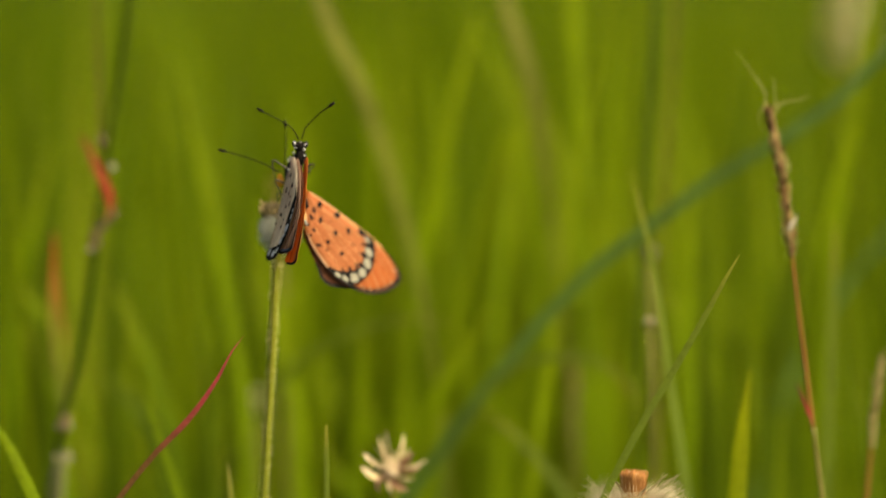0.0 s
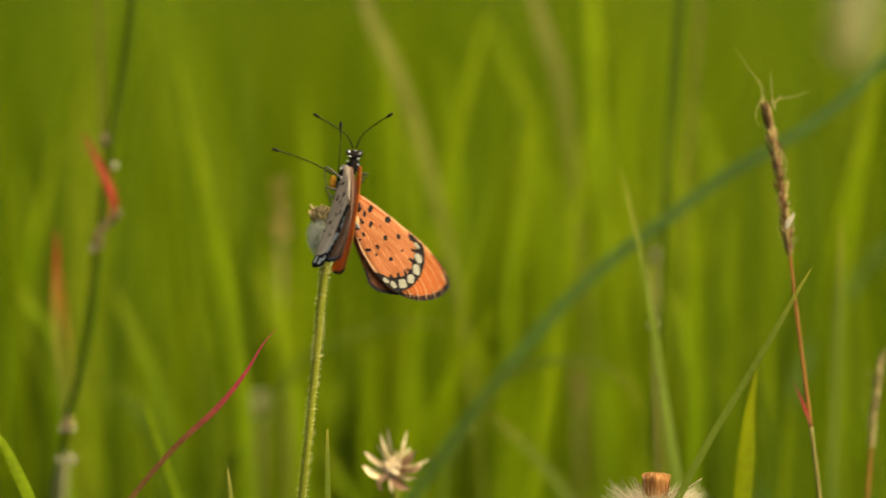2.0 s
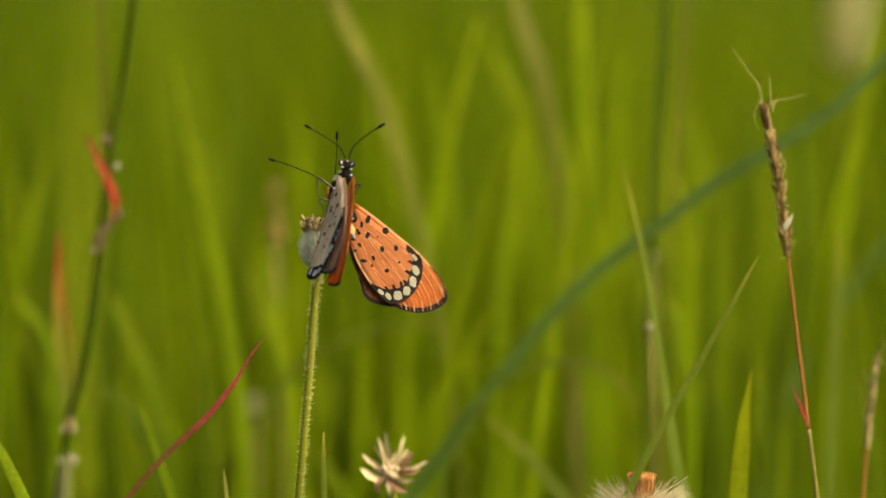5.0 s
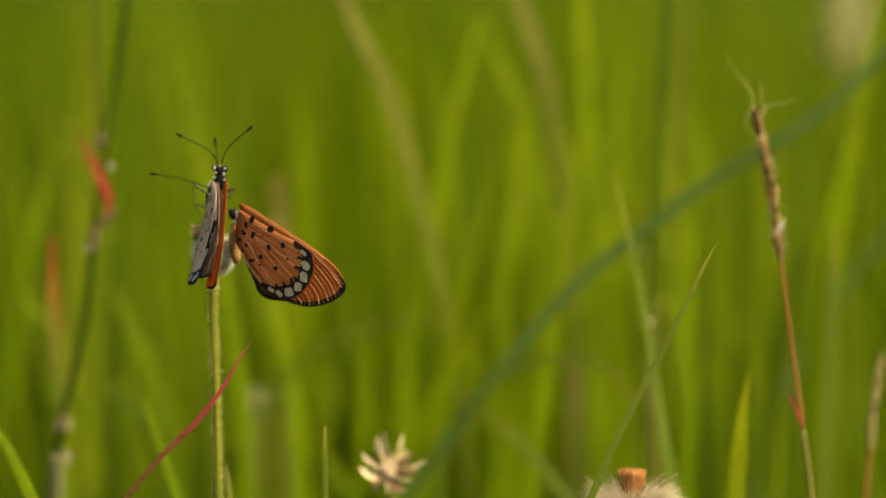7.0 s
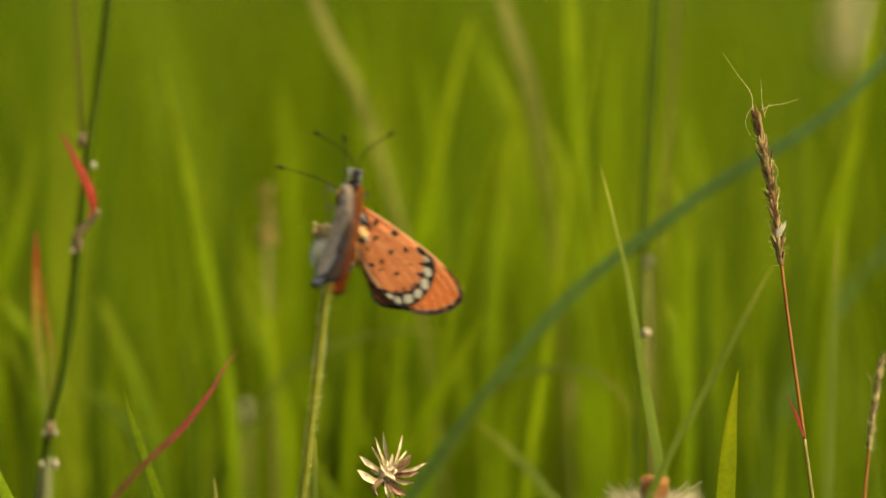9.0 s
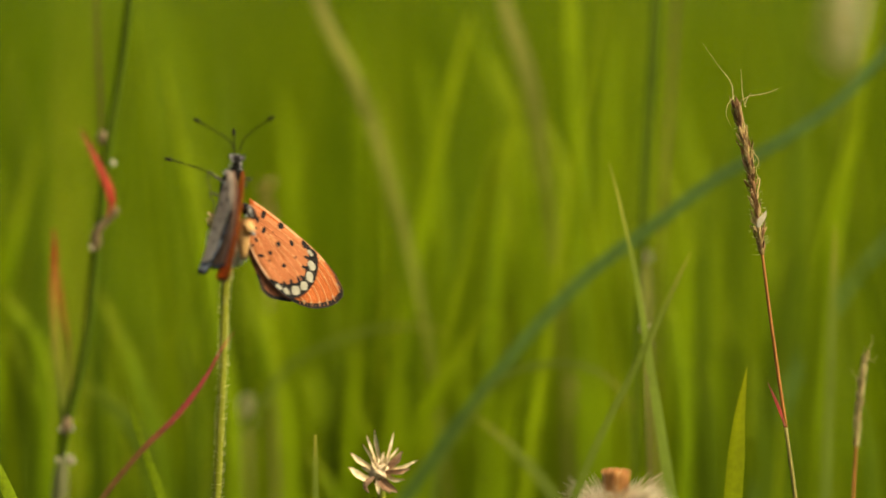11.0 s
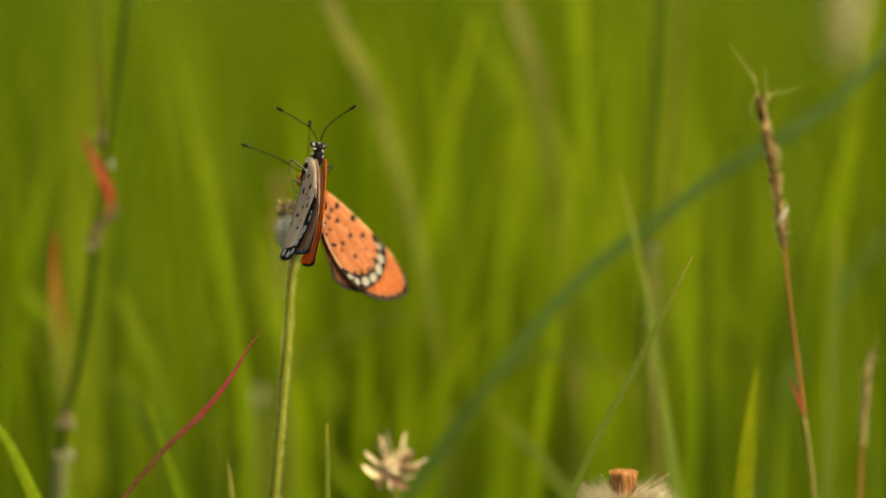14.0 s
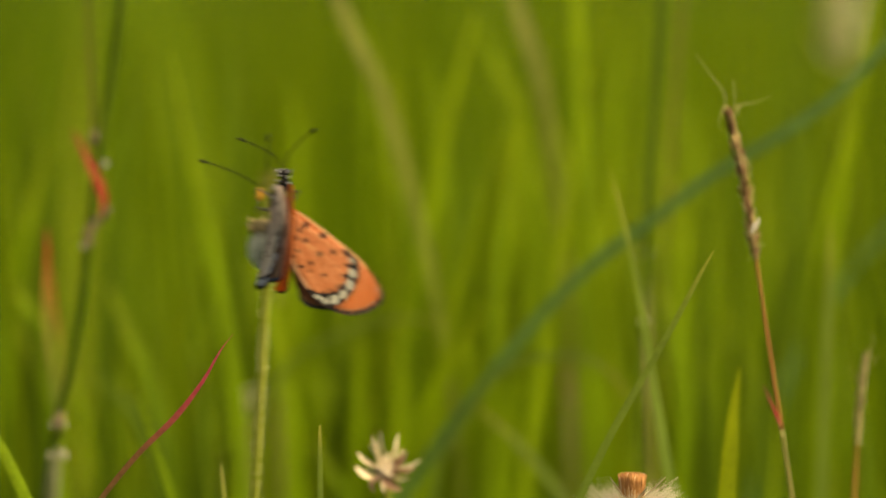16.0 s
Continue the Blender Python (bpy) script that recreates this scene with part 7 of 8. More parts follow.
WINGS = [  # seconds, shift, turns: its wings, opening and closing on the body
    (0.0, 0.00257, 0.00011, 0.00078, -11.3, -0.79, 24.3),
    (0.2, 0.00241, 9e-05, 0.00074, -9.96, -1.22, 23.33),
    (0.3, 0.00232, 7e-05, 0.00074, -9.55, -1.39, 22.88),
    (0.5, 0.00216, 4e-05, 0.00071, -8.32, -1.82, 21.93),
    (0.7, 0.0021, 9e-05, 0.00048, -7.56, -1.35, 20.7),
    (0.8, 0.00206, 0.00012, 0.00037, -7.15, -1.12, 20.05),
    (1.0, 0.00196, 0.00012, 0.00025, -7.5, -0.44, 18.94),
    (1.2, 0.00208, 4e-05, 0.00033, -8.19, -0.99, 20.18),
    (1.3, 0.00214, 1e-05, 0.00035, -8.35, -1.29, 20.74),
    (1.5, 0.00229, -2e-05, 0.00033, -7.95, -2.0, 21.8),
    (1.7, 0.00221, -1e-05, 0.00049, -9.11, -1.7, 21.96),
    (1.8, 0.00218, 1e-05, 0.00053, -9.29, -1.63, 22.02),
    (2.0, 0.00214, 6e-05, 0.00059, -9.32, -1.55, 22.11),
    (2.2, 0.00268, 9e-05, 0.00061, -9.86, -1.7, 24.47),
    (2.3, 0.00292, 8e-05, 0.00071, -10.98, -1.59, 25.74),
    (2.5, 0.00339, 1e-05, 0.00099, -13.65, -1.23, 28.25),
    (2.7, 0.00299, 3e-05, 0.00061, -11.14, -1.64, 25.72),
    (2.8, 0.00279, 3e-05, 0.00044, -10.06, -1.8, 24.46),
    (3.0, 0.00238, 2e-05, 0.0001, -7.92, -2.11, 21.94),
    (3.2, 0.00211, 1e-05, 0.00039, -8.69, -1.72, 22.5),
    (3.3, 0.00199, 2e-05, 0.0005, -8.69, -1.6, 22.76),
    (3.5, 0.00175, 5e-05, 0.0007, -8.27, -1.45, 23.24),
    (3.7, 0.00224, 9e-05, 0.00078, -9.15, -1.45, 25.03),
    (3.8, 0.00247, 0.0001, 0.00085, -10.05, -1.35, 25.98),
    (4.0, 0.00287, 7e-05, 0.00116, -13.27, -0.82, 28.02),
    (4.2, 0.00273, 2e-05, 0.00103, -12.46, -1.5, 27.55),
    (4.8, 0.00201, 4e-05, 0.00072, -9.18, -0.92, 19.73),
    (5.5, 0.00116, 5e-05, 0.00039, -5.69, -0.13, 10.6),
    (6.3, 0.00015, 1e-05, 0.00015, -3.0, 0.81, 0.25),
    (6.5, 7e-05, 0.0, 0.00012, -1.03, 0.51, 0.18),
    (6.7, 0.00045, 2e-05, 0.00062, 1.97, 1.8, -8.26),
    (6.8, 0.00066, 4e-05, 0.00085, 3.12, 2.32, -12.44),
    (7.0, 0.00105, 6e-05, 0.00134, 5.89, 3.21, -20.94),
    (7.2, 0.00078, 3e-05, 0.00112, 2.01, 2.41, -7.2),
    (7.3, 0.00067, 3e-05, 0.00099, -0.53, 1.72, -0.29),
    (7.5, 0.00048, 2e-05, 0.00072, -5.92, 0.02, 13.48),
    (7.7, 0.00058, 3e-05, 0.00075, -5.25, 0.05, 11.68),
    (7.8, 0.0006, 2e-05, 0.00077, -5.18, 0.1, 10.8),
    (8.0, 0.0007, 3e-05, 0.0008, -4.43, 0.12, 8.98),
    (8.2, 0.00103, 6e-05, 0.00063, -5.26, -0.15, 9.23),
    (8.3, 0.00118, 7e-05, 0.00056, -5.87, -0.27, 9.38),
    (8.5, 0.00146, 6e-05, 0.00051, -7.57, -0.47, 9.75),
    (8.7, 0.00087, 3e-05, 0.00063, -6.26, -0.08, 9.15),
    (8.8, 0.00059, 2e-05, 0.00067, -5.5, 0.11, 8.84),
    (9.0, 6e-05, -0.0, 0.00075, -3.51, 0.46, 8.18),
    (9.2, -0.00059, -6e-05, 0.00062, 2.62, 1.13, 14.4),
    (9.8, 2e-05, -0.0, 0.00084, -3.09, 1.31, 18.06),
    (10.5, 0.00073, 1e-05, 0.00121, -9.44, 1.55, 22.2),
    (11.3, 0.00173, 8e-05, 0.0015, -13.45, 1.14, 26.73),
    (11.5, 0.00194, 8e-05, 0.00161, -15.1, 1.16, 27.91),
    (11.7, 0.00195, 0.0001, 0.00149, -13.61, 0.77, 26.49),
    (11.8, 0.00193, 9e-05, 0.00147, -13.38, 0.69, 25.84),
    (12.0, 0.00186, 6e-05, 0.00147, -13.41, 0.63, 24.58),
    (12.2, 0.00188, 4e-05, 0.00129, -12.76, 0.29, 24.63),
    (12.3, 0.00189, 4e-05, 0.0012, -12.48, 0.12, 24.65),
    (12.5, 0.00193, 3e-05, 0.001, -11.6, -0.27, 24.68),
    (12.7, 0.00216, 2e-05, 0.00113, -12.18, 0.03, 26.02),
    (12.8, 0.00227, 1e-05, 0.00121, -12.59, 0.21, 26.68),
    (13.0, 0.0025, 1e-05, 0.00132, -12.93, 0.46, 28.01),
    (13.2, 0.00058, 2e-05, 0.00147, -10.77, 0.36, 24.56),
    (13.3, 0.00085, 3e-05, 0.00128, -9.83, 0.38, 22.8),
    (13.5, 0.00128, 6e-05, 0.00094, -9.37, 0.71, 19.41),
    (13.7, 0.00191, 4e-05, 0.00119, -12.4, 1.06, 22.84),
    (13.8, 0.00223, 4e-05, 0.00132, -13.6, 1.2, 24.5),
    (14.0, 0.0029, 3e-05, 0.00154, -15.66, 1.41, 27.81),
    (14.2, 0.00147, 2e-05, 0.00136, -14.18, 0.72, 28.24),
    (14.3, 0.00195, 2e-05, 0.00129, -13.76, 0.45, 28.46),
    (14.5, 0.00287, 0.0, 0.00121, -13.46, 0.06, 28.9),
    (14.7, 0.00266, -1e-05, 0.00124, -13.72, 0.3, 27.13),
    (14.8, 0.00257, -0.0, 0.00122, -13.5, 0.34, 26.24),
    (15.0, 0.00241, 3e-05, 0.00113, -12.57, 0.31, 24.46),
    (15.2, 0.00222, 4e-05, 0.00081, -11.0, -0.21, 22.89),
    (15.3, 0.00212, 4e-05, 0.00068, -10.46, -0.42, 22.11),
    (15.5, 0.00189, 2e-05, 0.00046, -9.85, -0.75, 20.58),
    (15.7, 0.00116, -0.0, 0.00031, -4.65, -0.06, 17.9),
    (15.8, 0.0008, -0.0, 0.0002, -1.79, 0.24, 16.56),
    (15.9, 0.0032, 2e-05, -0.00065, -0.69, -2.52, 17.66),
    (16.0, 0.00334, 7e-05, -0.00052, 0.02, -2.63, 17.61),
]
WIND = [  # seconds, lean of the tall shoots behind
    (0.0, -0.56692),
    (0.5, -0.31776),
    (1.0, -0.59362),
    (1.5, 0.64735),
    (2.0, 0.6839),
    (2.5, -0.00985),
    (3.0, -0.00452),
    (3.5, 0.1991),
    (4.0, -0.18392),
    (4.8, 0.10868),
    (5.5, -0.42609),
    (6.5, -0.19458),
    (7.0, 0.24384),
    (7.5, 0.56159),
    (8.0, 0.70813),
    (8.5, -0.41338),
    (9.0, -0.35712),
    (9.8, -0.42609),
    (10.5, 0.10868),
    (11.5, -0.88377),
    (12.0, -1.08368),
    (12.5, -1.4932),
    (13.0, -0.5624),
    (13.5, -0.38834),
    (14.0, -0.34447),
    (14.5, 0),
    (15.0, 0.04474),
    (15.5, 0.18311),
    (16.0, 0.15808),
]
CULM = [
    (0.0, -0.00283, -0.00063, 0.47522),
    (0.5, -0.00024, -0.00057, 0.01591),
    (1.0, -0.00598, -0.00041, 1.42348),
    (1.5, -0.00169, -0.00037, 0.22734),
    (2.0, -0.0009, -0.00021, 0.24417),
    (2.5, -0.00301, -0.0, 0.70259),
    (3.0, -0.0036, -0.00021, 0.70045),
    (3.5, -0.00059, -0.00014, 0.24387),
    (4.0, 0.00068, 0.0004, 0.0153),
    (4.8, 0.00069, 0.00023, 0.34361),
    (5.5, -0.00137, -5e-05, -0.10587),
    (6.5, 0.00055, 0.00039, 0.00423),
    (7.0, -0.00182, -0.00052, 0.24662),
    (7.5, 0.00019, 0.00027, 0.01652),
    (8.0, -0.00162, -2e-05, 0.46413),
    (8.5, -0.00174, 0.00039, 0.47699),
    (9.0, 0.00262, 0.00093, -0.69724),
    (9.8, -0.00063, 0.00046, -0.10587),
    (10.5, 0.00118, 0.00057, 0.34361),
    (11.5, 0.00425, 0.00069, -0.46711),
    (12.0, 0.002, 0.00052, -0.22701),
    (12.5, 0.00163, 0.00067, -0.24174),
    (13.0, 0.00198, 0.00021, -0.45464),
    (13.5, 0.00216, 0.00013, -0.45587),
    (14.0, -0.00075, -0.00066, 0.01559),
    (14.5, 0.00026, 0.00019, 0),
    (15.0, -0.00277, -0.0006, 0.46175),
    (15.5, 0.00108, 0.00056, -0.22409),
    (16.0, -0.0005, -0.00025, 0.00532),
]
STAR = [
    (0.0, -0.00045, -0.00124),
    (0.5, -0.00108, -0.00138),
    (1.0, -0.00084, -0.00068),
    (1.5, 0.00015, -0.00035),
    (2.0, -0.00044, -0.00016),
    (2.5, 0.00017, 0.00095),
    (3.0, 0.00016, -0.00031),
    (3.5, -0.00049, 0.00019),
    (4.0, -0.00014, 0.00088),
    (4.8, -7e-05, 0.00016),
    (5.5, -0.00054, -0.00025),
    (6.5, -0.00057, -2e-05),
    (7.0, -0.00054, -0.00121),
    (7.5, -2e-05, 0.00052),
    (8.0, -0.00072, -0.00047),
    (8.5, -0.00031, 0.00016),
    (9.0, 0.00091, 0.00111),
    (9.8, -0.00044, 0.00064),
    (10.5, -0.0, 0.00076),
    (11.5, -0.00161, 0.0005),
    (12.0, -0.00032, 0.00057),
    (12.5, 5e-05, 0.0008),
    (13.0, -0.00022, -0.00019),
    (13.5, -0.0004, -0.00011),
    (14.0, -0.00044, -0.00121),
    (14.5, -2e-05, 0.00026),
    (15.0, -8e-05, -0.00084),
    (15.5, -0.00023, -0.00011),
    (16.0, -0.00042, -0.00123),
]
NARROW = [
    (0.0, 0.05051, 0.26403, 0.26742),
    (0.5, 0.04923, 0.26393, -0.0477),
    (1.0, 0.05215, 0.26455, 0.7768),
    (1.5, 0.05122, 0.2647, 0.77406),
    (2.0, 0.048, 0.26504, -0.14558),
    (2.5, 0.0492, 0.26612, 0.31405),
    (3.0, 0.05043, 0.26512, 0.67587),
    (3.5, 0.04896, 0.26536, 0.16876),
    (4.0, 0.04797, 0.2665, -0.04805),
    (4.8, 0.04916, 0.26573, 0.08719),
    (5.5, 0.04746, 0.2652, -0.51224),
    (6.5, 0.04485, 0.2661, -1.27308),
    (7.0, 0.04796, 0.26434, -0.45713),
    (7.5, 0.04778, 0.26596, -0.24038),
    (8.0, 0.04538, 0.26542, -1.27226),
    (8.5, 0.0491, 0.26607, -0.04524),
    (9.0, 0.04624, 0.2674, -0.95809),
    (9.8, 0.04699, 0.26614, -0.51224),
    (10.5, 0.04883, 0.26636, 0.08719),
    (11.5, 0.04683, 0.26622, -0.86194),
    (12.0, 0.04709, 0.26608, -0.45671),
    (12.5, 0.04809, 0.26644, -0.21449),
    (13.0, 0.04438, 0.26559, -1.39337),
    (13.5, 0.04707, 0.26537, -0.60085),
    (14.0, 0.0484, 0.26378, -0.21747),
    (14.5, 0.04836, 0.26548, 0),
    (15.0, 0.05035, 0.26427, 0.12385),
    (15.5, 0.05145, 0.26592, 0.36908),
    (16.0, 0.04838, 0.26417, -0.5506),
]
STEM = [  # seconds, right, up, lean
    (0.0, -0.03298, 0.31252, -4.78),
    (0.2, -0.02709, 0.31007, -4.499),
    (0.3, -0.02078, 0.3092, -2.772),
    (0.5, -0.02046, 0.30977, -1.624),
    (0.7, -0.04076, 0.31164, -8.46),
    (0.8, -0.04704, 0.31078, -9.832),
    (1.0, -0.03653, 0.30789, -5.941),
    (1.2, -0.00955, 0.3083, 2.183),
    (1.3, -0.00079, 0.3086, 4.335),
    (1.5, 0.0038, 0.3088, 4.66),
    (1.7, -0.00731, 0.31362, 2.009),
    (1.8, -0.01232, 0.31352, 0.946),
    (2.0, -0.02363, 0.31196, -2.342),
    (2.2, -0.03104, 0.31176, -4.72),
    (2.3, -0.0253, 0.31284, -3.209),
    (2.5, -0.00904, 0.31442, 0.402),
    (2.7, -0.01202, 0.31273, 0.506),
    (2.8, -0.01209, 0.31216, 0.524),
    (3.0, -0.00533, 0.30869, 2.791),
    (3.2, -0.00389, 0.31058, 3.259),
    (3.3, -0.00766, 0.31095, 2.043),
    (3.5, -0.02072, 0.31136, -2.809),
    (3.7, -0.03184, 0.31108, -5.894),
    (3.8, -0.03083, 0.31119, -5.609),
    (4.0, -0.0186, 0.31439, -1.976),
    (4.2, -0.01388, 0.31443, -0.081),
    (4.8, -0.01917, 0.31125, -1.652),
    (5.5, -0.03433, 0.3085, -6.422),
    (6.3, -0.01633, 0.30359, -0.441),
    (6.5, -0.01058, 0.30383, 2.194),
    (6.7, -0.03454, 0.30555, -6.066),
    (6.8, -0.0476, 0.3073, -10.128),
    (7.0, -0.04552, 0.30825, -9.568),
    (7.2, -0.02744, 0.30793, -3.937),
    (7.3, -0.02439, 0.30795, -3.241),
    (7.5, -0.02955, 0.30883, -3.638),
    (7.7, -0.03408, 0.30833, -6.799),
    (7.8, -0.02879, 0.30835, -5.004),
    (8.0, -0.03578, 0.30719, -5.583),
    (8.2, -0.04952, 0.30767, -11.762),
    (8.3, -0.04723, 0.30737, -11.13),
    (8.5, -0.02128, 0.30541, -3.688),
    (8.7, -0.00108, 0.3046, 3.776),
    (8.8, 0.00027, 0.30609, 4.277),
    (9.0, -0.02073, 0.30979, -1.254),
    (9.2, -0.03604, 0.30583, -5.775),
    (9.8, -0.03151, 0.30903, -3.897),
    (10.5, -0.01662, 0.31159, 1.405),
    (11.3, -0.05623, 0.31084, -11.122),
    (11.5, -0.05826, 0.31157, -12.506),
    (11.7, -0.05384, 0.30804, -11.632),
    (11.8, -0.04957, 0.30811, -10.419),
    (12.0, -0.04177, 0.31135, -8.388),
    (12.2, -0.03704, 0.31202, -6.646),
    (12.3, -0.03304, 0.31199, -5.318),
    (12.5, -0.02638, 0.31085, -3.494),
    (12.7, -0.02305, 0.31092, -2.015),
    (12.8, -0.02183, 0.31158, -1.616),
    (13.0, -0.02348, 0.31215, -2.305),
    (13.2, -0.03871, 0.31007, -6.368),
    (13.3, -0.04596, 0.30847, -8.234),
    (13.5, -0.04676, 0.30762, -9.592),
    (13.7, -0.03631, 0.31224, -4.669),
    (13.8, -0.03286, 0.31248, -3.812),
    (14.0, -0.02989, 0.3122, -3.481),
    (14.2, -0.02906, 0.31085, -3.374),
    (14.3, -0.02689, 0.31085, -3.098),
    (14.5, -0.02038, 0.3123, -1.764),
    (14.7, -0.01611, 0.31251, 0.027),
    (14.8, -0.01708, 0.31194, -0.067),
    (15.0, -0.02743, 0.31112, -2.968),
    (15.2, -0.03348, 0.31164, -6.339),
    (15.3, -0.02962, 0.31095, -5.818),
    (15.5, -0.01628, 0.30948, -2.192),
    (15.7, -0.0084, 0.30664, 1.514),
    (15.8, -0.00554, 0.30397, 1.858),
    (15.9, -0.01416, 0.30643, 0.432),
    (16.0, -0.03373, 0.30889, -4.827),
]
RED = [
    (0.0, -0.06484, 0.26585, -3.77459),
    (0.5, -0.06043, 0.26743, -0.13851),
    (1.0, -0.06161, 0.26856, -1.85243),
    (1.5, -0.05646, 0.26582, 2.24189),
    (2.0, -0.06023, 0.26955, -0.52488),
    (2.5, -0.0584, 0.2701, 0.32704),
    (3.0, -0.06062, 0.26425, -0.16571),
    (3.5, -0.05776, 0.26902, 0.81444),
    (4.0, -0.05937, 0.26966, -1.02417),
    (4.8, -0.06039, 0.26891, -0.37026),
    (5.5, -0.06347, 0.26743, -2.02205),
    (6.5, -0.06272, 0.26895, -1.25041),
    (7.0, -0.0633, 0.26599, -2.46357),
    (7.5, -0.06183, 0.26936, -0.45849),
    (8.0, -0.06376, 0.26872, -3.17903),
    (8.5, -0.0611, 0.26904, 0.86008),
    (9.0, -0.06426, 0.26709, -1.34323),
    (9.8, -0.06282, 0.26838, -2.02205),
    (10.5, -0.05997, 0.26954, -0.37026),
    (11.5, -0.06914, 0.26787, -5.10744),
    (12.0, -0.06588, 0.26858, -3.81574),
    (12.5, -0.06085, 0.26957, -1.97598),
    (13.0, -0.06176, 0.26904, -0.01138),
    (13.5, -0.06402, 0.26909, -2.28247),
    (14.0, -0.06257, 0.26753, -1.666),
    (14.5, -0.05856, 0.26839, 0),
    (15.0, -0.06036, 0.26841, -0.47524),
    (15.5, -0.06351, 0.2671, -0.2237),
    (16.0, -0.06641, 0.26663, -2.41434),
]
SLANT = [
    (0.0, 0.03244, 0.26775, 0.12269),
    (0.5, 0.0342, 0.26687, -1.50272),
    (1.0, 0.03257, 0.26713, -2.54414),
    (1.5, 0.0469, 0.26372, 3.96438),
    (2.0, 0.04496, 0.26593, 0.82559),
    (2.5, 0.04434, 0.26618, 1.22751),
    (3.0, 0.04546, 0.26453, 0.99978),
    (3.5, 0.03728, 0.26814, -0.19405),
    (4.0, 0.03944, 0.26833, -0.25532),
    (4.8, 0.03812, 0.26861, 0.12654),
    (5.5, 0.03041, 0.26656, -2.14451),
    (6.5, 0.03711, 0.26984, -0.70589),
    (7.0, 0.03033, 0.2685, -2.89624),
    (7.5, 0.03368, 0.26831, -2.75416),
    (8.0, 0.03221, 0.26851, -3.77946),
    (8.5, 0.03823, 0.26557, -1.76266),
    (9.0, 0.04007, 0.26702, -1.20641),
    (9.8, 0.0301, 0.26752, -2.14451),
    (10.5, 0.03785, 0.26924, 0.12654),
    (11.5, 0.0154, 0.26611, -7.57479),
    (12.0, 0.02232, 0.27015, -3.86073),
    (12.5, 0.02795, 0.27088, -0.5236),
    (13.0, 0.03254, 0.26885, -0.53325),
    (13.5, 0.02635, 0.26968, -2.48916),
    (14.0, 0.02511, 0.26651, -2.17767),
    (14.5, 0.03126, 0.26856, 0),
    (15.0, 0.03174, 0.26815, 0.26774),
    (15.5, 0.0469, 0.2637, 2.67749),
    (16.0, 0.02882, 0.26803, -0.54952),
]
SPIKE = [
    (0.0, 0.07382, 0.28239, -1.0757),
    (0.5, 0.07117, 0.28125, -1.52599),
    (1.0, 0.07325, 0.2815, -0.88715),
    (1.5, 0.07657, 0.28259, 0.21031),
    (2.0, 0.07212, 0.28334, -1.06339),
    (2.5, 0.07191, 0.28366, -0.85621),
    (3.0, 0.07496, 0.28264, -0.26649),
    (3.5, 0.07214, 0.28315, -1.05925),
    (4.0, 0.07128, 0.28425, -0.89151),
    (4.8, 0.07245, 0.28375, -0.82411),
    (5.5, 0.0704, 0.28254, -1.55656),
    (6.5, 0.06821, 0.28116, -2.59832),
    (7.0, 0.07196, 0.2821, -1.50344),
    (7.5, 0.07056, 0.28294, -1.52529),
    (8.0, 0.07026, 0.28174, -2.15873),
    (8.5, 0.07206, 0.2826, -1.30163),
    (9.0, 0.07173, 0.28296, -1.5398),
    (9.8, 0.06969, 0.28332, -1.55656),
    (10.5, 0.07195, 0.28427, -0.82411),
    (11.5, 0.06479, 0.28411, -2.69008),
    (12.0, 0.06949, 0.28527, -1.4315),
    (12.5, 0.07249, 0.28539, -0.21689),
    (13.0, 0.0711, 0.28424, -1.05997),
    (13.5, 0.06904, 0.28451, -1.27175),
    (14.0, 0.07177, 0.28389, -1.01483),
    (14.5, 0.07362, 0.28492, 0),
    (15.0, 0.07242, 0.283, -0.64019),
    (15.5, 0.07267, 0.28104, -0.87653),
    (16.0, 0.06829, 0.28189, -2.5141),
]
SEED = [
    (0.0, 0.00034, -0.00073, -0.05483),
    (0.5, 0.00309, -0.00144, 0.72136),
    (1.0, 0.00064, -0.00039, 0.07997),
    (1.5, 0.0048, -0.00057, 1.30283),
    (2.0, 0.00398, -0.00038, 1.10505),
    (2.5, 0.00404, 0.00041, 1.21751),
    (3.0, 0.00417, -0.00051, 1.14285),
    (3.5, 0.00354, -1e-05, 1.01695),
    (4.0, 0.00364, 0.00061, 1.15456),
    (4.8, 0.00263, 0.00052, 0.76792),
    (5.5, -0.00023, -0.00017, -0.08359),
    (6.5, 0.00504, -0.00038, 1.47066),
    (7.0, 0.00032, -0.00023, -0.05352),
    (7.5, -0.00035, 0.00134, -0.05332),
    (8.0, 0.00026, 0.00067, 0.01911),
    (8.5, 0.00309, 0.00081, 0.90667),
    (9.0, 0.00507, 0.00112, 1.6158),
    (9.8, -0.00061, 0.00074, -0.08359),
    (10.5, 0.00235, 0.00113, 0.76792),
    (11.5, -0.00684, 0.00185, -1.89478),
    (12.0, -0.00389, 0.00126, -1.0335),
    (12.5, -0.00092, 0.00131, -0.15175),
    (13.0, 0.00062, 0.00014, 0.19095),
    (13.5, -0.00244, 0.00056, -0.69214),
    (14.0, -0.00186, -0.00092, -0.66714),
    (14.5, -0.00017, 0.00025, -0.00321),
    (15.0, 0.00016, -0.0009, -0.07629),
    (15.5, 0.00367, -0.00063, 1.07409),
    (16.0, 0.00112, -0.00126, 0.21627),
]


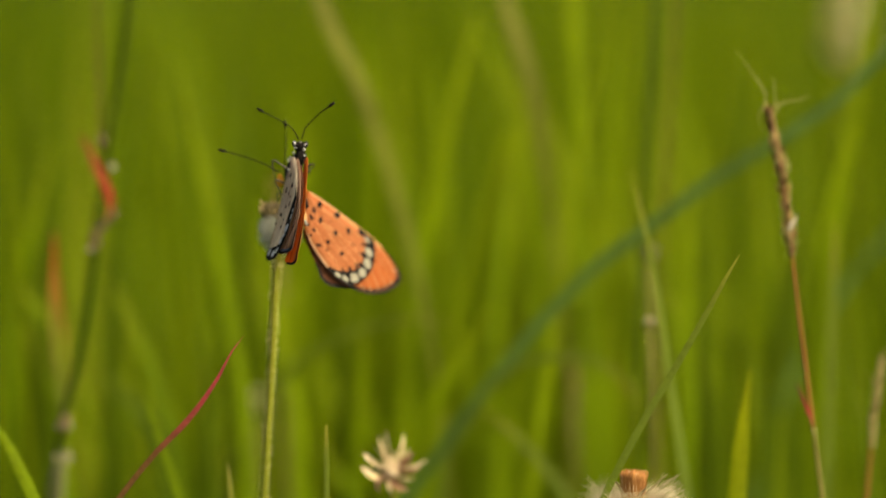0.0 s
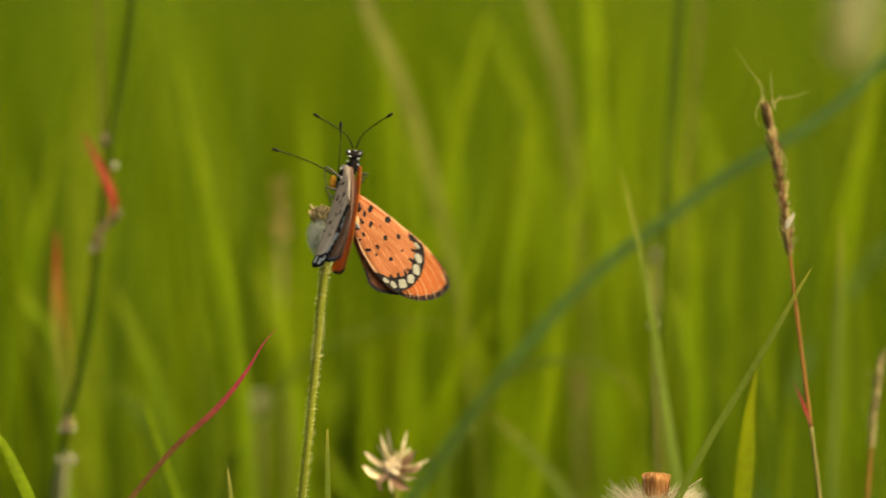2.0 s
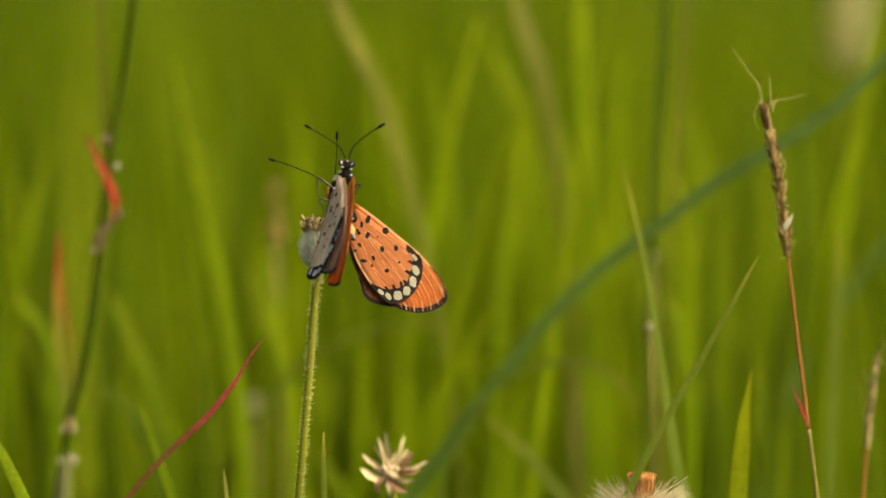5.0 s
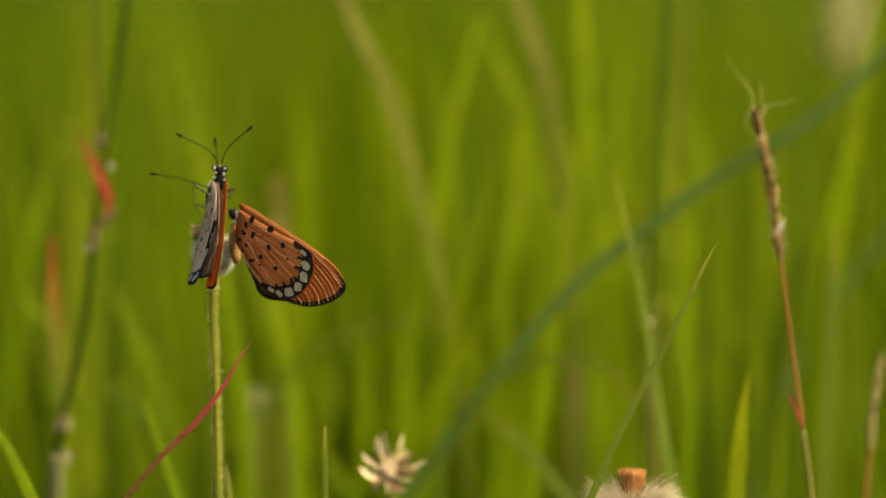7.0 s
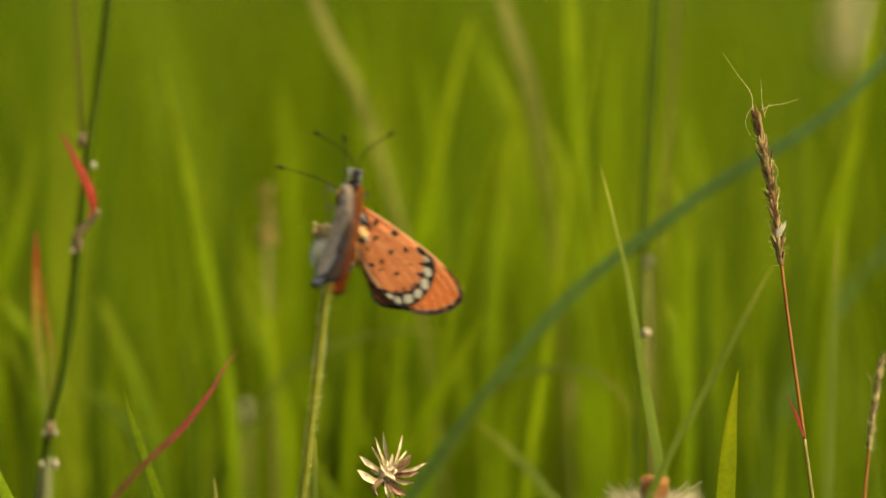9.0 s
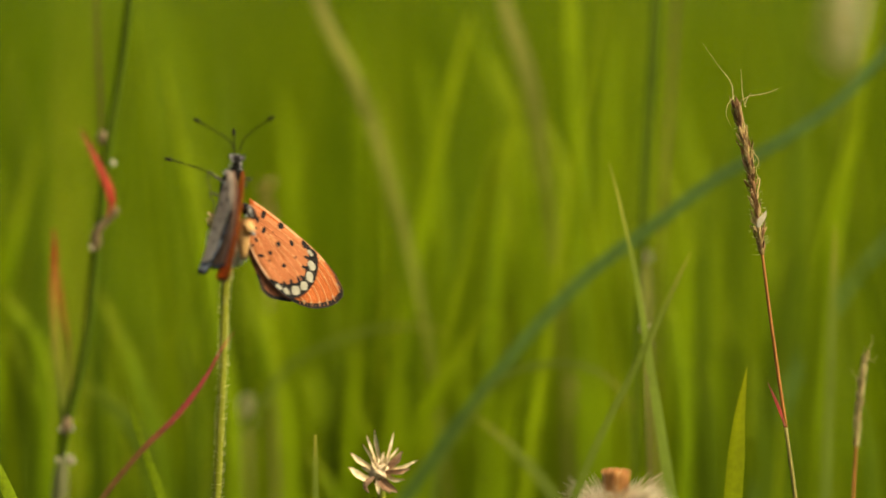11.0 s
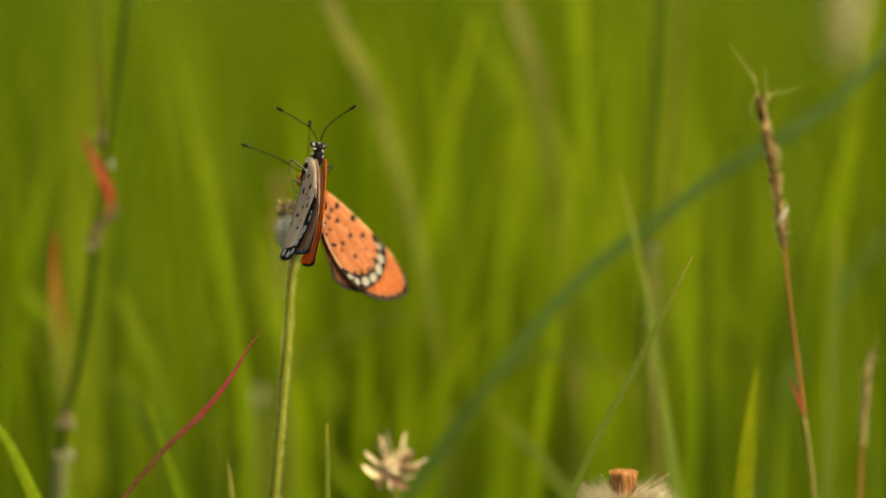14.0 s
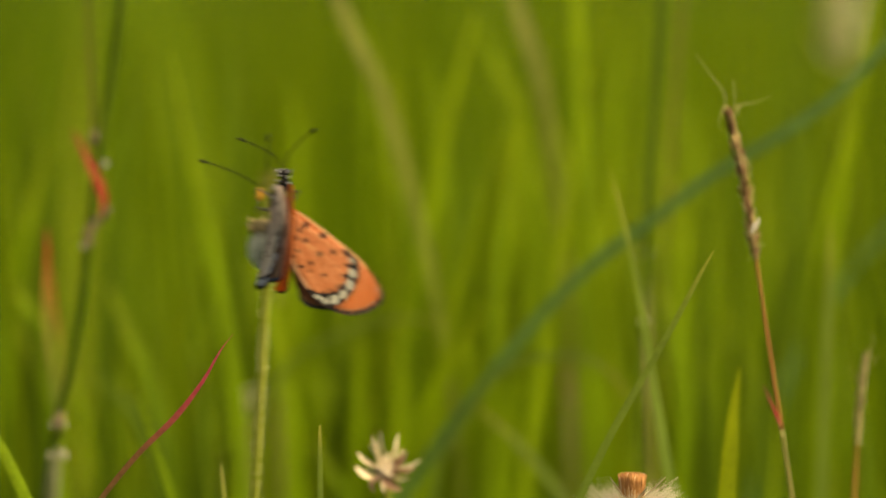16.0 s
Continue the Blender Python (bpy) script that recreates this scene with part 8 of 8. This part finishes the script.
FAR = [  # seconds, right, up, lean
    (0.0, 0.08755, 0.26986, 1.398),
    (0.5, 0.08701, 0.26981, 0.876),
    (1.0, 0.08727, 0.27025, 1.488),
    (1.5, 0.08636, 0.27049, 0.888),
    (2.0, 0.08625, 0.27076, 1.026),
    (2.5, 0.0859, 0.27144, 1.296),
    (3.0, 0.08623, 0.27062, 0.888),
    (3.5, 0.08619, 0.27103, 1.2),
    (4.0, 0.08536, 0.27182, 1.146),
    (4.8, 0.086, 0.27114, 1.122),
    (5.5, 0.08527, 0.27093, 0.3),
    (6.5, 0.08605, 0.27117, 1.2),
    (7.0, 0.08754, 0.26989, 1.416),
    (7.5, 0.08608, 0.27144, 1.458),
    (8.0, 0.08703, 0.27062, 1.596),
    (8.5, 0.08658, 0.27117, 1.674),
    (9.0, 0.08649, 0.27212, 2.43),
    (9.8, 0.08442, 0.27182, 0.3),
    (10.5, 0.08542, 0.27173, 1.122),
    (11.5, 0.08343, 0.27185, -0.57),
    (12.0, 0.08373, 0.27185, -0.3),
    (12.5, 0.0839, 0.27199, -0.03),
    (13.0, 0.08417, 0.27117, -0.486),
    (13.5, 0.08468, 0.27117, -0.03),
    (14.0, 0.08557, 0.26997, -0.252),
    (14.5, 0.08445, 0.27144, 0),
    (15.0, 0.08552, 0.27008, -0.204),
    (15.5, 0.08426, 0.27117, -0.402),
    (16.0, 0.0857, 0.27022, 0.072),
]
POINTED = [  # seconds, right, up, lean
    (0.0, 0.00091, -0.00126, -0.307),
    (0.5, 0.00095, -0.00131, -0.347),
    (1.0, 0.00064, -0.00089, -0.368),
    (1.5, 0.00047, -0.00066, -0.209),
    (2.0, 0.00028, -0.00039, -0.169),
    (2.5, -0.00019, 0.00026, -0.201),
    (3.0, 0.00038, -0.00053, -0.544),
    (3.5, 9e-05, -0.00013, -0.297),
    (4.0, -0.00045, 0.00063, -0.157),
    (4.8, 2e-05, -3e-05, -0.171),
    (5.5, 0.00016, -0.00023, -0.376),
    (6.5, -0.0, 0.0, -0.364),
    (7.0, 0.00089, -0.00123, -0.324),
    (7.5, -0.00019, 0.00026, -0.333),
    (8.0, 0.00038, -0.00053, -0.494),
    (8.5, -0.0, 0.0, -0.494),
    (9.0, -0.00066, 0.00092, -0.473),
    (9.8, -0.00045, 0.00063, -0.376),
    (10.5, -0.00039, 0.00054, -0.171),
    (11.5, -0.00047, 0.00066, -0.077),
    (12.0, -0.00047, 0.00066, 0.025),
    (12.5, -0.00057, 0.00079, -0.054),
    (13.0, -0.0, 0.0, 0.059),
    (13.5, -0.0, 0.0, 0.013),
    (14.0, 0.00083, -0.00115, -0.063),
    (14.5, -0.00019, 0.00026, 0.0),
    (15.0, 0.00076, -0.00105, -0.383),
    (15.5, -0.0, 0.0, -0.767),
    (16.0, 0.00066, -0.00092, -0.493),
]


def motions():
    base = Vector(plant.location)
    walk(dorsal_butterfly, [(t, pose(x, TOP[1] - 0.002, z, nod, lean, turn)) for t, x, z, lean, turn, nod in SWAY])
    walk(side_butterfly, [(t, pose(x, TOP[1] - 0.002, z, 0, lean, turn)) for t, x, z, lean, turn in SIDE])
    for ob in side_butterfly.children:
        if "wing" in ob.name:
            walk(ob, [(t, pose(*p)) for t, *p in WINGS])
    walk(bud, [(t, pose(x - base.x, 0.002, z, 0, lean, 0)) for t, x, z, lean in STEM])
    walk(stem, [(t, pose(x - base.x, 0.002, z, 0, lean, 0)) for t, x, z, lean in STEM])
    walk(red, [(t, pose(x, RED_AT[1], z, 0, lean, 0)) for t, x, z, lean in RED])
    walk(green, [(t, pose(x, GREEN_AT[1], z, 0, lean, 0)) for t, x, z, lean in SLANT])
    walk(spike, [(t, pose(x, SPIKE_AT[1], z, 0, lean, 0)) for t, x, z, lean in SPIKE])
    walk(culm, [(t, pose(CULM_AT[0] + x, CULM_AT[1], CULM_AT[2] + z, 0, lean, 0)) for t, x, z, lean in CULM])
    walk(flower, [(t, pose(FLOWER_AT[0] + x, FLOWER_AT[1], FLOWER_AT[2] + z, 0, 0, 0)) for t, x, z in STAR])
    walk(narrow, [(t, pose(x, NARROW_AT[1], z, 0, lean, 0)) for t, x, z, lean in NARROW])
    for ob, k, foot in SWAYING:
        walk(ob, [(t, pose(*foot, 0, lean * k, 0)) for t, lean in WIND])
    walk(plume, [(t, pose(*PLUME_AT, 0, lean * 0.4, 0)) for t, lean in WIND])
    walk(far_spike, [(t, pose(x, FAR_AT[1], z, 0, lean, 0)) for t, x, z, lean in FAR])
    walk(pointed, [(t, pose(POINTED_AT[0] + x, POINTED_AT[1], POINTED_AT[2] + z, 0, lean, 0)) for t, x, z, lean in POINTED])
    walk(seed_head, [(t, pose(SEED_AT[0] + x, SEED_AT[1], SEED_AT[2] + z, 0, lean, 0)) for t, x, z, lean in SEED])


motions()
